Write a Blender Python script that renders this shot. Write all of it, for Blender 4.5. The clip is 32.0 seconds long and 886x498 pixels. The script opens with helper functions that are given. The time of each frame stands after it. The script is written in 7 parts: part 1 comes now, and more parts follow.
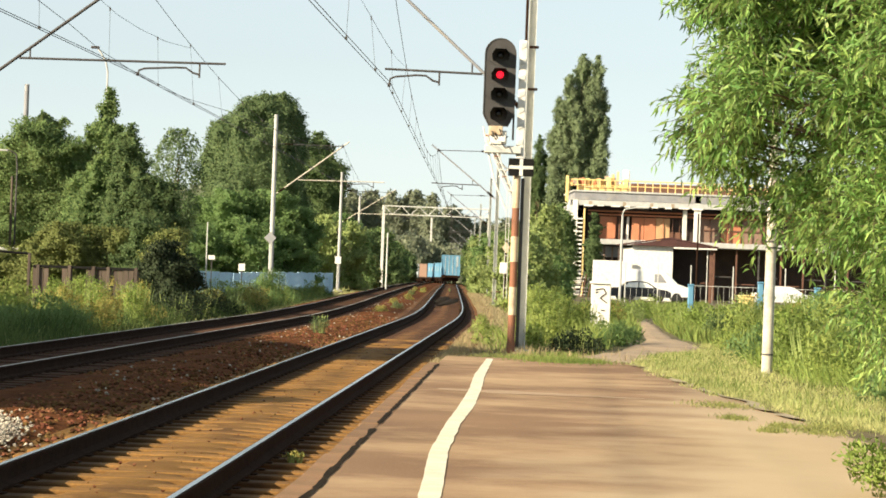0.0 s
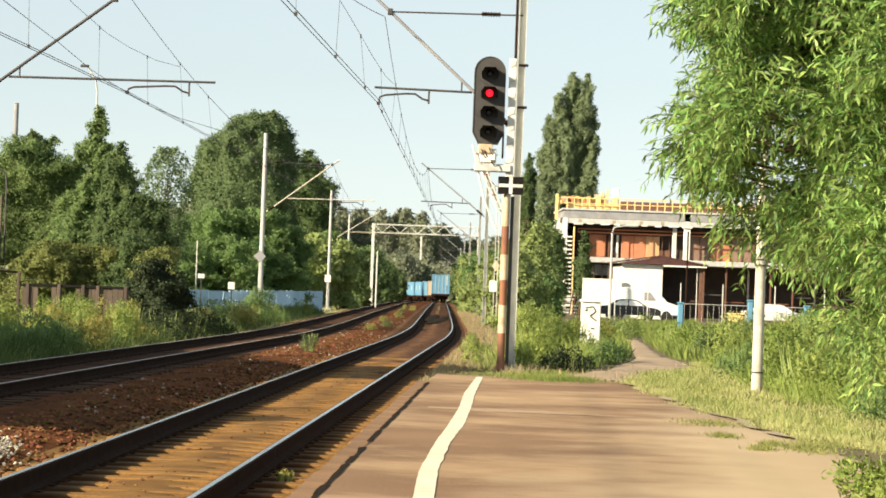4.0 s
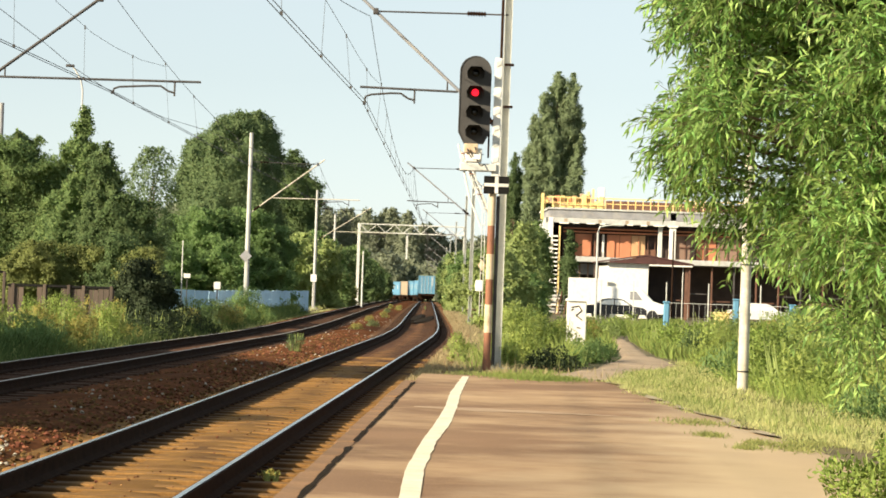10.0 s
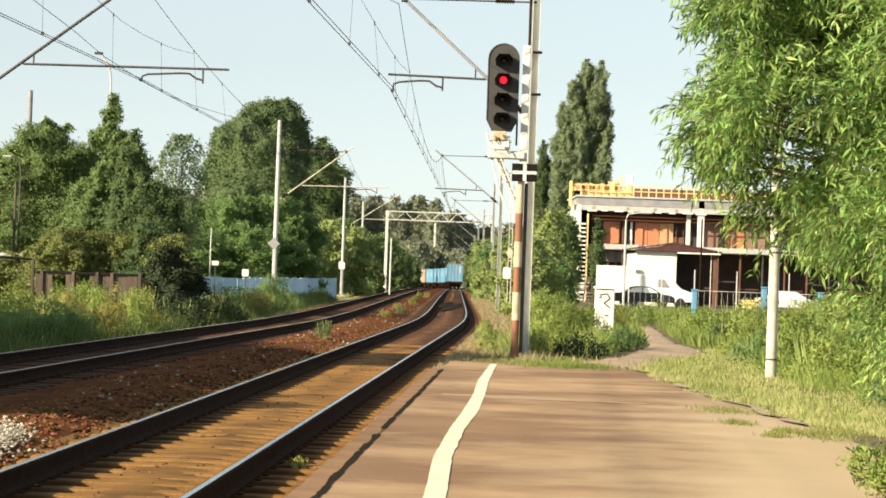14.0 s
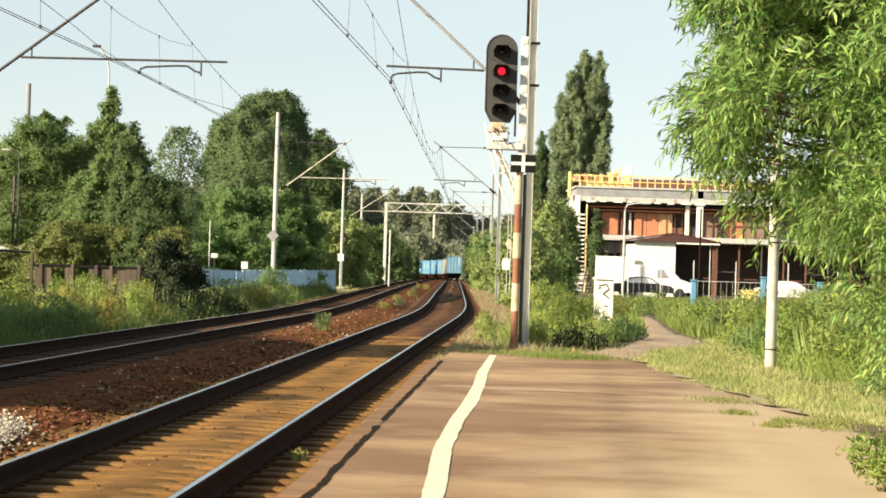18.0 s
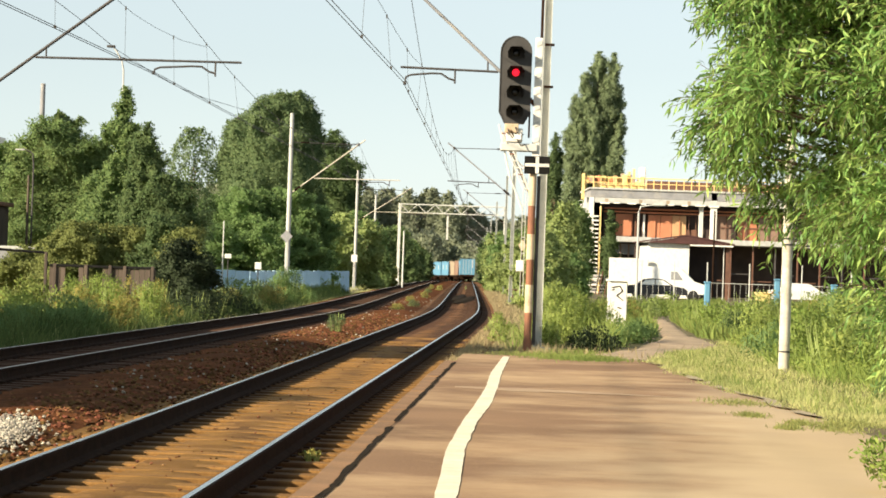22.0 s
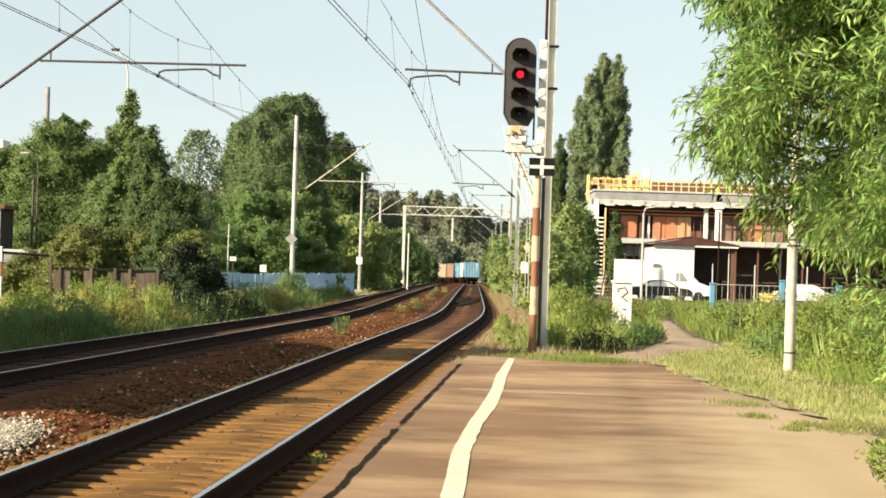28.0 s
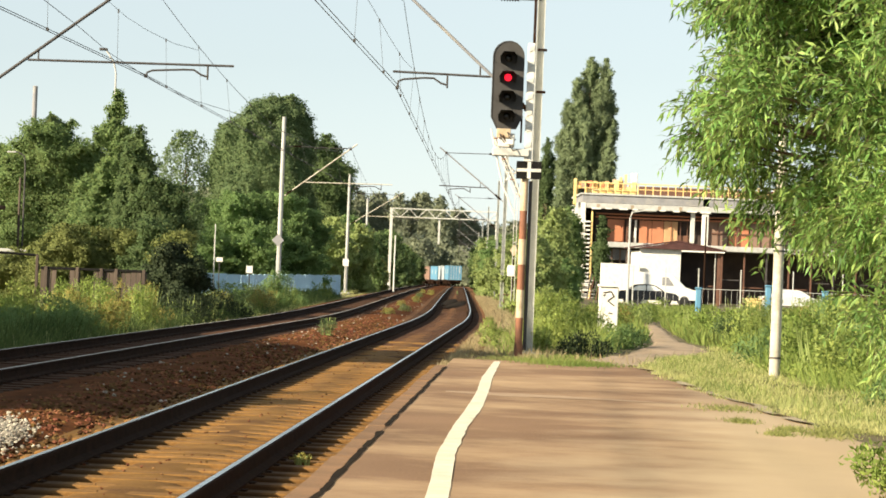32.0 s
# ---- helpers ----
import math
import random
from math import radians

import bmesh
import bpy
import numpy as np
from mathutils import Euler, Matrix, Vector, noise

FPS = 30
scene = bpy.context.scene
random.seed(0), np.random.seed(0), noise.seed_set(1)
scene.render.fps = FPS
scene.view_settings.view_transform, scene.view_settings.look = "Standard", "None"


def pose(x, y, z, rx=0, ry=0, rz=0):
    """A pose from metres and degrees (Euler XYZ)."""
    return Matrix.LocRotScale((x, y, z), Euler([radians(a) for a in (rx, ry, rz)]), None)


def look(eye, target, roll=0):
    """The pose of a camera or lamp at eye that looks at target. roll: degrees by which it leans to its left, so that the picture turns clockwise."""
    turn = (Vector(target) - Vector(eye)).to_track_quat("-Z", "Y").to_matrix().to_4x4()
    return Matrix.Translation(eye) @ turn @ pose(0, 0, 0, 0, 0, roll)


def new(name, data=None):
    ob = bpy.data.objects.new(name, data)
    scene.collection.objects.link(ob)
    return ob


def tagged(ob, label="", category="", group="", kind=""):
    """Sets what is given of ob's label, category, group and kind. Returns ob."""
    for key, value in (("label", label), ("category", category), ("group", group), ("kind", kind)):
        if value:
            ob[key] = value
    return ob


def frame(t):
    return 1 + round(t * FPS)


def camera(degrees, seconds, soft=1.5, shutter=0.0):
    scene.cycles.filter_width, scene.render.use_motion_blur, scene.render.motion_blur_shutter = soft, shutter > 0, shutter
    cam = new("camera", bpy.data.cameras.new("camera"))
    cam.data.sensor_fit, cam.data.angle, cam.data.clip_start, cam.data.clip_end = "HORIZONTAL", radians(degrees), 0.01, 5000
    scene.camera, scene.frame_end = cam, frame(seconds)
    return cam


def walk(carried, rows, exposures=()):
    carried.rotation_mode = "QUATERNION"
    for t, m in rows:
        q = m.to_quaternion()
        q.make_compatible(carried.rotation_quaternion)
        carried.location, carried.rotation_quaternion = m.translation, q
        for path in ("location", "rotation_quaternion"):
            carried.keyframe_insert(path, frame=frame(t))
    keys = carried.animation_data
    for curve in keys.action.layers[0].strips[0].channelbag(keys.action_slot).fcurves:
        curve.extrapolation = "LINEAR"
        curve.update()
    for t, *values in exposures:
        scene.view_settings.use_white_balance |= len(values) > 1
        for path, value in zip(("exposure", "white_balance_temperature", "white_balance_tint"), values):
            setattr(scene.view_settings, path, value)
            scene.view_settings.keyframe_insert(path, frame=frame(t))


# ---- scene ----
# The camera stands on the platform and is held by hand: it only turns a little.
EYE = (0.0, 0.0, 1.5)
cam = camera(18.94, 32.0, 1.7)
# seconds, degrees to the right, degrees up, lean
PATH = [
    (0, 0.457, 0.416, 2.13), (0.5, 0.468, 0.468, 2.05), (1, 0.482, 0.648, 2.01), (1.5, 0.573, 0.641, 2.15),
    (2, 0.554, 0.604, 2.08), (2.5, 0.673, 0.646, 2.09), (3, 0.650, 0.721, 2.08), (3.5, 0.687, 0.703, 2.08),
    (4, 0.664, 0.818, 2.07), (4.5, 0.419, 0.978, 1.73), (6.5, 0.263, 1.187, 1.74), (7, 0.219, 1.201, 1.87),
    (7.5, 0.409, 1.351, 1.83), (8, 0.504, 1.276, 1.82), (8.5, 0.638, 1.138, 1.86), (9, 0.770, 0.996, 1.96),
    (9.5, 1.050, 0.966, 1.96), (10, 0.970, 0.818, 2.00), (10.5, 0.832, 0.864, 1.99), (11, 0.840, 0.853, 1.87),
    (11.5, 0.778, 0.824, 2.04), (12, 0.632, 0.709, 2.03), (12.5, 0.504, 0.727, 1.94), (13, 0.354, 0.680, 1.95),
    (13.5, 0.410, 0.627, 2.04), (14, 0.375, 0.528, 2.05), (14.5, 0.071, 0.362, 1.86), (16.5, -0.119, 0.739, 1.77),
    (17, 0.411, 0.493, 1.81), (17.5, 0.454, 0.285, 1.84), (18, 0.402, 0.344, 1.79), (18.5, 0.414, 0.426, 1.89),
    (19, 0.341, 0.422, 2.02), (19.5, 0.352, 0.381, 2.08), (20, 0.424, 0.321, 2.24), (20.5, 0.356, 0.369, 2.12),
    (21, 0.344, 0.291, 2.03), (21.5, 0.214, 0.357, 2.03), (22, 0.109, 0.360, 1.97), (22.5, 0.115, 0.180, 1.87),
    (23, 0.065, 0.132, 1.87), (23.5, 0.004, 0.228, 1.98), (24, -0.011, 0.247, 1.87), (24.5, 0.043, 0.321, 1.91),
    (25, 0.154, 0.379, 1.89), (25.5, 0.155, 0.425, 1.75), (27.5, 0.082, 0.349, 1.79), (28, -0.000, 0.402, 1.80),
    (28.5, 0.002, 0.463, 1.72), (29, 0.015, 0.498, 1.81), (29.5, 0.173, 0.505, 1.97), (30, 0.350, 0.514, 1.96),
    (30.5, 0.381, 0.529, 2.17), (31, 0.311, 0.561, 2.22), (31.5, 0.295, 0.484, 2.21), (32, 0.289, 0.466, 2.26),
]
walk(cam, [(t, look(EYE, (math.tan(radians(a)), 1.0, EYE[2] + math.tan(radians(b))), c)) for t, a, b, c in PATH])

# ---- light ----
SUN_UP, SUN_FROM = 24.0, 236.0      # degrees: height, compass bearing of the sun (0 = +y, 90 = +x)
world = bpy.data.worlds.new("world")
scene.world = world
world.use_nodes = True
wn = world.node_tree.nodes
sky = wn.new("ShaderNodeTexSky")
sky.sky_type, sky.sun_disc = "NISHITA", False
sky.sun_elevation, sky.sun_rotation = radians(SUN_UP), radians(SUN_FROM)
sky.air_density, sky.dust_density, sky.ozone_density = 1.0, 0.1, 2.0
wn["Background"].inputs["Strength"].default_value = 0.06
haze = wn.new("ShaderNodeHueSaturation")
haze.inputs["Saturation"].default_value, haze.inputs["Value"].default_value = 0.38, 1.08
tint = wn.new("ShaderNodeMix")
tint.data_type, tint.blend_type = "RGBA", "MULTIPLY"
tint.inputs[0].default_value, tint.inputs[7].default_value = 1.0, (0.94, 1.0, 1.01, 1)
world.node_tree.links.new(sky.outputs[0], haze.inputs["Color"])
world.node_tree.links.new(haze.outputs[0], tint.inputs[6])
even = wn.new("ShaderNodeMix")      # thin even haze over the whole sky
even.data_type = "RGBA"
even.inputs[0].default_value, even.inputs[7].default_value = 0.4, (5.3, 6.15, 6.3, 1)
world.node_tree.links.new(tint.outputs[2], even.inputs[6])
world.node_tree.links.new(even.outputs[2], wn["Background"].inputs[0])
sun = new("sun", bpy.data.lights.new("sun", "SUN"))
sun.data.energy, sun.data.angle, sun.data.color = 5.0, radians(0.9), (1.0, 0.86, 0.635)
_az, _el = radians(SUN_FROM), radians(SUN_UP)
sun.matrix_world = look((math.sin(_az) * 80, math.cos(_az) * 80, math.tan(_el) * 80), (0, 0, 0))
scene.view_settings.exposure = 1.15


# ---- materials ----
def mat(name, c1, c2=None, scale=4.0, rough=0.8, metal=0.0, bump=0.2, fine=60.0, island=0.0, spec=0.4, translucent=0.0, dirt=None, dirt_at=0.62, stretch=None, emit=None):
    """A surface with colour that varies at two scales, bump, and stains."""
    m = bpy.data.materials.new(name)
    m.use_nodes = True
    n, l = m.node_tree.nodes, m.node_tree.links
    b = n["Principled BSDF"]
    b.inputs["Roughness"].default_value, b.inputs["Metallic"].default_value = rough, metal
    b.inputs["Specular IOR Level"].default_value = spec
    c2 = c2 or tuple(x * 0.7 for x in c1)
    geo = n.new("ShaderNodeTexCoord")
    vec = geo.outputs["Object"]
    if stretch:
        mp = n.new("ShaderNodeMapping")
        mp.inputs["Scale"].default_value = stretch
        l.new(vec, mp.inputs["Vector"])
        vec = mp.outputs["Vector"]
    t1, t2 = n.new("ShaderNodeTexNoise"), n.new("ShaderNodeTexNoise")
    t1.inputs["Scale"].default_value, t2.inputs["Scale"].default_value = scale, fine
    t1.inputs["Detail"].default_value, t2.inputs["Detail"].default_value = 5, 3
    l.new(vec, t1.inputs["Vector"]), l.new(vec, t2.inputs["Vector"])
    add = n.new("ShaderNodeMath")
    add.operation = "MULTIPLY_ADD"
    l.new(t2.outputs["Fac"], add.inputs[0])
    add.inputs[1].default_value = 0.55
    l.new(t1.outputs["Fac"], add.inputs[2])
    ramp = n.new("ShaderNodeValToRGB")
    ramp.color_ramp.elements[0].position, ramp.color_ramp.elements[1].position = 0.55, 1.0
    ramp.color_ramp.elements[0].color, ramp.color_ramp.elements[1].color = (*c2, 1), (*c1, 1)
    l.new(add.outputs[0], ramp.inputs["Fac"])
    col = ramp.outputs["Color"]
    if dirt:
        t3 = n.new("ShaderNodeTexNoise")
        t3.inputs["Scale"].default_value, t3.inputs["Detail"].default_value = scale * 0.6, 8
        t3.inputs["Roughness"].default_value = 0.7
        l.new(vec, t3.inputs["Vector"])
        r3 = n.new("ShaderNodeValToRGB")
        r3.color_ramp.elements[0].position, r3.color_ramp.elements[1].position = dirt_at - 0.1, dirt_at + 0.1
        l.new(t3.outputs["Fac"], r3.inputs["Fac"])
        mx = n.new("ShaderNodeMix")
        mx.data_type = "RGBA"
        l.new(r3.outputs["Color"], mx.inputs[0]), l.new(col, mx.inputs[6])
        mx.inputs[7].default_value = (*dirt, 1)
        col = mx.outputs[2]
    if island:
        g = n.new("ShaderNodeNewGeometry")
        oi = n.new("ShaderNodeObjectInfo")
        sm = n.new("ShaderNodeMath")
        sm.operation = "ADD"
        l.new(g.outputs["Random Per Island"], sm.inputs[0]), l.new(oi.outputs["Random"], sm.inputs[1])
        fr = n.new("ShaderNodeMath")
        fr.operation = "FRACT"
        l.new(sm.outputs[0], fr.inputs[0])
        mr = n.new("ShaderNodeMapRange")
        mr.inputs[3].default_value, mr.inputs[4].default_value = 1 - island, 1 + island
        l.new(fr.outputs[0], mr.inputs[0])
        hs = n.new("ShaderNodeHueSaturation")
        l.new(mr.outputs[0], hs.inputs["Value"]), l.new(col, hs.inputs["Color"])
        mh = n.new("ShaderNodeMapRange")
        mh.inputs[3].default_value, mh.inputs[4].default_value = 0.5 - island * 0.05, 0.5 + island * 0.05
        l.new(g.outputs["Random Per Island"], mh.inputs[0]), l.new(mh.outputs[0], hs.inputs["Hue"])
        col = hs.outputs["Color"]
    l.new(col, b.inputs["Base Color"])
    if bump:
        bp = n.new("ShaderNodeBump")
        bp.inputs["Strength"].default_value, bp.inputs["Distance"].default_value = bump, 0.02
        l.new(add.outputs[0], bp.inputs["Height"]), l.new(bp.outputs[0], b.inputs["Normal"])
    if emit:
        b.inputs["Emission Color"].default_value, b.inputs["Emission Strength"].default_value = (*emit[0], 1), emit[1]
    if translucent:
        tr = n.new("ShaderNodeBsdfTranslucent")
        ms = n.new("ShaderNodeMixShader")
        ms.inputs[0].default_value = translucent
        l.new(col, tr.inputs["Color"])
        l.new(b.outputs[0], ms.inputs[1]), l.new(tr.outputs[0], ms.inputs[2]), l.new(ms.outputs[0], n["Material Output"].inputs[0])
    return m


M_SOIL = mat("soil", (0.16, 0.12, 0.06), (0.07, 0.07, 0.025), 0.6, 1.0, bump=0.6, fine=9)
M_SAND = mat("sandy_ballast", (0.26, 0.138, 0.038), (0.14, 0.071, 0.021), 1.2, 0.95, bump=0.8, fine=28, dirt=(0.10, 0.05, 0.02), dirt_at=0.56, spec=0.12)
M_BALLAST = mat("rusty_ballast", (0.15, 0.057, 0.022), (0.06, 0.024, 0.010), 1.6, 1.0, bump=1.0, fine=22, spec=0.03)
M_STONE = mat("ballast_stone", (0.20, 0.098, 0.044), (0.072, 0.036, 0.018), 9, 1.0, island=0.6, bump=0.3, spec=0.05)
M_WHITESTONE = mat("pale_stone", (0.44, 0.40, 0.325), (0.23, 0.2, 0.155), 9, 0.9, island=0.4, bump=0.3)
M_SLEEPER = mat("sleeper_wood", (0.25, 0.136, 0.040), (0.13, 0.071, 0.024), 3, 0.9, bump=0.5, fine=40, island=0.2, spec=0.15)
M_DARKSLEEPER = mat("dark_sleeper_wood", (0.085, 0.045, 0.027), (0.04, 0.024, 0.015), 3, 0.95, bump=0.5, fine=40, island=0.15, spec=0.1)
M_RAILSIDE = mat("rail_rust", (0.034, 0.018, 0.011), (0.018, 0.01, 0.007), 6, 0.95, bump=0.3, spec=0.05)
M_RAILTOP = mat("rail_head_polished", (0.52, 0.51, 0.50), (0.40, 0.385, 0.37), 4, 0.2, 1.0, bump=0)
M_RAILDULL = mat("rail_head_dull", (0.52, 0.47, 0.42), (0.40, 0.36, 0.31), 4, 0.45, 0.5, bump=0)
M_ASPHALT = mat("worn_platform_asphalt", (0.275, 0.168, 0.098), (0.155, 0.09, 0.053), 0.4, 0.95, bump=0.15, fine=50, dirt=(0.43, 0.295, 0.17), dirt_at=0.565, stretch=(0.9, 0.95, 1), spec=0.15)
# dark joint soil; also the tone of the shadow patches on the ballast
M_SOILSHADOW = mat("dark_soil_and_shadow", (0.03, 0.022, 0.014), (0.015, 0.011, 0.008), 6, 1.0, bump=0.6, spec=0.05)


def dust_over(m, pale):
    """Pale sand blown over one side of the platform, thinning out unevenly."""
    n, l = m.node_tree.nodes, m.node_tree.links
    b = n["Principled BSDF"]
    old = b.inputs["Base Color"].links[0].from_socket
    tc = n.new("ShaderNodeTexCoord")
    sx = n.new("ShaderNodeSeparateXYZ")
    l.new(tc.outputs["Object"], sx.inputs[0])
    a = n.new("ShaderNodeMath")
    a.operation = "MULTIPLY_ADD"
    l.new(sx.outputs["Y"], a.inputs[0])
    a.inputs[1].default_value = -0.14
    l.new(sx.outputs["X"], a.inputs[2])
    t = n.new("ShaderNodeTexNoise")
    t.inputs["Scale"].default_value, t.inputs["Detail"].default_value = 0.7, 6
    l.new(tc.outputs["Object"], t.inputs["Vector"])
    c = n.new("ShaderNodeMath")
    c.operation = "MULTIPLY_ADD"
    l.new(t.outputs["Fac"], c.inputs[0])
    c.inputs[1].default_value = 3.8
    l.new(a.outputs[0], c.inputs[2])
    r = n.new("ShaderNodeMapRange")
    r.interpolation_type = "SMOOTHSTEP"
    r.inputs[1].default_value, r.inputs[2].default_value, r.inputs[4].default_value = -0.35, 1.8, 0.8
    l.new(c.outputs[0], r.inputs[0])
    mx = n.new("ShaderNodeMix")
    mx.data_type = "RGBA"
    l.new(r.outputs[0], mx.inputs[0]), l.new(old, mx.inputs[6])
    mx.inputs[7].default_value = (*pale, 1)
    l.new(mx.outputs[2], b.inputs["Base Color"])


dust_over(M_ASPHALT, (0.50, 0.385, 0.245))


def rust_beyond(m, y0, y1, rust):
    """The sand thins out along the line and rusty stone takes over."""
    n, l = m.node_tree.nodes, m.node_tree.links
    b = n["Principled BSDF"]
    old = b.inputs["Base Color"].links[0].from_socket
    tc = n.new("ShaderNodeTexCoord")
    sx = n.new("ShaderNodeSeparateXYZ")
    l.new(tc.outputs["Object"], sx.inputs[0])
    t = n.new("ShaderNodeTexNoise")
    t.inputs["Scale"].default_value, t.inputs["Detail"].default_value = 0.5, 5
    l.new(tc.outputs["Object"], t.inputs["Vector"])
    c = n.new("ShaderNodeMath")
    c.operation = "MULTIPLY_ADD"
    l.new(t.outputs["Fac"], c.inputs[0])
    c.inputs[1].default_value = 24.0
    l.new(sx.outputs["Y"], c.inputs[2])
    r = n.new("ShaderNodeMapRange")
    r.interpolation_type = "SMOOTHSTEP"
    r.inputs[1].default_value, r.inputs[2].default_value, r.inputs[4].default_value = y0 + 12, y1 + 12, 0.9
    l.new(c.outputs[0], r.inputs[0])
    mx = n.new("ShaderNodeMix")
    mx.data_type = "RGBA"
    l.new(r.outputs[0], mx.inputs[0]), l.new(old, mx.inputs[6])
    mx.inputs[7].default_value = (*rust, 1)
    l.new(mx.outputs[2], b.inputs["Base Color"])


def rail_shade(m, slope, rails, reach, y_end, dark_tone):
    """Shade of the rails painted into the colour beside them; rails are sideways places, slope the line's lean to the
    right.
    """
    n, l = m.node_tree.nodes, m.node_tree.links
    b = n["Principled BSDF"]
    old = b.inputs["Base Color"].links[0].from_socket
    tc = n.new("ShaderNodeTexCoord")
    sx = n.new("ShaderNodeSeparateXYZ")
    l.new(tc.outputs["Object"], sx.inputs[0])

    def calc(op, a, c, d=None):
        k = n.new("ShaderNodeMath")
        k.operation = op
        for i, v in enumerate((a, c, d)):
            if v is None:
                continue
            if isinstance(v, (int, float)):
                k.inputs[i].default_value = v
            else:
                l.new(v, k.inputs[i])
        return k.outputs[0]

    u = calc("MULTIPLY_ADD", sx.outputs["Y"], -slope, sx.outputs["X"])
    t = n.new("ShaderNodeTexNoise")
    t.inputs["Scale"].default_value, t.inputs["Detail"].default_value = 3.0, 5
    l.new(tc.outputs["Object"], t.inputs["Vector"])
    d1, d2 = (calc("ABSOLUTE", calc("SUBTRACT", u, r), 0.0) for r in rails)
    d = calc("MULTIPLY_ADD", t.outputs["Fac"], 0.16, calc("MINIMUM", d1, d2))
    r = n.new("ShaderNodeMapRange")
    r.interpolation_type = "SMOOTHSTEP"
    r.inputs[1].default_value, r.inputs[2].default_value = reach + 0.12, reach * 0.55 + 0.06
    r.inputs[3].default_value, r.inputs[4].default_value = 0.0, 0.85
    l.new(d, r.inputs[0])
    f = calc("MULTIPLY", r.outputs[0], calc("LESS_THAN", sx.outputs["Y"], y_end))
    mx = n.new("ShaderNodeMix")
    mx.data_type = "RGBA"
    l.new(f, mx.inputs[0]), l.new(old, mx.inputs[6])
    mx.inputs[7].default_value = (*dark_tone, 1)
    l.new(mx.outputs[2], b.inputs["Base Color"])


# rail shadow deepened by a dark brown tone along both rails
rail_shade(M_SAND, 0.04195, (-2.217, -3.717), 0.34, 72.0, (0.05, 0.026, 0.012))
rust_beyond(M_SAND, 46.0, 74.0, (0.135, 0.062, 0.026))
rail_shade(M_SLEEPER, 0.0, (-0.75, 0.75), 0.34, 72.0, (0.05, 0.026, 0.012))
M_COPING = mat("platform_edge_concrete", (0.26, 0.145, 0.068), (0.15, 0.085, 0.04), 2, 0.9, bump=0.4, fine=40, island=0.12)
M_RIM = mat("crumbled_pale_edge", (0.47, 0.38, 0.25), (0.32, 0.25, 0.15), 5, 0.95, bump=0.4, fine=40, dirt=(0.36, 0.29, 0.16), dirt_at=0.64)
M_PATCH = mat("pale_patching", (0.43, 0.31, 0.205), (0.31, 0.215, 0.14), 2, 0.95, bump=0.3, fine=40, spec=0.1, dirt=(0.3, 0.2, 0.13), dirt_at=0.55)
M_LINE = mat("white_line_paint", (0.76, 0.69, 0.53), (0.60, 0.53, 0.39), 5, 0.8, bump=0.2, dirt=(0.52, 0.42, 0.3), dirt_at=0.70)
M_PATH = mat("path_gravel", (0.42, 0.315, 0.205), (0.27, 0.195, 0.125), 0.8, 0.95, bump=0.5, fine=30, dirt=(0.2, 0.14, 0.10), dirt_at=0.6)
M_GRASS = mat("grass", (0.31, 0.36, 0.10), (0.15, 0.21, 0.05), 0.5, 0.8, island=0.3, translucent=0.5, bump=0, fine=4, spec=0.2)
M_BANKGRASS = mat("bank_grass", (0.16, 0.215, 0.07), (0.075, 0.115, 0.037), 0.35, 0.85, island=0.25, translucent=0.5, bump=0, fine=3, spec=0.15)
M_DRYGRASS = mat("dry_grass", (0.56, 0.53, 0.235), (0.34, 0.38, 0.135), 0.7, 0.85, island=0.25, translucent=0.45, bump=0, fine=4, spec=0.15)
M_STRAW = mat("bleached_straw", (0.46, 0.37, 0.21), (0.30, 0.245, 0.13), 0.9, 0.9, island=0.25, translucent=0.4, bump=0, fine=5, spec=0.1)
M_WEED = mat("weed_leaf", (0.36, 0.44, 0.115), (0.20, 0.28, 0.06), 0.8, 0.7, island=0.22, translucent=0.5, bump=0, fine=5, spec=0.25)
M_YOUNGWEED = mat("young_weed_leaf", (0.46, 0.53, 0.16), (0.29, 0.36, 0.09), 0.8, 0.7, island=0.22, translucent=0.55, bump=0, fine=5, spec=0.2)
M_STALK = mat("green_stalk", (0.30, 0.36, 0.12), (0.2, 0.25, 0.08), 6, 0.8, bump=0, spec=0.2)
M_DRYWEED = mat("yellowing_weed", (0.50, 0.43, 0.14), (0.29, 0.275, 0.075), 0.8, 0.75, island=0.25, translucent=0.5, bump=0, fine=5, spec=0.2)
M_WILLOW = mat("willow_leaf", (0.35, 0.515, 0.15), (0.10, 0.19, 0.042), 1.5, 0.5, island=0.5, translucent=0.34, bump=0, fine=6, spec=0.3)
M_LEAF = mat("leaf", (0.235, 0.325, 0.12), (0.16, 0.23, 0.085), 0.4, 0.7, island=0.3, translucent=0.55, bump=0, fine=3, spec=0.2)
M_LEAFDARK = mat("leaf_dark", (0.155, 0.22, 0.088), (0.105, 0.155, 0.062), 0.4, 0.75, island=0.26, translucent=0.5, bump=0, fine=3, spec=0.2)
M_LEAFLIGHT = mat("leaf_light", (0.38, 0.45, 0.17), (0.27, 0.335, 0.12), 0.4, 0.7, island=0.18, translucent=0.5, bump=0, fine=3, spec=0.2)
M_LEAFMID = mat("leaf_fresh", (0.25, 0.365, 0.135), (0.185, 0.28, 0.10), 0.4, 0.7, island=0.14, translucent=0.58, bump=0, fine=3, spec=0.2)
M_LEAFGREY = mat("leaf_grey", (0.195, 0.265, 0.12), (0.14, 0.195, 0.088), 0.4, 0.75, island=0.26, translucent=0.52, bump=0, fine=3, spec=0.2)
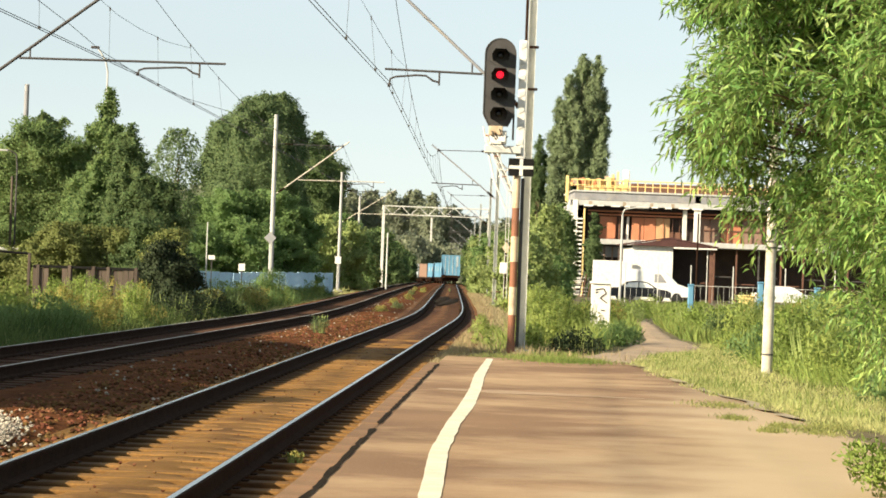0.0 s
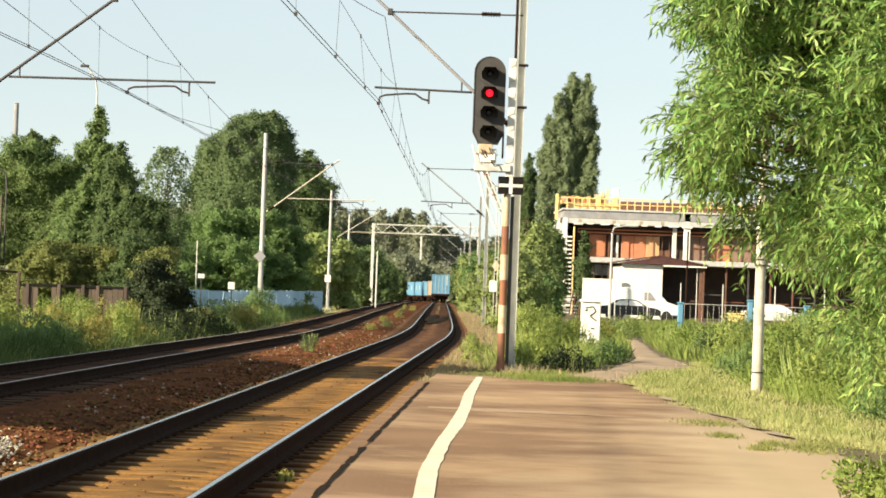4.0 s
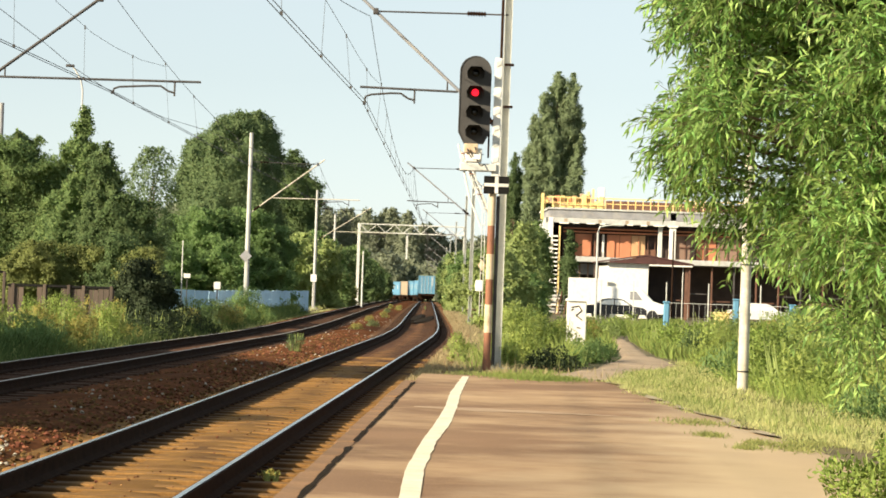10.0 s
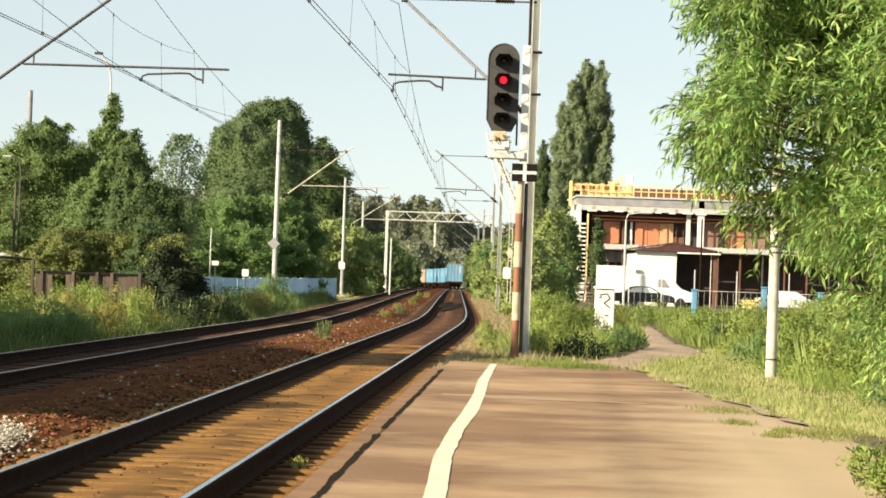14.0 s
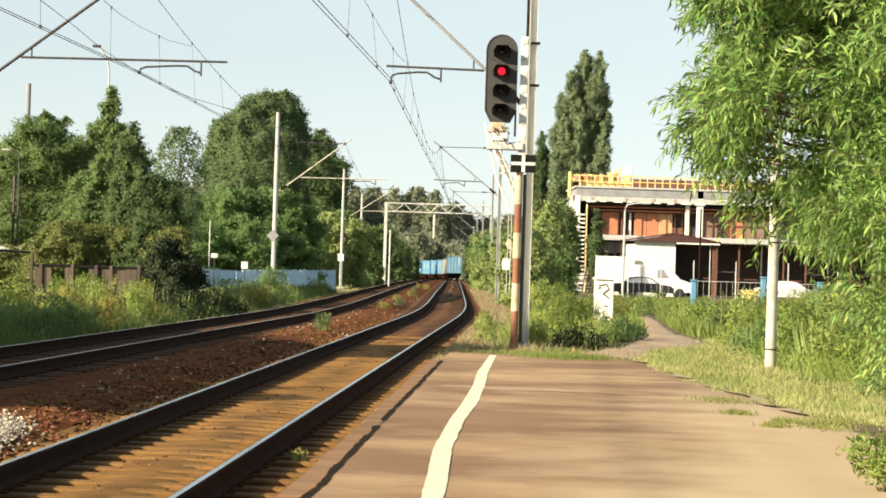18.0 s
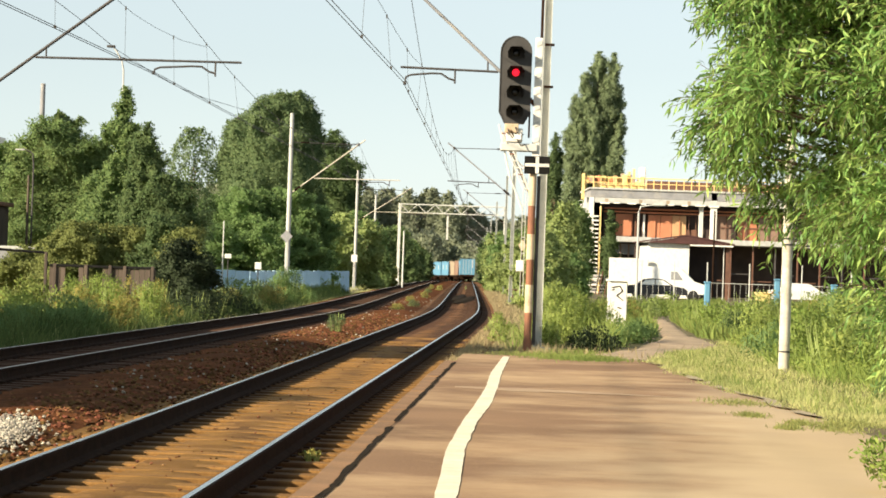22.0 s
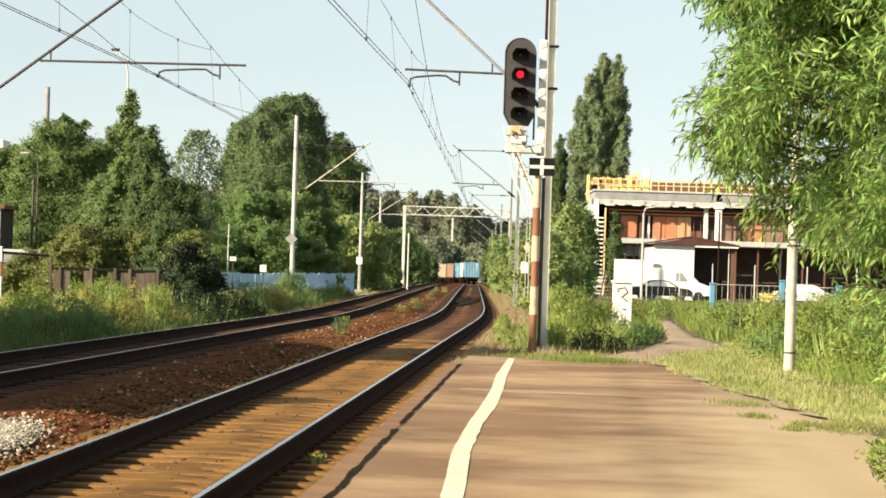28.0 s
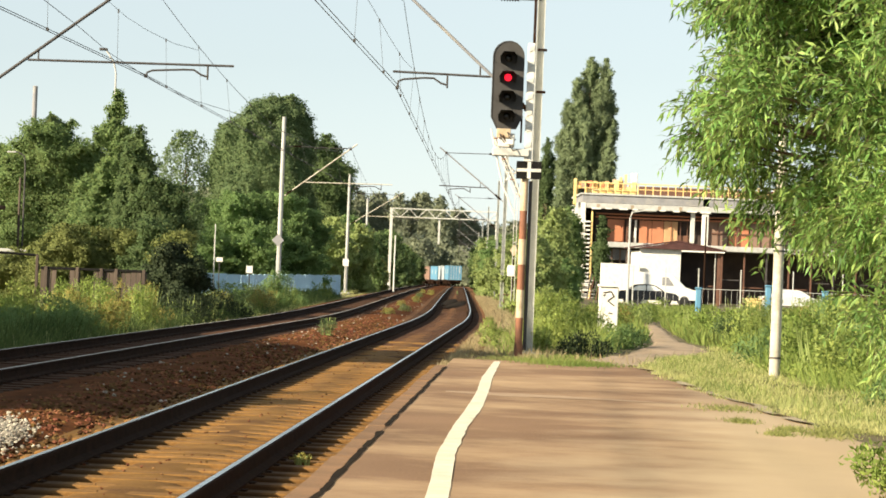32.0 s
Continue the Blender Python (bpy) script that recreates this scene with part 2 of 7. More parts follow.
M_LEAFOLIVE = mat("leaf_olive", (0.255, 0.285, 0.095), (0.165, 0.19, 0.062), 0.4, 0.75, island=0.18, translucent=0.45, bump=0, fine=3, spec=0.2)
# leaf green darkened, so the shade on these bushes is in the colour
M_LEAFSHADED = mat("shaded_leaf", (0.055, 0.078, 0.036), (0.036, 0.05, 0.025), 0.6, 0.7, island=0.2, translucent=0.3, bump=0, fine=4, spec=0.2)
M_BARK = mat("bark", (0.14, 0.10, 0.06), (0.06, 0.045, 0.03), 8, 0.95, bump=0.8, stretch=(1, 1, 0.2))
M_GALV = mat("galvanised_steel", (0.64, 0.64, 0.59), (0.50, 0.50, 0.46), 2.5, 0.6, 0.1, bump=0.1, dirt=(0.35, 0.27, 0.2), dirt_at=0.70)
M_DARKSTEEL = mat("weathered_steel_tube", (0.095, 0.088, 0.085), (0.055, 0.05, 0.048), 5, 0.7, 0.3, bump=0.2)
M_WIRE = mat("overhead_wire", (0.10, 0.095, 0.09), (0.06, 0.055, 0.05), 3, 0.6, 0.4, bump=0)
M_CONCRETE = mat("pale_concrete", (0.51, 0.51, 0.485), (0.39, 0.39, 0.37), 2.5, 0.9, bump=0.25, dirt=(0.34, 0.32, 0.27), dirt_at=0.64)
M_POST = mat("whitewashed_post", (0.62, 0.58, 0.48), (0.45, 0.405, 0.32), 3.5, 0.9, bump=0.3, fine=25, dirt=(0.36, 0.31, 0.22), dirt_at=0.6)
M_WHITE = mat("white_paint", (0.80, 0.78, 0.72), (0.66, 0.63, 0.56), 4, 0.6, bump=0.1, dirt=(0.45, 0.33, 0.2), dirt_at=0.72)
M_CREAM = mat("yellowed_white_paint", (0.66, 0.53, 0.36), (0.5, 0.38, 0.25), 5, 0.65, bump=0.1, dirt=(0.36, 0.22, 0.12), dirt_at=0.62)
# leaf colour paled and greyed to carry the haze of distance
M_LEAFHAZE = mat("hazed_leaf", (0.315, 0.345, 0.235), (0.27, 0.30, 0.205), 0.2, 0.85, island=0.07, translucent=0.55, bump=0, fine=2, spec=0.1)
M_RED = mat("faded_red_paint", (0.30, 0.125, 0.065), (0.19, 0.085, 0.05), 4, 0.7, bump=0.15, dirt=(0.26, 0.17, 0.11), dirt_at=0.68)
M_SIGNAL = mat("signal_housing", (0.066, 0.062, 0.058), (0.046, 0.043, 0.04), 5, 0.7, bump=0.1)
M_POPLAR = mat("poplar_leaf", (0.27, 0.335, 0.18), (0.20, 0.255, 0.135), 0.3, 0.75, island=0.18, translucent=0.47, bump=0, fine=3, spec=0.25)
M_TUFT = mat("low_tuft_grass", (0.36, 0.37, 0.13), (0.21, 0.235, 0.075), 1.5, 0.85, island=0.3, translucent=0.45, bump=0, fine=6, spec=0.15)
M_BLACK = mat("black_paint", (0.012, 0.011, 0.010), (0.007, 0.007, 0.006), 6, 0.75, bump=0.1, spec=0.15)
M_LENSRED = mat("lit_red_lens", (0.6, 0.02, 0.03), (0.5, 0.01, 0.02), 8, 0.35, bump=0, emit=((1.0, 0.012, 0.03), 0.9))
M_LENSDARK = mat("dark_lens", (0.02, 0.02, 0.02), (0.01, 0.01, 0.01), 8, 0.15, bump=0)
M_YELLOW = mat("yellow_paint", (0.85, 0.64, 0.28), (0.76, 0.52, 0.18), 3, 0.6, bump=0.1, dirt=(0.7, 0.6, 0.4), dirt_at=0.62)
M_RUST = mat("orange_cladding", (0.52, 0.215, 0.115), (0.42, 0.165, 0.085), 0.9, 0.8, bump=0.2)
# dark wall tone; inside open bays it stands for their deep shade
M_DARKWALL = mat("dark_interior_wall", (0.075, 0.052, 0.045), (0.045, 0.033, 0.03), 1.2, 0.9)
M_ROOF = mat("brown_roofing", (0.17, 0.085, 0.055), (0.10, 0.05, 0.035), 2, 0.9, bump=0.3)
M_ROOFDARK = mat("dark_brown_boarding", (0.085, 0.036, 0.032), (0.055, 0.024, 0.022), 2, 0.9, bump=0.3)
M_APRICOT = mat("faded_apricot_cladding", (0.58, 0.36, 0.19), (0.46, 0.27, 0.14), 0.9, 0.8, bump=0.2)
M_GREYBAND = mat("grey_fascia", (0.30, 0.30, 0.31), (0.20, 0.20, 0.21), 1.2, 0.8, dirt=(0.38, 0.35, 0.3), dirt_at=0.6)
M_BLUE = mat("blue_corrugated_sheet", (0.48, 0.66, 0.79), (0.38, 0.56, 0.70), 1.5, 0.6, bump=0.1, dirt=(0.42, 0.48, 0.52), dirt_at=0.68)
# container colours muted, with the haze of distance mixed into them
M_CBLUE = mat("container_blue", (0.12, 0.29, 0.42), (0.10, 0.24, 0.36), 0.8, 0.6, bump=0.1)
M_CORANGE = mat("container_orange", (0.27, 0.17, 0.12), (0.21, 0.135, 0.10), 0.8, 0.7, bump=0.1)
M_CBEIGE = mat("container_beige", (0.36, 0.285, 0.20), (0.29, 0.23, 0.165), 0.8, 0.7, bump=0.1)
M_CGREY = mat("container_pale", (0.42, 0.48, 0.50), (0.33, 0.38, 0.40), 0.8, 0.7, bump=0.1)
M_WOODFENCE = mat("old_fence_board", (0.115, 0.088, 0.066), (0.07, 0.053, 0.04), 3, 0.9, bump=0.5, island=0.25, stretch=(1, 1, 0.15))
M_CARBLACK = mat("car_paint_dark", (0.03, 0.03, 0.035), (0.025, 0.025, 0.03), 3, 0.25, 0.2, bump=0, spec=0.6)
M_CARWHITE = mat("car_paint_white", (0.78, 0.78, 0.76), (0.7, 0.7, 0.68), 3, 0.3, bump=0, spec=0.6)
# near-white glass: the brightness seen through the panes is in the colour
M_GLASS = mat("car_glass", (0.92, 0.93, 0.92), (0.84, 0.86, 0.86), 3, 0.2, 0.1, bump=0, spec=0.8)
M_TYRE = mat("tyre_rubber", (0.03, 0.03, 0.03), (0.02, 0.02, 0.02), 8, 0.9)


# ---- mesh tools ----
class Shape:
    """Collects vertices and faces of one mesh."""

    def __init__(self):
        self.v, self.f, self.m = [], [], []

    def poly(self, pts, faces, mi=0):
        k = len(self.v)
        self.v += [tuple(p) for p in pts]
        self.f += [tuple(k + i for i in f) for f in faces]
        self.m += [mi] * len(faces)
        return self

    def box(self, lo, hi, c=0.0, mi=0, m=None):
        """A box from corner to corner with its edges chamfered by c."""
        lo, hi = Vector(lo), Vector(hi)
        ce, h = (lo + hi) / 2, (hi - lo) / 2
        c = min(c, min(h) * 0.9)
        pts, ids = [], {}
        if c <= 0:
            for sx in (-1, 1):
                for sy in (-1, 1):
                    for sz in (-1, 1):
                        pts.append(ce + Vector((sx * h.x, sy * h.y, sz * h.z)))
            fs = [(0, 1, 3, 2), (4, 6, 7, 5), (0, 4, 5, 1), (2, 3, 7, 6), (0, 2, 6, 4), (1, 5, 7, 3)]
        else:
            for sx in (-1, 1):
                for sy in (-1, 1):
                    for sz in (-1, 1):
                        for a in range(3):
                            q = [sx * (h.x - c), sy * (h.y - c), sz * (h.z - c)]
                            q[a] = (sx, sy, sz)[a] * h[a]
                            ids[sx, sy, sz, a] = len(pts)
                            pts.append(ce + Vector(q))
            fs = []
            for a in range(3):
                b, d = (a + 1) % 3, (a + 2) % 3
                for s in (-1, 1):
                    ring = []
                    for sb, sd in ((-1, -1), (1, -1), (1, 1), (-1, 1)):
                        k = [0, 0, 0]
                        k[a], k[b], k[d] = s, sb, sd
                        ring.append(ids[(*k, a)])
                    fs.append(tuple(ring if s > 0 else ring[::-1]))
                for sb in (-1, 1):
                    for sd in (-1, 1):
                        k1, k2 = [0, 0, 0], [0, 0, 0]
                        k1[a], k1[b], k1[d] = -1, sb, sd
                        k2[a], k2[b], k2[d] = 1, sb, sd
                        e = (ids[(*k1, b)], ids[(*k2, b)], ids[(*k2, d)], ids[(*k1, d)])
                        fs.append(e if sb * sd > 0 else e[::-1])
            for sx in (-1, 1):
                for sy in (-1, 1):
                    for sz in (-1, 1):
                        t = tuple(ids[sx, sy, sz, a] for a in range(3))
                        fs.append(t if sx * sy * sz > 0 else t[::-1])
        if m is not None:
            pts = [m @ p for p in pts]
        return self.poly(pts, fs, mi)

    def tube(self, a, b, r, r2=None, n=8, mi=0, caps=True):
        """A round bar from a to b."""
        a, b = Vector(a), Vector(b)
        r2 = r if r2 is None else r2
        w = (b - a).normalized()
        u = w.orthogonal().normalized()
        v = w.cross(u)
        pts = []
        for p, q in ((a, r), (b, r2)):
            for i in range(n):
                t = 2 * math.pi * i / n
                pts.append(p + (u * math.cos(t) + v * math.sin(t)) * q)
        fs = [(i, (i + 1) % n, n + (i + 1) % n, n + i) for i in range(n)]
        if caps:
            fs += [tuple(range(n))[::-1], tuple(range(n, 2 * n))]
        return self.poly(pts, fs, mi)

    def path(self, pts, r, n=6, mi=0):
        """A round bar along several points."""
        pts = [Vector(p) for p in pts]
        rings = []
        for i, p in enumerate(pts):
            w = (pts[min(i + 1, len(pts) - 1)] - pts[max(i - 1, 0)]).normalized()
            u = w.cross(Vector((0.31, 0.17, 0.93))).normalized()
            v = w.cross(u)
            q = r[i] if isinstance(r, (list, tuple)) else r
            rings += [p + (u * math.cos(2 * math.pi * k / n) + v * math.sin(2 * math.pi * k / n)) * q for k in range(n)]
        fs = [(i * n + k, i * n + (k + 1) % n, (i + 1) * n + (k + 1) % n, (i + 1) * n + k) for i in range(len(pts) - 1) for k in range(n)]
        fs += [tuple(range(n))[::-1], tuple(range((len(pts) - 1) * n, len(pts) * n))]
        return self.poly(rings, fs, mi)

    def prism(self, outline, axis, lo, hi, mi=0):
        """An outline of (u, v) pushed along an axis: x takes (y, z), y takes (x, z), z takes (x, y)."""
        n = len(outline)
        put = {"x": lambda u, v, t: (t, u, v), "y": lambda u, v, t: (u, t, v), "z": lambda u, v, t: (u, v, t)}[axis]
        pts = [put(u, v, lo) for u, v in outline] + [put(u, v, hi) for u, v in outline]
        fs = [(i, (i + 1) % n, n + (i + 1) % n, n + i) for i in range(n)] + [tuple(range(n))[::-1], tuple(range(n, 2 * n))]
        return self.poly(pts, fs, mi)

    def mesh(self, name, smooth=False, turn=True):
        me = bpy.data.meshes.new(name)
        me.from_pydata([tuple(p) for p in self.v], [], self.f)
        if any(self.m):
            me.polygons.foreach_set("material_index", self.m)
        if turn:
            bm = bmesh.new()
            bm.from_mesh(me)
            bmesh.ops.recalc_face_normals(bm, faces=bm.faces)
            bm.to_mesh(me)
            bm.free()
        if smooth:
            me.polygons.foreach_set("use_smooth", [True] * len(me.polygons))
            me.set_sharp_from_angle(angle=radians(40))
        return me


def put(name, data, material, parent=None, m=None, label="", smooth=False):
    """One mesh object, at the pose m, under parent where there is one."""
    me = data.mesh(name, smooth) if isinstance(data, Shape) else data
    if not me.materials:
        for x in (material if isinstance(material, (list, tuple)) else [material]):
            me.materials.append(x)
    ob = new(name, me)
    if parent is not None:
        ob.parent = parent
    if m is not None:
        ob.matrix_basis = m
    if label:
        ob["label"] = label
    return ob


def thing(name, m, label, category, group="", kind=""):
    ob = new(name)
    ob.empty_display_size = 0.2
    ob.matrix_basis = m
    return tagged(ob, label, category, group, kind)


def cards(name, pos, direction, normal, length, width, bend=0.15, soft=None):
    """Many leaves: kite-shaped blades at pos, along direction, facing normal (arrays)."""
    n = len(pos)
    d = direction / np.maximum(np.linalg.norm(direction, axis=1), 1e-6)[:, None]
    s = np.cross(d, normal)
    s /= np.maximum(np.linalg.norm(s, axis=1), 1e-6)[:, None]
    up = np.cross(s, d)
    if soft is not None:            # each leaf shows its outer face
        flip = np.sign((up * soft).sum(1))[:, None]
        s, up = s * np.where(flip == 0, 1, flip), up * np.where(flip == 0, 1, flip)
    L, W = np.broadcast_to(length, n)[:, None], np.broadcast_to(width, n)[:, None]
    v = np.empty((n, 4, 3))
    v[:, 0] = pos
    v[:, 1] = pos + d * L * 0.45 + s * W * 0.5 + up * L * bend * 0.5
    v[:, 2] = pos + d * L - up * L * bend
    v[:, 3] = pos + d * L * 0.45 - s * W * 0.5 + up * L * bend * 0.5
    me = bpy.data.meshes.new(name)
    me.vertices.add(4 * n)
    me.vertices.foreach_set("co", v.ravel())
    me.loops.add(4 * n)
    me.loops.foreach_set("vertex_index", np.arange(4 * n))
    me.polygons.add(n)
    me.polygons.foreach_set("loop_start", np.arange(0, 4 * n, 4))
    me.polygons.foreach_set("loop_total", np.full(n, 4))
    me.update(calc_edges=True)
    if soft is not None:
        k = soft / np.maximum(np.linalg.norm(soft, axis=1), 1e-6)[:, None]
        me.polygons.foreach_set("use_smooth", np.ones(n, dtype=bool))
        me.normals_split_custom_set_from_vertices(np.repeat(k, 4, axis=0))
    return me


def unit(rng, n):
    v = rng.normal(size=(n, 3))
    return v / np.linalg.norm(v, axis=1)[:, None]


# ---- the line of the track ----
def fall(y):
    """The ground falls gently away beyond the platform."""
    q = max(0.0, min(y, 620.0) - 90.0)
    return -7.5e-6 * q * q


CURVE_AT, CURVE_R = 485.0, 500.0


def rail_x(y):
    """The right rail of the near track."""
    if y < 75:
        return -2.217 + 0.04195 * y
    if y < 115:             # an even bend from one straight into the next
        q = (y - 75) / 40
        return (2 * q ** 3 - 3 * q * q + 1) * 0.929 + (q ** 3 - 2 * q * q + q) * 1.678 + (3 * q * q - 2 * q ** 3) * 1.8275 + (q ** 3 - q * q) * 0.48
    x = 1.8275 + 0.012 * (y - 115)
    if y > CURVE_AT:
        x -= (y - CURVE_AT) ** 2 / (2 * CURVE_R)
    return x


def slope_x(y):
    return (rail_x(y + 0.5) - rail_x(y - 0.5))


def near_track(y, off=0.0, z=0.0):
    """A point beside the near track's middle line, off metres to the right."""
    s = slope_x(y)
    k = 1 / math.sqrt(1 + s * s)
    return Vector((rail_x(y) + (off - 0.75) * k, y - (off - 0.75) * k * s, fall(y) + z))


FAR = -4.2      # the far track's middle line, from the near one's


def spread(off, y):
    """The far track draws a little away from the near one towards the station."""
    return off - 0.0125 * (75 - min(75, max(y, 15))) * min(1.0, max(0.0, (-2.3 - off) / 0.6))


# ---- ground, track bed, platform ----
def ground_z(x, y):
    off = x - (rail_x(y) - 0.75)
    z = fall(y)
    if off < -7.0:                       # left bank
        z += -0.30 + 0.10 * min(1.0, (-7.0 - off) / 6.0)
    elif off < 2.0:
        z += -0.55
    else:                                # platform side
        z += -0.02 - 0.25 * max(0.0, min(1.0, (y - 60) / 60.0)) + (-0.5 * max(0, 1 - (off - 2.0) / 0.8) if y > 43 else -0.5 * max(0, 1 - (off - 2.0) / 0.6)) + 0.05 * min(1.0, max(0.0, (48 - y) / 5))
    return z + 0.05 * noise.noise((x * 0.35, y * 0.35, 0)) + 0.02 * noise.noise((x * 1.7, y * 1.7, 3))


def make_ground():
    xs = [-2500, -900, -300, -120, -60, -40, -30, -24] + [-20 + 0.8 * i for i in range(56)] + [26, 29, 33, 40, 60, 120, 300, 900, 2500]
    ys = [-2500, -600, -150, -40] + [-12 + 1.5 * i for i in range(95)] + [132 + 6 * i for i in range(85)] + [700, 900, 1400, 2500]
    s = Shape()
    pts = [(x, y, ground_z(x, y) - (0.02 if abs(x) > 100 else 0)) for y in ys for x in xs]
    n = len(xs)
    s.poly(pts, [(j * n + i, j * n + i + 1, (j + 1) * n + i + 1, (j + 1) * n + i) for j in range(len(ys) - 1) for i in range(n - 1)])
    tagged(put("ground", s.mesh("ground", True), M_SOIL), "soil and thin grass beside the railway line", "ground", kind="structure")


make_ground()


def make_bed():
    """Ballast under both tracks: rusty red between them, sandy in the near track."""
    offs = [-7.3, -6.4, -5.7, -5.1, -4.5, -3.9, -3.3, -2.7, -2.3, -1.9, -1.5, -1.25, -1.05, -0.75, -0.45, -0.28, 0.0, 0.28, 0.45, 0.75, 1.05, 1.25, 1.5, 1.85]
    hs = [-0.62, -0.30, -0.22, -0.215, -0.215, -0.215, -0.22, -0.17, -0.12, -0.13, -0.19, -0.22, -0.27, -0.27, -0.25, -0.182, -0.169, -0.182, -0.25, -0.27, -0.235, -0.165, -0.14, -0.12]
    ys = [-10 + 0.35 * i for i in range(300)] + [96 + 2.0 * i for i in range(60)] + [218 + 8 * i for i in range(52)]
    for name, k0, k1, m, lab in (("ballast_between_tracks", 0, 10, M_BALLAST, "rust-red ballast mounded between the two tracks"), ("ballast_near_track", 10, 23, M_SAND, "sandy tan ballast filling the near track")):
        s = Shape()
        n = k1 - k0 + 1
        for y in ys:
            for k in range(k0, k1 + 1):
                p = near_track(y, spread(offs[k], y), hs[k])
                a = 0.035 if k0 == 0 else 0.008
                p.z += a * noise.noise((p.x * 3.1, p.y * 3.1, 0)) + a * 0.8 * noise.noise((p.x * 9, p.y * 9, 5)) + (0.05 * noise.noise((p.x, p.y * 0.4, 9)) if 4 <= k <= 9 else 0)
                s.v.append(p)
        s.f = [(j * n + i, j * n + i + 1, (j + 1) * n + i + 1, (j + 1) * n + i) for j in range(len(ys) - 1) for i in range(n - 1)]
        s.m = [0] * len(s.f)
        BED[name] = tagged(put(name, s.mesh(name, True), m), lab, "ballast", kind="structure")


BED = {}
make_bed()


def stone_shape(rng):
    s = Shape()
    n = 5
    pts = [Vector((math.cos(6.283 * i / n) * rng.uniform(0.7, 1.1), math.sin(6.283 * i / n) * rng.uniform(0.7, 1.1), rng.uniform(-0.2, 0.2))) for i in range(n)]
    pts += [Vector((rng.uniform(-0.3, 0.3), rng.uniform(-0.3, 0.3), rng.uniform(0.5, 0.8))), Vector((0, 0, -0.6))]
    return pts, [(i, (i + 1) % n, n) for i in range(n)] + [((i + 1) % n, i, n + 1) for i in range(n)]


def make_stones(name, count, where, size, m, label, seed, near=0.0, bed=None):
    rng = np.random.default_rng(seed)
    kinds = [stone_shape(rng) for _ in range(6)]
    single = []
    for pts, fs in kinds:
        one = Shape().poly(pts, fs).mesh("stone", turn=False)
        one.materials.append(m)
        single.append(one)
    s = Shape()
    loose = 0
    for _ in range(count):
        p = where(rng)
        r = rng.uniform(*size)
        t = Matrix.Translation(p) @ Euler((rng.uniform(-.5, .5), rng.uniform(-.5, .5), rng.uniform(0, 6.28))).to_matrix().to_4x4()
        k = int(rng.integers(6))
        pts, fs = kinds[k]
        if p.y < near and r > 0.03 and loose < 300:
            put("stone", single[k], None, bed, t @ Matrix.Scale(r, 4))
            loose += 1
            continue
        s.poly([t @ (q * r) for q in pts], fs)
    tagged(put(name, s.mesh(name, turn=False), m), label, "stones", kind="stuff")


def heap_z(off):
    return np.interp(off, [-4.5, -3.3, -2.7, -2.3, -1.9, -1.5, -1.2], [-0.215, -0.22, -0.17, -0.12, -0.13, -0.19, -0.215])


def between(rng):
    y, o = 12 + 75 * rng.random() ** 1.6, rng.uniform(-3.4, -1.3)
    return near_track(y, o, heap_z(o) + 0.01)


def pale_heap(rng):
    y = rng.normal(23.4, 1.0)
    return near_track(y, -1.92 - 0.13 * (y - 23.5) + rng.normal(0, 0.16), -0.13 + rng.uniform(0, 0.05))


def strewn(rng):
    y, o = 12 + 130 * rng.random() ** 1.4, rng.uniform(-3.2, -1.3)
    return near_track(y, o, heap_z(o) + 0.03)


make_stones("ballast_stones", 9000, between, (0.02, 0.045), M_STONE, "loose rust-brown ballast stones between the tracks", 1, 29.0, BED["ballast_between_tracks"])
make_stones("pale_ballast_heap", 2600, pale_heap, (0.012, 0.03), M_WHITESTONE, "small heap of pale crushed stone between the tracks", 2)
def crumbs(rng):
    y, o = 13 + 45 * rng.random() ** 1.5, rng.normal(0, 0.32)
    return near_track(y, max(-0.62, min(0.62, o)), -0.162)


make_stones("ballast_crumbs", 160, crumbs, (0.008, 0.022), M_STONE, "dark crumbs of ballast strewn over the sleepers", 4)
make_stones("strewn_pale_stones", 240, strewn, (0.012, 0.038), M_WHITESTONE, "pale stones strewn over the rusty ballast", 3)

RAIL_SIDE = [(-0.072, -0.165), (0.072, -0.165), (0.072, -0.150), (0.012, -0.125), (0.010, -0.045), (0.035, -0.035), (0.035, -0.008), (0.022, 0.0)]
RAIL_TOP = [(0.022, 0.0), (-0.022, 0.0)]
RAIL_SIDE2 = [(-0.022, 0.0), (-0.035, -0.008), (-0.035, -0.035), (-0.010, -0.045), (-0.012, -0.125), (-0.072, -0.150), (-0.072, -0.165)]


def make_rail(off, parent, y0, head):
    ys = [y0 + 2.0 * i for i in range(int((150 - y0) / 2))] + [150 + 5.0 * i for i in range(97)]
    prof = RAIL_SIDE[:-1] + RAIL_TOP + RAIL_SIDE2[1:]
    mats = [0] * (len(RAIL_SIDE) - 1) + [1] + [0] * (len(RAIL_SIDE2) - 1)
    s = Shape()
    n = len(prof)
    for y in ys:
        s.v += [near_track(y, spread(off, y) + u, v) for u, v in prof]
    for j in range(len(ys) - 1):
        for i in range(n - 1):
            s.f.append((j * n + i, (j + 1) * n + i, (j + 1) * n + i + 1, j * n + i + 1))
            s.m.append(mats[i])
    put("rail", s.mesh("rail", False), [M_RAILSIDE, head], parent)


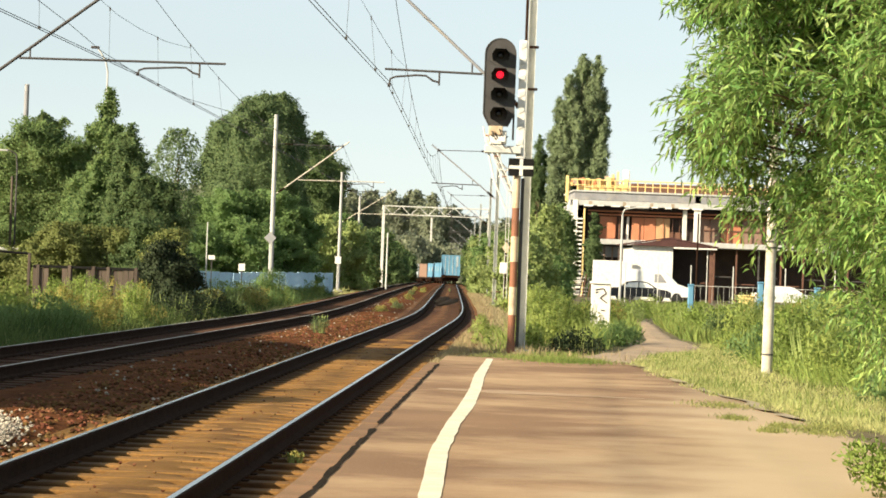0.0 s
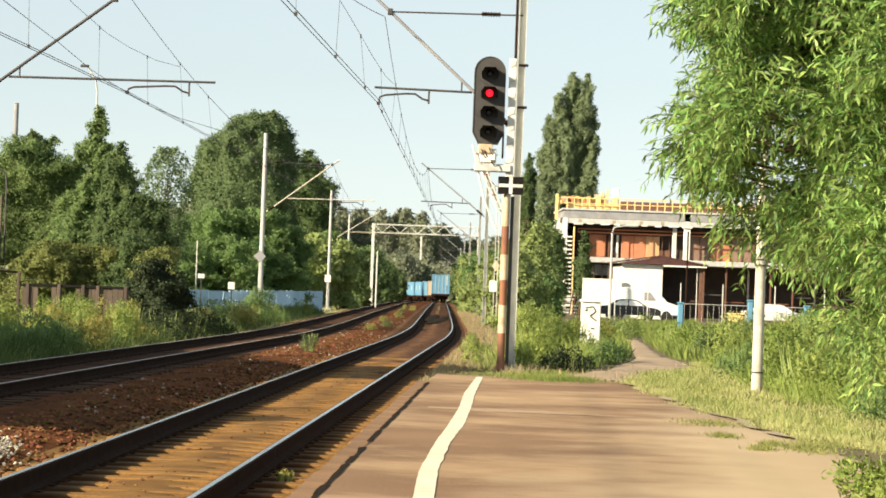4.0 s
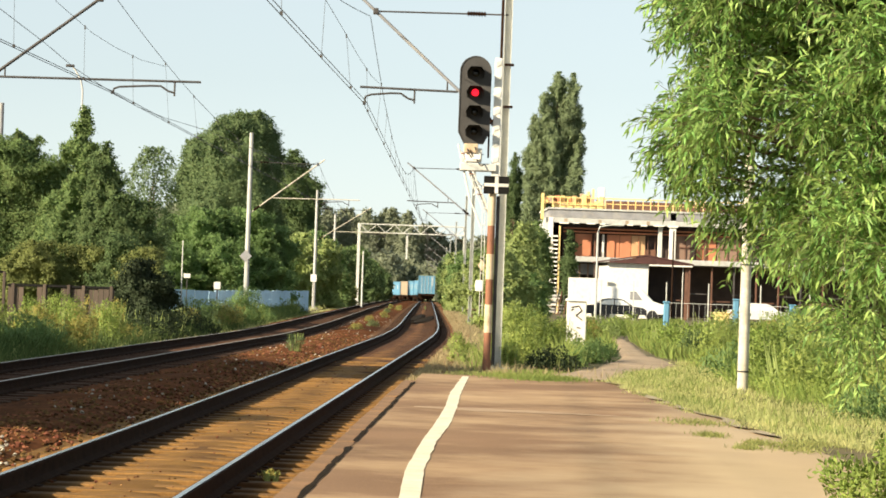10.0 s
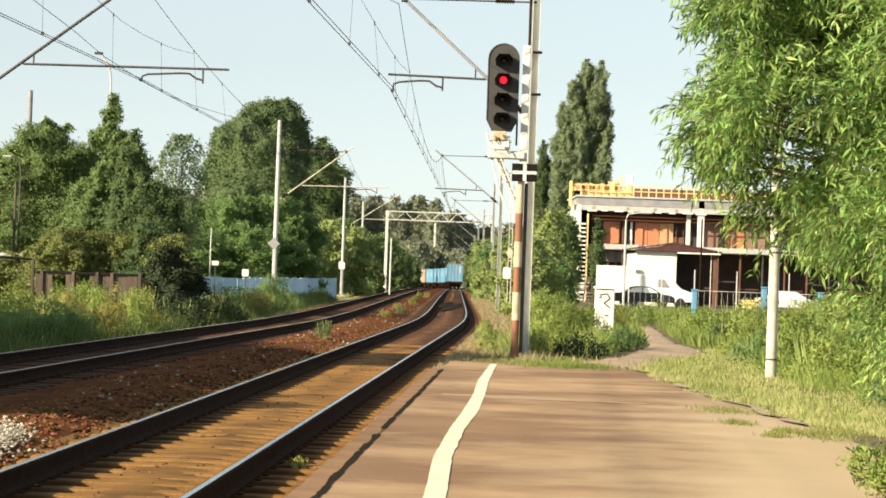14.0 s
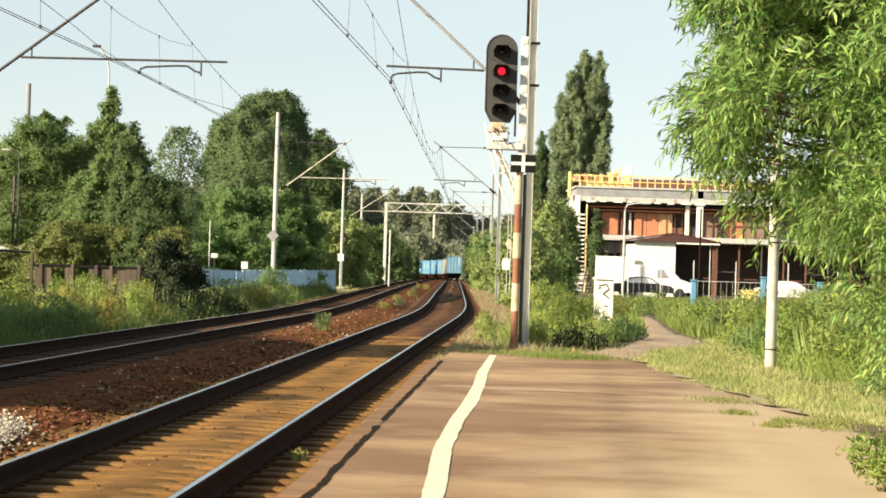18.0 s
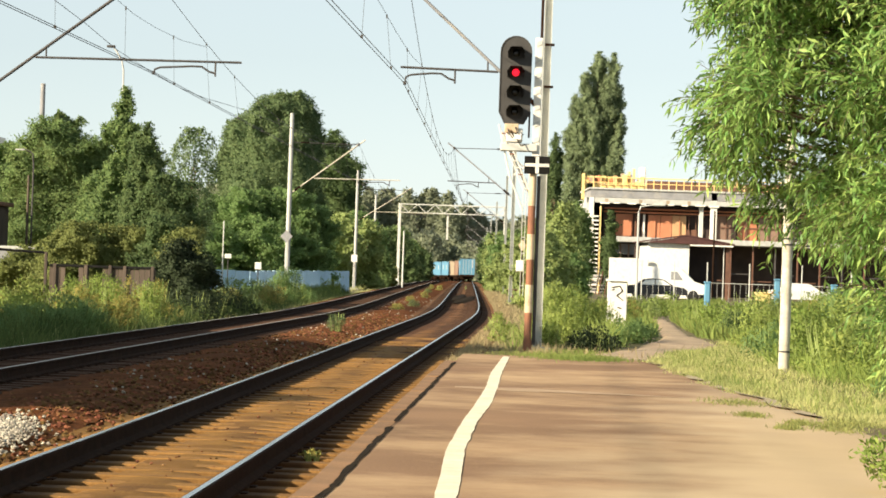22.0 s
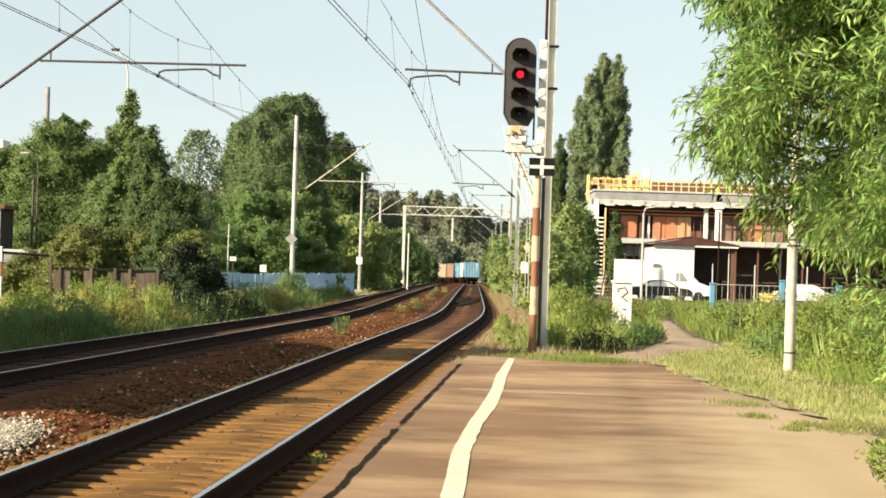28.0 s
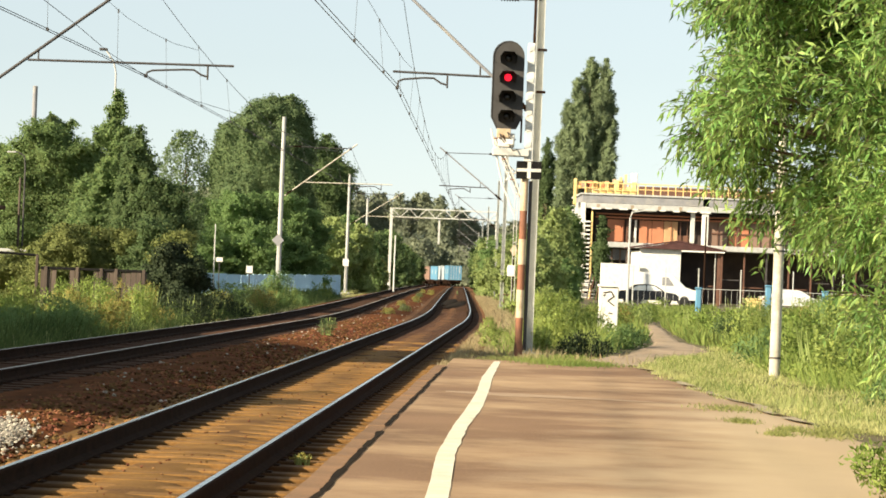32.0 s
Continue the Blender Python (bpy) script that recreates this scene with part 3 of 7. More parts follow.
def make_track(name, mid, y0, label, wood, head):
    t = thing(name, Matrix(), label, "railway track", kind="structure")
    make_rail(mid - 0.75, t, y0, head)
    make_rail(mid + 0.75, t, y0, head)
    s = Shape()
    s.box((-1.27, -0.125, -0.31), (1.27, 0.125, -0.172), 0.012)
    for k in (-0.75, 0.75):
        s.box((k - 0.125, -0.07, -0.172), (k - 0.075, 0.07, -0.160), 0.003, 1)
        s.box((k + 0.075, -0.07, -0.172), (k + 0.125, 0.07, -0.160), 0.003, 1)
    me = s.mesh("sleeper")
    me.materials.append(wood), me.materials.append(M_RAILSIDE)
    old = s.mesh("sleeper")
    old.materials.append(M_DARKSLEEPER), old.materials.append(M_RAILSIDE)
    rng = random.Random(5)
    n = int((112 - y0) / 0.61)
    for i in range(n):
        y = y0 + 0.61 * i
        p = near_track(y, spread(mid, y), rng.uniform(-0.006, 0.006))
        put("sleeper", me if y < 56 + rng.uniform(-6, 6) else old, None, t, Matrix.Translation(p) @ pose(0, 0, 0, 0, 0, -math.degrees(math.atan(slope_x(y))) + rng.uniform(-0.6, 0.6)))
    far = Shape()
    y = y0 + 0.61 * n
    while y < 330:
        p = near_track(y, mid, 0)
        far.box((p.x - 1.27, p.y - 0.12, p.z - 0.3), (p.x + 1.27, p.y + 0.12, p.z - 0.172))
        y += 0.61
    tagged(put("sleepers_far", far.mesh("sleepers_far", turn=False), M_DARKSLEEPER, t), kind="stuff")


make_track("track_near", 0.0, 8.0, "near railway track with polished rail heads on tan sleepers", M_SLEEPER, M_RAILTOP)
make_track("track_far", FAR, 24.0, "second railway track with rusty rails on dark sleepers", M_DARKSLEEPER, M_RAILDULL)

PLAT = 0.10     # platform surface


def plat_edge(y, o=0.0):
    """The platform's edge beside the near track."""
    return near_track(y, 1.625 - 0.0008 * (min(max(y, 8), 42) - 16) + o, 0)


def make_platform():
    right = [(-12, 5.0), (10, 4.6), (18, 4.3), (24.3, 4.1), (27.4, 3.95), (30.3, 3.9), (33.7, 3.7), (38, 3.6), (41.5, 3.55), (42.8, 3.4)]
    rng = random.Random(8)
    s = Shape()
    ys = [-12 + 0.6 * i for i in range(92)]
    n = 12
    for y in ys:
        a = plat_edge(y, 0.03).x + 0.01 * noise.noise((y * 0.9, 0, 0))
        b = np.interp(y, [q[0] for q in right], [q[1] for q in right]) + 0.10 * noise.noise((y * 0.6, 5, 0)) + 0.05 * noise.noise((y * 2.3, 7, 0))
        for i in range(n):
            x = a + (b - a) * i / (n - 1)
            s.v.append((x, y, PLAT + 0.003 * noise.noise((x * 0.8, y * 0.5, 1)) - (0.03 if i == n - 1 else 0)))
    for j in range(len(ys) - 1):
        for i in range(n - 1):
            s.f.append((j * n + i, j * n + i + 1, (j + 1) * n + i + 1, (j + 1) * n + i))
    k = len(s.v)
    rim = [j * n for j in range(len(ys))]
    s.v += [(s.v[i][0], s.v[i][1], -0.45) for i in rim]
    s.f += [(rim[j], rim[j + 1], k + j + 1, k + j) for j in range(len(ys) - 1)]
    k = len(s.v)
    rim = [(len(ys) - 1) * n + i for i in range(n)]
    s.v += [(s.v[i][0], s.v[i][1] + 0.05, -0.25) for i in rim]
    s.f += [(rim[i], rim[i + 1], k + i + 1, k + i) for i in range(n - 1)]
    s.m = [0] * len(s.f)
    plat = tagged(put("platform", s.mesh("platform", True), M_ASPHALT), "worn brown asphalt platform with pale dusty patches", "platform", kind="structure")
    y, i = -8.0, 0
    while y < 40.0:
        L = 2.0
        p = plat_edge(y + L / 2, -0.075)
        c = Shape().box((-0.10, -L / 2 + 0.003, -0.5), (0.10, L / 2 - 0.003, 0), 0.02)
        put("coping_slab", c, M_COPING, plat, Matrix.Translation((p.x + rng.uniform(-.012, .012), p.y, PLAT - 0.018 + rng.uniform(-0.006, 0.006))) @ pose(0, 0, 0, rng.uniform(-.1, .1), rng.uniform(-.6, .6), -math.degrees(math.atan(slope_x(y))) + rng.uniform(-.5, .5)))
        y += L
    # earth-filled joint behind the edge slabs, broken here and there
    s = Shape()
    yy = np.arange(-6, 39, 0.1)
    for y in yy:
        c = plat_edge(y, 0.04 + 0.02 * noise.noise((y * 0.8, 3, 3)))
        w = max(0.004, 0.030 + 0.025 * noise.noise((y * 1.3, 0, 7)) + 0.022 * noise.noise((y * 5.0, 0, 9)))
        if noise.noise((y * 0.45, 4, 1)) > 0.42:
            w = 0.004
        s.v += [(c.x - w, c.y, PLAT + 0.004), (c.x + w * 0.7, c.y, PLAT + 0.005)]
    s.f = [(2 * j, 2 * j + 1, 2 * j + 3, 2 * j + 2) for j in range(len(yy) - 1)]
    s.m = [0] * len(s.f)
    put("edge_joint", s, M_SOILSHADOW, plat, label="dark earth-filled crack behind the edge slabs")
    # pale crumbling rim towards the grass
    s = Shape()
    yy = np.arange(27.0, 43.0, 0.15)
    for y in yy:
        b = np.interp(y, [q[0] for q in right], [q[1] for q in right]) + 0.10 * noise.noise((y * 0.6, 5, 0)) + 0.05 * noise.noise((y * 2.3, 7, 0))
        w = max(0.01, 0.06 + 0.10 * noise.noise((y * 1.1, 2, 8)))
        if noise.noise((y * 0.9, 6, 2)) < -0.15:
            w = 0.01
        s.v += [(b - 0.06 - 2 * w, y, PLAT + 0.005), (b + 0.02, y, PLAT - 0.018)]
    s.f = [(2 * j, 2 * j + 1, 2 * j + 3, 2 * j + 2) for j in range(len(yy) - 1)]
    s.m = [0] * len(s.f)
    put("crumbled_rim", s.mesh("crumbled_rim"), M_RIM, plat, label="pale crumbled edge beside the grass")
    # a pale patched joint across the platform
    s = Shape()
    xx = np.arange(0.25, 3.0, 0.06)
    for x in xx:
        w = 0.38 + 0.35 * noise.noise((x * 1.7, 4, 4)) + 0.16 * noise.noise((x * 9, 4, 4))
        w *= min(1, (3.0 - x) / 1.6) * min(1, 0.25 + (x - 0.25) / 0.8)
        y = 30.9 - 0.3 * x + 0.15 * noise.noise((x * 0.8, 1, 1))
        s.v += [(x, y - max(0.004, w), PLAT + 0.0042), (x, y + max(0.004, w), PLAT + 0.0042)]
    s.f = [(2 * j, 2 * j + 2, 2 * j + 3, 2 * j + 1) for j in range(len(xx) - 1)]
    s.m = [0] * len(s.f)
    put("patched_joint", s, M_PATCH, plat, label="pale patched joint across the asphalt")
    # the painted line
    mid = [(-6, -0.42, -0.56), (10, 0.00, -0.14), (16.1, 0.168, 0.027), (17.6, 0.205, 0.065), (20.2, 0.255, 0.112), (23.9, 0.405, 0.270), (27.2, 0.598, 0.440), (30.9, 0.75, 0.61), (35.2, 0.90, 0.755), (41.9, 1.19, 1.085)]
    s = Shape()
    ys = np.arange(-6, 41.9, 0.18)
    for y in ys:
        b, a = (np.interp(y, [q[0] for q in mid], [q[k] for q in mid]) for k in (1, 2))
        a += 0.012 * noise.noise((y * 1.6, 0, 4)) + 0.003 * noise.noise((y * 11.0, 0, 4))
        b += 0.012 * noise.noise((y * 1.6, 9, 4)) + 0.003 * noise.noise((y * 11.0, 9, 4))
        for x in (a, b):
            s.v.append((x, y, PLAT + 0.0045))
    s.f = [(2 * j, 2 * j + 1, 2 * j + 3, 2 * j + 2) for j in range(len(ys) - 1)]
    s.m = [0] * len(s.f)
    put("painted_line", s.mesh("painted_line", True), M_LINE, plat, label="wavering white safety line painted along the platform")


make_platform()


def shadow_patches():
    """Dark patches standing for shadows between the near rails, further down the line."""
    for k, (y0, y1, a, b, w) in enumerate(((117.5, 146, -0.3, 0.62, 0.42), (126, 162, -0.4, 0.05, 0.40), (139, 150, 0.3, 0.62, 0.3), (236, 244, 0.9, 2.2, 0.9))):
        s = Shape()
        ys = np.linspace(y0, y1, 26)
        for j, y in enumerate(ys):
            f = j / 25
            o = a + (b - a) * f
            q = w * math.sin(math.pi * min(1, f * 1.1 + 0.02)) ** 0.5 * (1 + 0.35 * noise.noise((y * 0.6, k, 0)))
            for u, z in ((-1, -0.20), (-0.6, -0.125), (0.6, -0.125), (1, -0.20)):
                s.v.append(near_track(y, o + u * abs(q), z))
        s.f = [(4 * j + i, 4 * j + i + 1, 4 * j + i + 5, 4 * j + i + 4) for j in range(25) for i in range(3)]
        s.m = [0] * len(s.f)
        tagged(put("ballast_shadow", s.mesh("ballast_shadow", True), M_SOILSHADOW), "dark patches laid as shadows on the ballast between the near rails", "ballast", kind="structure")


shadow_patches()


def make_path():
    mid = [(42, 2.75, 1.0), (45, 3.2, 0.9), (49, 3.95, 0.8), (52, 4.55, 0.85), (56.3, 5.3, 0.88), (60, 5.65, 0.65), (64, 5.85, 0.42), (68, 6.1, 0.4), (75, 6.6, 0.36), (85, 7.33, 0.28), (95, 7.9, 0.28), (105, 8.8, 0.35), (125, 12.5, 0.7)]
    s = Shape()
    ys = np.arange(42.3, 125, 0.8)
    n = 6
    for y in ys:
        x, w = (np.interp(y, [q[0] for q in mid], [q[k] for q in mid]) for k in (1, 2))
        for i in range(n):
            u = x + w * (2 * i / (n - 1) - 1) + 0.12 * noise.noise((y * 0.7, i, 0))
            s.v.append((u, y, ground_z(u, y) + (0.05 if 0 < i < n - 1 else -0.04)))
    s.f = [(j * n + i, j * n + i + 1, (j + 1) * n + i + 1, (j + 1) * n + i) for j in range(len(ys) - 1) for i in range(n - 1)]
    s.m = [0] * len(s.f)
    tagged(put("footpath", s.mesh("footpath", True), M_PATH), "trodden gravel footpath winding off from the platform end", "path", kind="structure")


make_path()


# ---- the signal ----
def make_signal():
    x, y, g = 1.72, 49.4, PLAT - 0.02
    t = thing("railway_signal", pose(x, y, g), "tall railway signal with lit red lamp and red-white post", "railway signal")
    p = put("post", Shape().tube((0, 0, -0.3), (0, 0, 3.25), 0.070, 0.070, 14), M_RED, t, smooth=True, label="red and white banded signal post")
    for a, b in ((0.60, 1.12), (1.59, 2.06), (2.59, 3.22)):
        put("white_band", Shape().tube((0, 0, a), (0, 0, b), 0.0735, 0.0735, 14), M_CREAM, p, smooth=True)
    put("base_collar", Shape().tube((0, 0, -0.1), (0, 0, 0.10), 0.085, 0.078, 14), M_RED, t, smooth=True)
    # white ladder strip and upper post behind the head
    u = put("upper_post", Shape().box((-0.03, 0.02, 3.2), (0.11, 0.10, 5.72), 0.01), M_WHITE, t, label="white slotted upper post")
    for k in range(7):
        z = 3.75 + 0.3 * k
        put("rung_plate", Shape().prism([(-0.01, z), (0.09, z + 0.05), (0.09, z + 0.13), (-0.01, z + 0.09)], "y", 0.008, 0.018), M_GALV, u)
    put("ladder_rail", Shape().box((-0.175, 0.10, 0.9), (-0.163, 0.12, 3.1), 0.003), M_GALV, t)
    lad = put("ladder_rail", Shape().box((-0.117, 0.10, 0.9), (-0.105, 0.12, 3.1), 0.003), M_GALV, t)
    put("dark_strip", Shape().box((0.082, 0.03, 0.0), (0.145, 0.09, 3.15), 0.008), M_DARKSTEEL, t, label="dark strip beside the post")
    for k in range(7):
        put("ladder_rung", Shape().tube((-0.17, 0.11, 1.1 + 0.3 * k), (-0.11, 0.11, 1.1 + 0.3 * k), 0.008), M_GALV, lad)
    put("platform_bracket", Shape().box((-0.62, -0.05, 3.60), (0.06, 0.32, 3.74), 0.012), M_GALV, t, label="grey steel bracket that carries the signal head")
    put("basket_box", Shape().box((-0.52, -0.05, 3.76), (-0.22, 0.22, 4.02), 0.015), M_WHITE, t)
    put("stay", Shape().tube((-0.60, 0.05, 3.95), (-0.02, 0.05, 2.75), 0.022), M_WHITE, t)
    put("stay", Shape().tube((-0.66, 0.2, 4.1), (-0.42, 0.2, 3.1), 0.016), M_WHITE, t)
    put("stay", Shape().tube((-0.42, 0.2, 3.1), (-0.16, 0.2, 2.5), 0.016), M_WHITE, t)
    put("cross_brace", Shape().tube((-0.45, 0.1, 3.55), (-0.05, 0.1, 3.2), 0.014), M_WHITE, t)
    put("cross_brace", Shape().tube((-0.35, 0.1, 3.15), (0, 0.1, 3.45), 0.014), M_WHITE, t)
    put("guard_bar", Shape().box((-0.12, 0.0, 3.85), (-0.085, 0.04, 4.35), 0.008), M_RAILSIDE, t)
    for k in (0.0, 0.13):
        put("cable_box", Shape().box((-0.46 + k, -0.09, 3.86), (-0.36 + k, -0.05, 3.98), 0.006), M_WHITE, t)
    # slanting ladder up to the bracket, and the clutter round it
    la, lb = Vector((-0.10, -0.02, 2.85)), Vector((-0.60, -0.02, 3.98))
    for k, dx in enumerate((-0.05, 0.05)):
        r = put("slant_rail", Shape().tube(la + Vector((dx, 0, 0)), lb + Vector((dx, 0, 0)), 0.012), M_WHITE, t)
        if k:
            for j in range(9):
                q = la.lerp(lb, (j + 0.5) / 9)
                put("slant_rung", Shape().tube(q - Vector((0.05, 0, 0)), q + Vector((0.05, 0, 0)), 0.011), M_RED if j % 3 == 2 else M_WHITE, r)
    put("junction_box", Shape().box((-0.56, -0.12, 3.93), (-0.30, -0.06, 4.10), 0.01), M_CREAM, t, label="cream junction box under the signal head")
    put("junction_box", Shape().box((-0.40, -0.16, 3.80), (-0.24, -0.10, 3.90), 0.01), M_WHITE, t)
    for k, (x, z) in enumerate(((-0.50, 4.0), (-0.44, 3.98), (-0.36, 4.04), (-0.33, 3.85))):
        put("cable", Shape().path([(x, -0.13, z), (x + 0.03, -0.17, z - 0.09), (x + 0.09, -0.14, z - 0.16), (x + 0.16, -0.06, z - 0.13)], 0.010, 5), M_RAILSIDE if k % 2 else M_DARKSTEEL, t)
    # the head
    hx, z0, z1, w = -0.385, 4.10, 5.745, 0.295
    h = []
    for i in range(13):
        a = math.pi * i / 12
        h.append((hx + w * math.cos(a), z1 - w + w * math.sin(a)))
    h += [(hx - w, z0 + 0.22), (hx - w * 0.62, z0), (hx + w * 0.62, z0), (hx + w, z0 + 0.22)]
    head = put("signal_head", Shape().prism(h, "y", 0.0, 0.06), M_SIGNAL, t, label="dark oval backing plate with four hooded lamps")
    put("head_housing", Shape().box((hx - 0.16, 0.06, z0 + 0.15), (hx + 0.16, 0.30, z1 - 0.2), 0.03), M_SIGNAL, head)
    rim = Shape()
    n = len(h)
    cx, cz = hx, (z0 + z1) / 2
    inner = [(cx + (a - cx) * 0.945, cz + (b - cz) * 0.98) for a, b in h]
    rim.poly([(a, -0.012, b) for a, b in h] + [(a, -0.012, b) for a, b in inner] + [(a, 0.0, b) for a, b in inner] + [(a, 0.002, b) for a, b in h],
             [(i, (i + 1) % n, n + (i + 1) % n, n + i) for i in range(n)] + [(n + i, n + (i + 1) % n, 2 * n + (i + 1) % n, 2 * n + i) for i in range(n)] + [(3 * n + i, 3 * n + (i + 1) % n, (i + 1) % n, i) for i in range(n)])
    put("rim", rim, M_SIGNAL, head)
    for k in range(4):
        z = 5.42 - 0.362 * k
        lit = k == 1
        lens = Shape()
        m = 18
        ring = [(hx + 0.068 * math.cos(2 * math.pi * i / m), -0.02, z + 0.068 * math.sin(2 * math.pi * i / m)) for i in range(m)]
        lens.poly(ring + [(hx, -0.045, z)], [(i, (i + 1) % m, m) for i in range(m)])
        put("lens", lens, M_LENSRED if lit else M_LENSDARK, head, smooth=True, label="glowing red lens" if lit else "unlit dark lens")
        # hood: a flat-topped visor, longest above, cut back below
        s = Shape()
        prof = [(-0.15, -0.09), (-0.165, 0.02), (-0.11, 0.11), (0.09, 0.11), (0.155, 0.02), (0.14, -0.09)]
        reach = [0.16, 0.32, 0.38, 0.38, 0.32, 0.16]
        n = len(prof)
        for sc_, yy in ((1.0, 0), (1.0, 1), (0.955, 1), (0.955, 0)):
            for (a, b), q in zip(prof, reach):
                s.v.append((hx + a * sc_, -q * yy, z + b * sc_ - 0.03 * yy * q))
        for j in range(3):
            for i in range(n - 1):
                s.f.append((j * n + i, j * n + i + 1, (j + 1) * n + i + 1, (j + 1) * n + i))
                s.m.append(0)
        put("hood", s, M_BLACK, head)
    # black board with a white cross
    b = put("cross_board", Shape().box((-0.17, -0.14, 3.18), (0.30, -0.12, 3.51), 0.006), M_BLACK, t, label="black board with a white cross")
    put("cross_bar", Shape().box((-0.16, -0.148, 3.315), (0.29, -0.141, 3.375), 0.001), M_WHITE, b)
    put("cross_upright", Shape().box((0.035, -0.152, 3.19), (0.10, -0.1415, 3.50), 0.001), M_WHITE, b)
    tagb = put("number_plate", Shape().box((-0.26, -0.04, 1.36), (-0.12, -0.02, 1.57), 0.01), M_WHITE, t, label="small white plate on the post")


make_signal()


# ---- overhead line ----
def mast_shape(h):
    """A steel H-section mast, narrower towards the top, on a concrete foot."""
    o = [(-0.075, -0.08), (-0.063, -0.08), (-0.063, 0.01), (0.063, 0.01), (0.063, -0.08), (0.075, -0.08)]
    o += [(0.075, 0.08), (0.063, 0.08), (0.063, 0.022), (-0.063, 0.022), (-0.063, 0.08), (-0.075, 0.08)]
    n = len(o)
    return Shape().poly([(x, y, z) for z in (0.0, h) for x, y in o], [(i, (i + 1) % n, n + (i + 1) % n, n + i) for i in range(n)] + [tuple(range(n))[::-1], tuple(range(n, 2 * n))])


def pole_shape(h, r0=0.115, r1=0.085):
    return Shape().path([(0, 0, 0), (0, 0, h * 0.5), (0, 0, h)], [r0, (r0 + r1) / 2, r1], 12)


def ribbed(a, b, n, r, core):
    """An insulator: one ribbed body from a to b."""
    a, b = Vector(a), Vector(b)
    pts, rr = [a], [core]
    for k in range(n):
        for q, w in ((0.2, core), (0.35, r), (0.6, r * 0.8), (0.75, core)):
            pts.append(a.lerp(b, (k + q) / n))
            rr.append(w)
    return Shape().path(pts + [b], rr + [core], 10)


def cantilever(t, foot, clamp, end, tube, drop_x, wire, hang, steel):
    """Bracket of a mast over the track, in the mast's own space: (x, z) of the strut's foot, of the clamp of the upper stay, of its free end;
    the level tube from x to x at z; the drop bracket's x; the wire's (x, z); the tube's hanger x."""
    f, e = Vector((foot[0], 0, foot[1])), Vector((end[0], 0, end[1]))
    d = (e - f).normalized()
    put("strut", Shape().tube(f, e, 0.030, n=10), M_GREYBAND if e.x < f.x else steel, t, smooth=True)
    put("insulator", ribbed(f + d * 0.14, f + d * 0.46, 6, 0.065, 0.042), M_RAILSIDE, t, smooth=True)
    put("clamp", Shape().box((clamp[0] - 0.05, -0.05, clamp[1] - 0.06), (clamp[0] + 0.05, 0.05, clamp[1] + 0.06), 0.01), M_DARKSTEEL, t)
    side = 1 if f.x > e.x else -1
    st = put("top_stay", Shape().tube((0, 0, clamp[1] + 0.02), (clamp[0], 0, clamp[1]), 0.016), M_DARKSTEEL, t)
    a = Vector((-side * 0.43, 0, clamp[1] + 0.02))
    put("stay_insulator", ribbed(a, a - Vector((side * 0.36, 0, 0)), 7, 0.055, 0.03), M_RAILSIDE, st, smooth=True)
    x0, x1, z = tube
    put("registration_tube", Shape().tube((x0, 0, z), (x1, 0, z + 0.03), 0.022, n=8), steel, t, smooth=True)
    put("hanger", Shape().tube((hang, 0, z), (hang, 0, f.z + (e.z - f.z) * (hang - f.x) / (e.x - f.x)), 0.016), M_DARKSTEEL, t)
    put("drop_bracket", Shape().tube((drop_x, 0, z + 0.02), (drop_x, 0, z - 0.25), 0.018), M_DARKSTEEL, t)
    wx, wz = wire
    g = 1 if wx > drop_x else -1
    put("steady_arm", Shape().path([(drop_x, 0, z - 0.19), (drop_x + g * 0.12, 0, z - 0.16), (drop_x + g * 0.26, 0, z - 0.07), (drop_x + g * 0.45, 0, z - 0.07), (wx - g * 0.12, 0, z - 0.11), (wx - g * 0.02, 0, z - 0.15), (wx, 0, wz)], 0.02), M_DARKSTEEL, t)
    put("wire_clamp", Shape().box((wx - 0.03, -0.03, wz - 0.03), (wx + 0.03, 0.03, wz + 0.04), 0.006), M_DARKSTEEL, t)


SPANS = [-19.0, 50.0, 117.0, 185.0, 253.0, 321.0, 389.0, 457.0]
Z_WIRE, Z_TUBE, Z_APEX, Z_FOOT = 4.94, 5.22, 6.70, 4.65
# where wires are held, sideways from the track's middle: contact wire, messenger; the messenger's height
HOLD_NEAR = {-19.0: (-0.70, -1.1, 6.6), 50.0: (0.13, 0.20, 6.55), 117.0: (-0.37, -0.53, 6.7)}
HOLD_FAR = {-19.0: (-1.2, -0.8, 6.7), 50.0: (-0.40, -0.53, 6.88), 117.0: (-0.30, -0.55, 6.8)}


def hold(table, y):
    k = 0.2 if round(y / 68.0) % 2 else -0.2
    return table.get(y, (k, 0.0, Z_APEX))


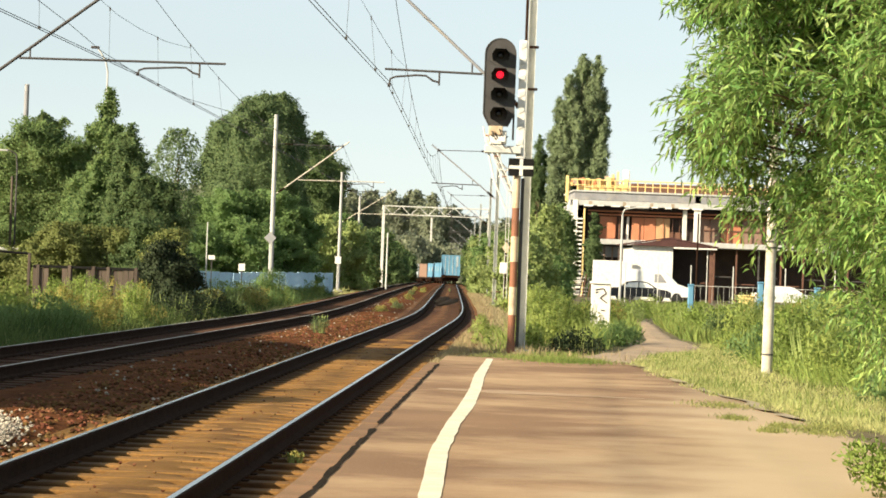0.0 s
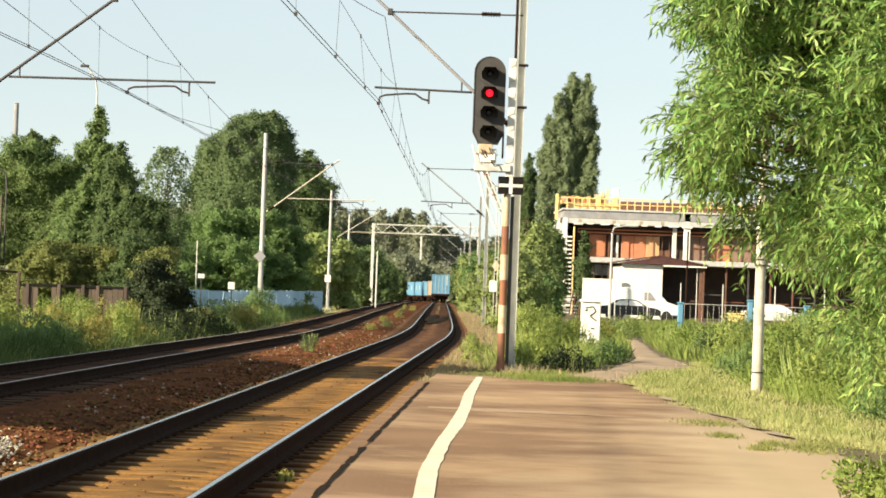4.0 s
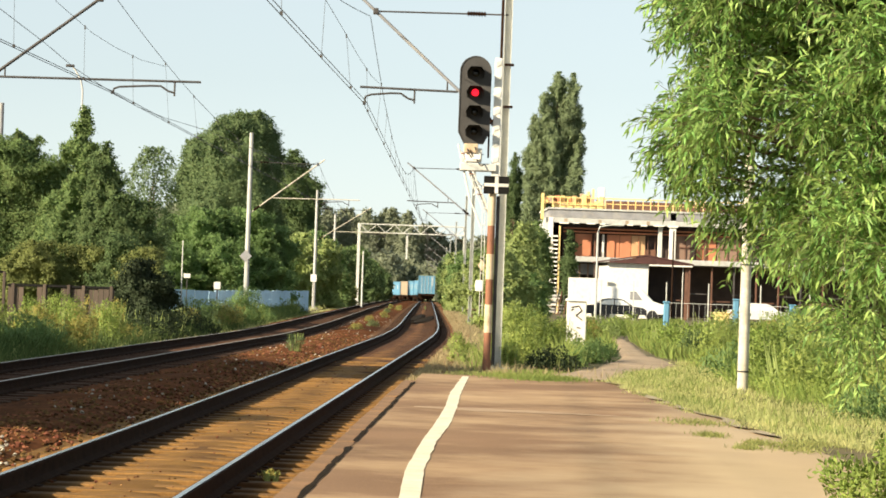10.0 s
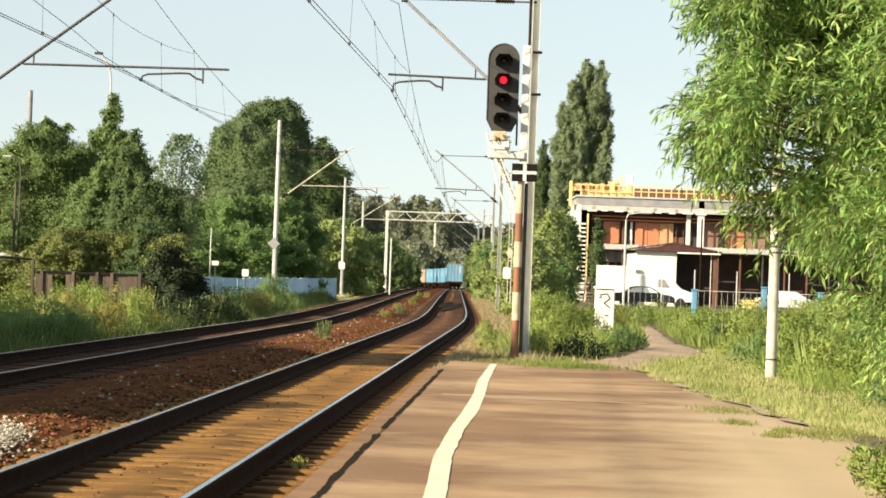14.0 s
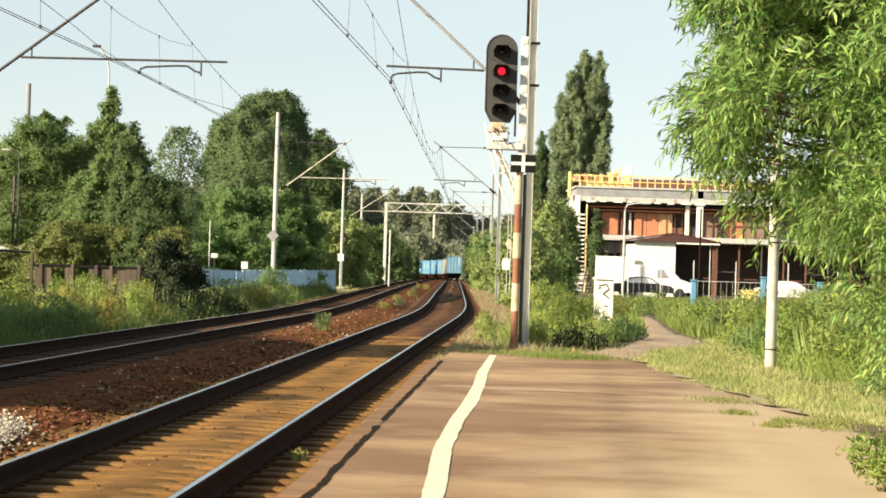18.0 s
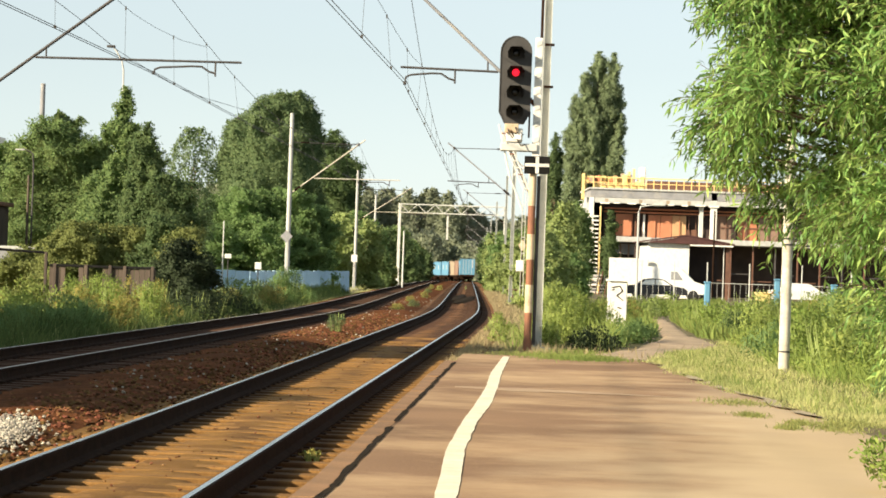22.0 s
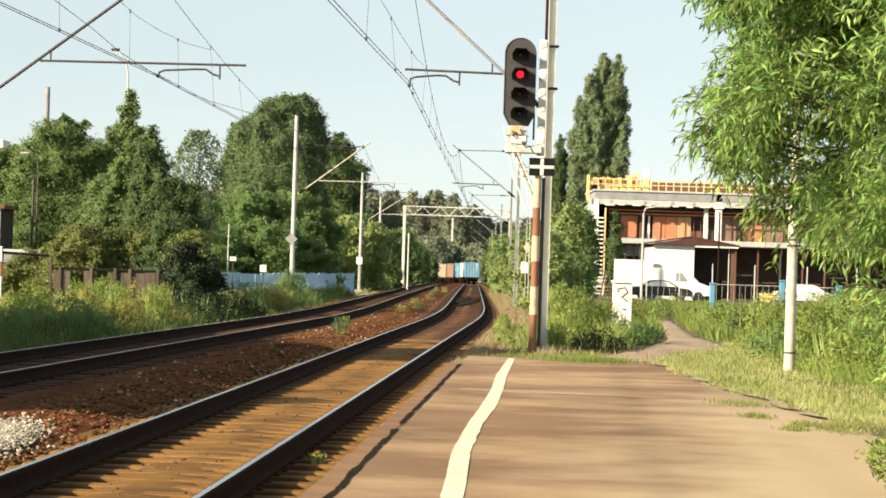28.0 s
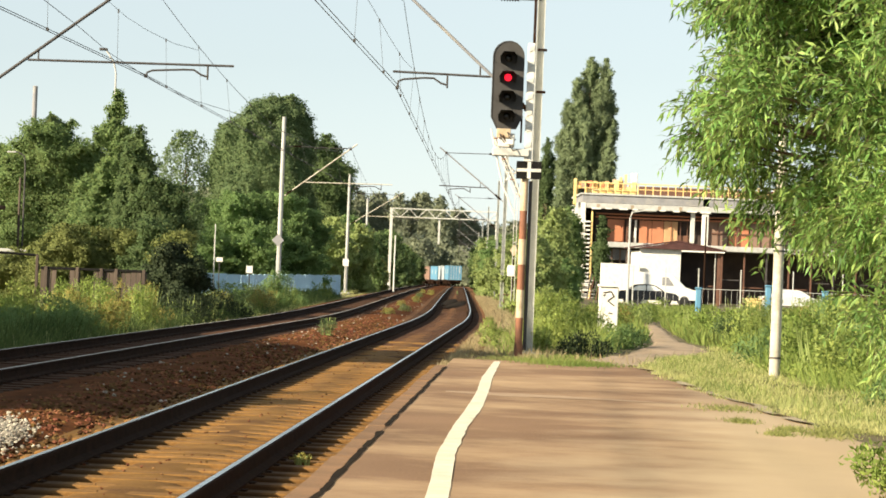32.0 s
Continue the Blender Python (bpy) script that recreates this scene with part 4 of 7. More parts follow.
def support_right(y):
    """A mast on the platform side that carries the near track's wires."""
    mid = near_track(y, 0).x
    mx = {50.0: 1.95, 117.0: 3.25}.get(y, mid + 2.75)
    g = ground_z(mx, y)
    t = thing("overhead_mast", pose(mx, y + (0.5 if y == 50.0 else 0), g), "galvanised steel overhead-line mast with bracket over the near track", "overhead mast", "overhead masts")
    z = fall(y) - g
    put("mast", mast_shape(8.3), M_GALV, t)
    if y < 60:
        put("footing", Shape().box((-0.25, -0.25, -0.5), (0.25, 0.25, 0.03), 0.03), M_CONCRETE, t)
    w, m, za = hold(HOLD_NEAR, y)
    w, m = mid + w - mx, mid + m - mx
    if y == 50.0:           # the messenger hangs a little below its bracket
        m, za = m + 0.09, za + 0.15
    r = (za - (4.53 if y == 50.0 else 4.65)) / (m + 0.1)
    cantilever(t, (-0.1, z + (4.53 if y == 50.0 else 4.65)), (m, z + za), (m - 0.29, z + za - 0.29 * r), (-0.92 if y == 50.0 else -0.75, m - 0.25, z + Z_TUBE), w + 0.95, (w, z + Z_WIRE), -1.12, M_DARKSTEEL)
    if y == 50.0:
        # dark strip stands for the shaded recess of the mast's left side
        put("shaded_strip", Shape().box((-0.135, -0.02, 5.4), (-0.085, 0.10, 8.3), 0.01), M_RAILSIDE, t)
        for k in (4.95, 5.75):
            put("clip", Shape().box((-0.05, -0.14, k), (0.13, -0.10, k + 0.05), 0.008), M_RAILSIDE, t)


def support_left(y):
    mid = near_track(y, FAR).x
    mx = {50.0: -9.05, 117.0: -6.62, 185.0: -5.75}.get(y, mid - 2.9)
    g = ground_z(mx, y)
    t = thing("overhead_mast", pose(mx, y, g), "pale round overhead-line mast with bracket over the far track", "overhead mast", "overhead masts")
    z = fall(y) - g
    put("mast", pole_shape(8.0 + z), M_CONCRETE, t, smooth=True)
    put("footing", Shape().box((-0.3, -0.3, -0.5), (0.3, 0.3, 0.1), 0.03), M_CONCRETE, t)
    w, m, za = hold(HOLD_FAR, y)
    w, m = mid + w - mx, mid + m - mx
    z0 = 4.24 if y == 50.0 else 4.5
    r = (Z_APEX - z0) / (m - 0.1)
    if y == 50.0:
        m, r = 3.3, 0.783
    # near tubes coloured dark as in silhouette, far ones pale as if sunlit
    cantilever(t, (0.1, z + z0), (m, z + Z_APEX), (m + 0.29, z + Z_APEX + 0.29 * r), (0.1 + (Z_TUBE - z0) / r, w + 1.65, z + Z_TUBE - 0.06), w + 1.16, (w, z + Z_WIRE), 0.3 + (Z_TUBE - z0) / r, M_DARKSTEEL if y < 60 else M_POST)


for y in SPANS[1:]:
    support_right(y)
    if y < 250.0:
        support_left(y)


def make_wires(name, mid, table, label, stitch):
    """The wires of one track; stitch: the heights and sideways places of the auxiliary wire at the nearest mast."""
    t = thing(name, Matrix(), label, "overhead wires")
    for a, b in zip(SPANS[:-1], SPANS[1:]):
        (wa, ma, za), (wb, mb, zb) = hold(table, a), hold(table, b)
        p, q = near_track(a, mid), near_track(b, mid)
        con, con2, mes, drop = [], [], [], []
        n = 22
        for k in range(n + 1):
            f = k / n
            base = p.lerp(q, f)
            base.z = fall(a) + (fall(b) - fall(a)) * f
            w, m = wa + (wb - wa) * f, ma + (mb - ma) * f
            con.append(base + Vector((w - 0.03, 0, Z_WIRE)))
            con2.append(base + Vector((w + 0.04, 0, Z_WIRE + 0.005)))
            mes.append(base + Vector((m, 0, za + (zb - za) * f - 1.25 * 4 * f * (1 - f))))
            if 0 < k < n and a < 180 and k % 2 == 1:
                top = mes[-1].copy()
                if abs(base.y - 50) < 8.5:
                    top.x, top.z = (np.interp(base.y, [v[1] for v in stitch], [v[i] for v in stitch]) for i in (0, 2))
                drop.append(Shape().tube(con[-1], top, 0.0035, n=5).box(con[-1] - Vector((0.02, 0.02, 0.0)), con[-1] + Vector((0.02, 0.02, 0.05)), 0.0).box(top - Vector((0.012, 0.012, 0.05)), top + Vector((0.012, 0.012, 0.02)), 0.0))
        r = 0.0065 if a < 150 else 0.012
        put("contact_wire", Shape().path(con, r, 5), M_WIRE, t)
        put("contact_wire", Shape().path(con2, r, 5), M_WIRE, t)
        put("messenger_wire", Shape().path(mes, r, 5), M_WIRE, t)
        for d in drop:
            put("dropper", d, M_WIRE, t)
    put("stitch_wire", Shape().path(stitch, 0.0045, 5), M_WIRE, t)
    return t


make_wires("overhead_wires_near", 0.0, HOLD_NEAR, "contact and messenger wires with droppers over the near track",
           [(-1.45, 41.5, 6.2), (-1.26, 44, 6.06), (-1.1, 46, 5.93), (-0.91, 49, 5.79), (-0.83, 51, 5.79), (-0.68, 55, 5.82), (-0.54, 58.3, 5.92)])
far_wires = make_wires("overhead_wires_far", FAR, HOLD_FAR, "contact and messenger wires with droppers over the far track",
                       [(-5.95, 40.5, 6.25), (-5.76, 44, 5.97), (-5.65, 48, 5.86), (-5.52, 50.5, 5.84), (-5.41, 54.5, 5.94), (-5.28, 58.8, 6.16)])
# a second contact wire that runs beside the first and rises away
put("contact_wire", Shape().path([(-5.2, 18, 4.95), (-5.31, 34, 4.94), (-5.42, 40, 4.96), (-5.56, 45, 4.97), (-5.5, 49.3, 4.95), (-5.36, 54, 4.93), (-5.2, 58, 4.98), (-4.93, 64, 5.13), (-3.9, 117, 6.4)], 0.0055, 5), M_WIRE, far_wires)


def make_gantry():
    y = 253.0
    x0, x1 = -3.75, near_track(y, 3.6).x
    g = fall(y)
    t = thing("overhead_gantry", pose(0, y, g), "grey lattice steel gantry spanning both tracks", "gantry")
    for x in (x0, x1):
        put("leg", Shape().box((x - 0.14, -0.14, -0.8), (x + 0.14, 0.14, 7.5), 0.02), M_GALV, t)
    z0, z1 = 6.65, 7.45
    for z in (z0, z1):
        for yy in (-0.25, 0.25):
            put("chord", Shape().box((x0, yy - 0.05, z - 0.05), (x1, yy + 0.05, z + 0.05), 0.008), M_GALV, t)
    n = 12
    for i in range(n):
        a, b = x0 + (x1 - x0) * i / n, x0 + (x1 - x0) * (i + 1) / n
        put("brace", Shape().tube((a, -0.25, z0 if i % 2 else z1), (b, -0.25, z1 if i % 2 else z0), 0.035, n=6), M_GALV, t)
    xm = near_track(y, -1.9).x
    put("drop_post", Shape().box((xm - 0.09, -0.09, 4.2), (xm + 0.09, 0.09, z0), 0.01), M_GALV, t)


make_gantry()


# ---- trees and greenery ----
def lobes_crown(name, lobes, leaf, dense, seed, m, parent, droop=0.25, inner=0.42, aspect=0.72, rough=0.35, shag=0.28, core=0.74):
    """A crown of leaves on a set of (x, y, z, rx, ry, rz) lobes, ragged outside; none deep inside another lobe."""
    rng = np.random.default_rng(seed)
    leaf *= 0.56
    P, D, N, U = [], [], [], []
    box = np.array(lobes)
    cx, cy, cz = box[:, :3].mean(0)
    for i, (x, y, z, rx, ry, rz) in enumerate(lobes):
        area = 4.2 * ((rx * ry) ** 1.6 / 3 + (rx * rz) ** 1.6 / 3 + (ry * rz) ** 1.6 / 3) ** (1 / 1.6) * 3
        n = int(area * dense * 2.2 / (leaf * leaf))
        u = unit(rng, n)
        # ragged: radius by noise of direction
        k = np.sin(u[:, 0] * 7 + x) * np.sin(u[:, 1] * 8 + y) * np.sin(u[:, 2] * 7 + z)
        k2 = np.sin(u[:, 0] * 17 + z * 3) * np.sin(u[:, 1] * 15 + x * 2) * np.sin(u[:, 2] * 19 + y)
        r = (1 - inner * rng.random(n) ** 1.5) * (1 + 0.16 * k + 0.10 * k2) + rng.normal(0, 0.03, n)
        r *= np.where(rng.random(n) < 0.12, rng.uniform(1.0, 1.2, n), 1.0)
        p = np.c_[x + u[:, 0] * rx * r, y + u[:, 1] * ry * r, z + u[:, 2] * rz * r]
        near = [j for j, q in enumerate(lobes) if j != i and abs(q[0] - x) < rx * 1.2 + q[3] and abs(q[1] - y) < ry * 1.2 + q[4] and abs(q[2] - z) < rz * 1.2 + q[5]]
        keep = np.ones(n, dtype=bool)
        for j in near:
            keep &= (((p - box[j, :3]) / box[j, 3:]) ** 2).sum(1) > core * core
        p, u = p[keep], u[keep]
        n = len(p)
        P.append(p)
        d = rng.normal(0, 0.7, (n, 3))
        d -= (d * u).sum(1)[:, None] * u
        d += u * shag
        d[:, 2] -= droop
        D.append(d)
        U.append(u + 0.35 * (p - [cx, cy, cz]) / max(rx, rz, 0.3) * 0.5 + rng.normal(0, 0.13, (n, 3)) + [0, 0, 0.15])
        N.append(u * 1.2 + rng.normal(0, rough, (n, 3)) + [0, 0, 0.3])
    P, D, N, U = np.concatenate(P), np.concatenate(D), np.concatenate(N), np.concatenate(U)
    L = leaf * rng.uniform(0.8, 1.5, len(P))
    return put(name, cards(name, P, D, N, L, L * aspect, 0.15, U), m, parent)


def limbs(parent, h, r, tips, seed):
    rng = random.Random(seed)
    put("trunk", Shape().path([(0, 0, -0.4), (0.05 * h * rng.uniform(-1, 1) * 0.3, 0, h * 0.3), (0, 0.02 * h * rng.uniform(-1, 1), h * 0.62), (tips[-1][0] * 0.6, 0, h * 0.85)], [r * 1.25, r, r * 0.7, r * 0.2], 9), M_BARK, parent, smooth=True)
    for x, y, z in tips:
        b = min(z * 0.6, h * 0.55)
        put("limb", Shape().path([(0, 0, b), (x * 0.45, y * 0.45, b + (z - b) * 0.45), (x * 0.9, y * 0.9, z)], [r * 0.5, r * 0.32, r * 0.08], 6), M_BARK, parent, smooth=True)


def crown_body(rows, depth, clump, leaf, dense, seed, m, parent, tall=1.0, bulge=0.95, droop=0.25, aspect=0.72, fill=0.30, place=None):
    """A crown: leaves spread through the uneven outer layer of one body, whose rows give height, left and right.
    clump: the size of its leafy clumps; depth: how deep it is for its width."""
    rng = np.random.default_rng(seed)
    leaf *= 0.56
    zs, ls, rs = (np.array([r[i] for r in rows], dtype=float) for i in range(3))
    wide = float((rs - ls).max())
    nt = int(max(16, min(56, 3.14 * wide / (clump * 0.36))))
    nz = int(max(10, min(56, (zs[-1] - zs[0] + wide * 0.5) / (clump * 0.36 * tall))))
    h = zs[0] + (zs[-1] - zs[0]) * np.linspace(0, 1, nz)
    a, b = np.interp(h, zs, ls), np.interp(h, zs, rs)
    for _ in range(2):
        a[1:-1], b[1:-1] = (a[:-2] + 2 * a[1:-1] + a[2:]) / 4, (b[:-2] + 2 * b[1:-1] + b[2:]) / 4
    off = seed * 7.31
    V = np.empty((nz, nt, 3))
    for j in range(nz):
        mid, w = (a[j] + b[j]) / 2, max(0.03, (b[j] - a[j]) / 2 * 0.97)
        for i in range(nt):
            t = 6.2832 * i / nt
            p = (mid + w * math.cos(t), w * depth * math.sin(t), h[j])
            q = (p[0] / clump + off, p[1] / clump, p[2] / (clump * tall))
            k = 1.15 * noise.noise(q) + 0.55 * noise.noise((q[0] * 2.3, q[1] * 2.3, q[2] * 2.3 + off)) + 0.25 * noise.noise((q[0] * 5.1, q[1] * 5.1, q[2] * 5.1))
            k *= clump * bulge * min(1.0, w / (clump * 1.1))
            V[j, i] = (p[0] + k * math.cos(t), p[1] + k * math.sin(t), p[2] + 0.6 * k * (1 if h[j] > zs[0] + 0.5 * (zs[-1] - zs[0]) else 0.2))
    du, dv = np.roll(V, -1, 1) - np.roll(V, 1, 1), np.gradient(V, axis=0)
    N = np.cross(du, dv)
    area = np.linalg.norm(N, axis=2) / 2
    N /= np.maximum(np.linalg.norm(N, axis=2), 1e-9)[:, :, None]
    if fill:
        s = Shape()
        s.v = (V - N * clump * fill).reshape(-1, 3).tolist()
        s.f = [(j * nt + i, j * nt + (i + 1) % nt, (j + 1) * nt + (i + 1) % nt, (j + 1) * nt + i) for j in range(nz - 1) for i in range(nt)] + [tuple(range(nt))[::-1], tuple(range((nz - 1) * nt, nz * nt))]
        s.m = [0] * len(s.f)
        me = s.mesh("inner_foliage", turn=False)
        me.polygons.foreach_set("use_smooth", [True] * len(me.polygons))
        tagged(put("inner_foliage", me, m, parent, place), kind="stuff")
    n = int(area.sum() * dense * 4.4 / (leaf * leaf * aspect))
    pick = rng.choice(nz * nt, n, p=(area / area.sum()).ravel())
    j, i = pick // nt, pick % nt
    f, g = rng.random((n, 1)), rng.random((n, 1))
    j2, i2 = np.minimum(j + 1, nz - 1), (i + 1) % nt
    P = (V[j, i] * (1 - f) + V[j, i2] * f) * (1 - g) + (V[j2, i] * (1 - f) + V[j2, i2] * f) * g
    U = (N[j, i] * (1 - f) + N[j, i2] * f) * (1 - g) + (N[j2, i] * (1 - f) + N[j2, i2] * f) * g
    out = rng.uniform(-0.34, 0.10, n) + np.where(rng.random(n) < 0.10, rng.uniform(0.0, 0.30, n), 0)
    P = P + U * (out * clump)[:, None]
    d = rng.normal(0, 0.8, (n, 3)) + U * 0.3
    d[:, 2] -= droop
    L = leaf * rng.uniform(0.7, 1.5, n)
    face = U + rng.normal(0, 0.42, (n, 3)) + [0, 0, 0.25]
    return put("crown", cards("crown", P, d, face, L, L * aspect, 0.15, U + rng.normal(0, 0.42, (n, 3)) + [0, 0, 0.15]), m, parent, place)


def tree(name, x, y, body, leaf, dense, seed, m, label, group="", trunk=0.16, fill=0.30):
    """A tree at (x, y); its body relative to its foot: rows of height, left, right; depth, clump, how tall a clump is."""
    rows, depth, clump, tall = body
    t = thing(name, pose(x, y, ground_z(x, y)), label, "bush" if "bush" in name else "tree", group)
    rng = random.Random(seed)
    h = rows[-1][0]
    tips = []
    for k in range(6):
        z = rows[0][0] + (h - rows[0][0]) * (0.25 + 0.12 * k)
        a, b = (np.interp(z, [r[0] for r in rows], [r[i] for r in rows]) for i in (1, 2))
        tips.append(((a + b) / 2 + (b - a) * rng.uniform(-0.32, 0.32), (b - a) * rng.uniform(-0.3, 0.3), z))
    limbs(t, h, trunk, tips, seed)
    crown_body(rows, depth, clump, leaf, dense, seed, m, t, tall, fill=fill)
    return t


# the tall round tree and a darker one behind it
tree("broadleaf_tree", -19.0, 300, ([(1.0, -4.0, 4.0), (6.0, -5.9, 5.7), (10.6, -6.0, 5.75), (14.8, -5.9, 5.5), (17.8, -4.9, 5.1), (19.7, -2.6, 4.0), (20.9, 0.6, 2.6)], 0.9, 1.6, 1.9), 0.38, 0.4, 21, M_LEAFGREY, "large round-crowned deciduous tree with dense grey-green leaves", trunk=0.45)
tree("broadleaf_tree", -12.1, 316, ([(1.0, -2.5, 2.7), (10.6, -3.0, 2.85), (13.0, -3.0, 2.5), (14.8, -3.0, 1.5), (16.6, -2.4, 0.6), (17.6, -1.2, -0.2)], 1.0, 1.6, 1.1), 0.42, 0.4, 22, M_LEAFDARK, "dark green deciduous tree standing behind the bushes", trunk=0.32)
# left trees behind the fence
tree("maple_tree", -11.4, 95, ([(0.8, -1.5, 1.4), (2.5, -1.65, 1.3), (4.2, -1.35, 0.9), (4.9, -0.6, 0.5), (5.35, -0.26, 0.28), (5.7, -0.58, 0.55), (6.2, -0.62, 0.60), (6.6, -0.30, 0.30), (6.85, -0.24, 0.34), (7.3, -0.26, 0.36), (7.7, -0.08, 0.12)], 0.9, 0.36, 0.8), 0.14, 0.34, 23, M_LEAF, "slender young maple with a pointed leafy top", trunk=0.1)
tree("broadleaf_tree", -14.2, 99, ([(0.6, -1.6, 1.8), (3.0, -2.1, 2.3), (4.8, -2.1, 2.2), (5.6, -1.8, 1.9), (6.1, -1.2, 1.2), (6.5, -0.5, 0.8)], 0.8, 0.85, 0.8), 0.14, 0.4, 24, M_LEAF, "bushy green deciduous tree behind the fence", trunk=0.14)
tree("broadleaf_tree", -17.4, 101, ([(0.4, -1.6, 1.6), (3.0, -2.1, 2.0), (4.6, -1.9, 1.8), (5.6, -0.9, 0.9)], 0.9, 0.85, 0.8), 0.15, 0.4, 25, M_LEAF, "low spreading green tree behind the fence", trunk=0.12)
tree("broadleaf_tree", -10.3, 93, ([(0.5, -0.9, 1.7), (2.5, -0.95, 1.6), (3.7, -0.85, 1.2), (4.8, -0.65, 0.65), (5.7, -0.42, 0.36), (6.4, -0.08, 0.1)], 1.0, 0.5, 0.9), 0.14, 0.4, 26, M_LEAFDARK, "dark leafy sapling clump behind the fence", trunk=0.1)
tree("broadleaf_tree", -9.25, 92, ([(0.4, -1.2, 1.0), (2.5, -1.25, 1.0), (3.7, -0.95, 0.8), (4.5, -0.35, 0.3)], 1.0, 0.5, 0.8), 0.14, 0.4, 28, M_LEAFDARK, "low dark olive tree behind the bushes", trunk=0.09)
tree("birch_tree", -12.75, 135, ([(1.5, -0.8, 0.8), (4.5, -1.25, 1.2), (6.6, -1.2, 1.15), (7.6, -0.9, 0.9), (8.2, -0.3, 0.5)], 1.0, 0.55, 1.3), 0.20, 0.3, 27, M_LEAFGREY, "thin-crowned greyish tree beyond the bank", trunk=0.09, fill=0.0)
# lighter bushes in front of them
# the fifth bush carries its shade in its leaf colour
for i, (x, y, w, h) in enumerate([(-11.4, 84, 2.6, 2.6), (-9.9, 84.6, 2.2, 2.7), (-8.6, 83.6, 2.2, 2.95), (-7.8, 82.5, 1.6, 2.65), (-7.6, 79.6, 2.1, 2.2), (-13.2, 86, 2.4, 1.9)]):
    tree("bush", x, y, ([(0.1, -w * 0.45, w * 0.45), (h * 0.5, -w * 0.5, w * 0.5), (h * 0.85, -w * 0.36, w * 0.36), (h, -w * 0.15, w * 0.15)], 0.9, 0.55, 0.75), 0.12, 0.4, 30 + i, M_LEAFSHADED if i == 4 else M_LEAFDARK if i == 2 else M_LEAFOLIVE, ("dark green" if i == 4 else "olive-green") + " leafy bush behind the old fence", "bushes by the fence", 0.05)
# fresh green trees along the far track, then the growth further down the line
for i, (x, y, w, h) in enumerate([(-13.2, 153, 3.6, 5.0), (-10.9, 150, 3.4, 5.6), (-8.6, 151, 3.2, 5.7), (-6.9, 153, 1.9, 5.0), (-12.3, 146, 2.8, 3.6), (-9.3, 147, 2.6, 3.9), (-7.6, 149, 2.0, 3.6)]):
    tree("acacia_tree", x, y, ([(0.1, -w * 0.42, w * 0.42), (h * 0.5, -w * 0.55, w * 0.55), (h * 0.8, -w * 0.46, w * 0.46), (h, -w * 0.22, w * 0.22)], 0.9, 0.95, 0.6), 0.19, 0.4, 140 + i, M_LEAFMID, "soft fresh-green acacia growing behind the blue fence", "acacias behind the fence", 0.08)
for i, (x, y, w, h, k) in enumerate([(-7.0, 192, 3.6, 5.3, 1), (-5.2, 195, 2.5, 5.0, 1), (-8.4, 189, 2.0, 3.8, 3), (-4.2, 204, 1.7, 3.2, 0), (-5.3, 216, 2.6, 5.2, 3), (-6.9, 238, 4.0, 6.4, 3), (-4.4, 226, 1.8, 3.0, 4), (-5.2, 262, 3.2, 5.2, 2), (-5.6, 300, 3.8, 6.0, 0), (-4.1, 330, 3.0, 4.6, 2), (-5.6, 360, 5, 7.4, 0), (-3.4, 400, 3.0, 5.0, 2), (-4.2, 440, 4.4, 6.6, 0), (-2.55, 455, 3.5, 5.2, 2), (-6.6, 500, 6, 8.6, 0), (-4.3, 530, 5, 7.0, 4)]):
    tree("bush" if h < 4.5 else "broadleaf_tree", x, y, ([(0.0, -w * 0.4, w * 0.4), (h * 0.45, -w * 0.5, w * 0.5), (h * 0.8, -w * 0.38, w * 0.38), (h, -w * 0.12, w * 0.12)], 0.9, 0.35 + w * 0.15, 1.0), 0.20 + y * 0.0006, 0.4, 40 + i, (M_LEAF, M_LEAFLIGHT, M_LEAFDARK, M_LEAFMID, M_LEAFOLIVE)[k], ("shrubby bush" if h < 4.5 else "bushy green tree") + " growing along the far track", "line-side growth", 0.08)
# right side, behind the signal
spots = [(4.2, 117, 1.7, 2.2, 1), (4.9, 121, 2.2, 3.0, 1), (5.2, 130, 2.4, 3.6, 1), (6.6, 143, 1.9, 4.0, 1), (7.1, 152, 2.7, 5.6, 1), (7.2, 140, 1.5, 2.6, 3), (5.2, 165, 2.4, 3.8, 1), (8.1, 185, 3.2, 5.6, 3), (11.2, 214, 2.6, 7.4, 0), (7.2, 205, 3.4, 5.0, 0), (6.9, 240, 3.2, 5.2, 0), (7.6, 290, 4, 6.2, 0), (8.4, 340, 4, 6.8, 2), (9.4, 400, 4.4, 7.4, 0), (10.4, 450, 4.6, 8.4, 2), (11.2, 520, 6, 9.5, 0), (5.5, 232, 2.6, 4.6, 3), (6.0, 268, 3, 5.4, 1), (6.4, 310, 3, 6.0, 0), (6.9, 352, 3, 6.4, 0), (4.5, 190, 2.0, 3.0, 1), (14.35, 222, 1.3, 7.0, 2)]
for i, (x, y, w, h, k) in enumerate(spots):
    tree("bush" if h < 4.2 else "broadleaf_tree", x, y, ([(0.0, -w * 0.42, w * 0.42), (h * 0.45, -w * 0.5, w * 0.5), (h * 0.8, -w * 0.38, w * 0.38), (h, -w * 0.12, w * 0.12)], 0.9, 0.35 + w * 0.15, 1.0), 0.19 + y * 0.0006, 0.4, 70 + i, (M_LEAF, M_LEAFLIGHT, M_LEAFDARK, M_LEAFMID)[k], ("leafy bush" if h < 4.2 else "green deciduous tree") + " on the platform side of the line", "line-side growth", 0.08)


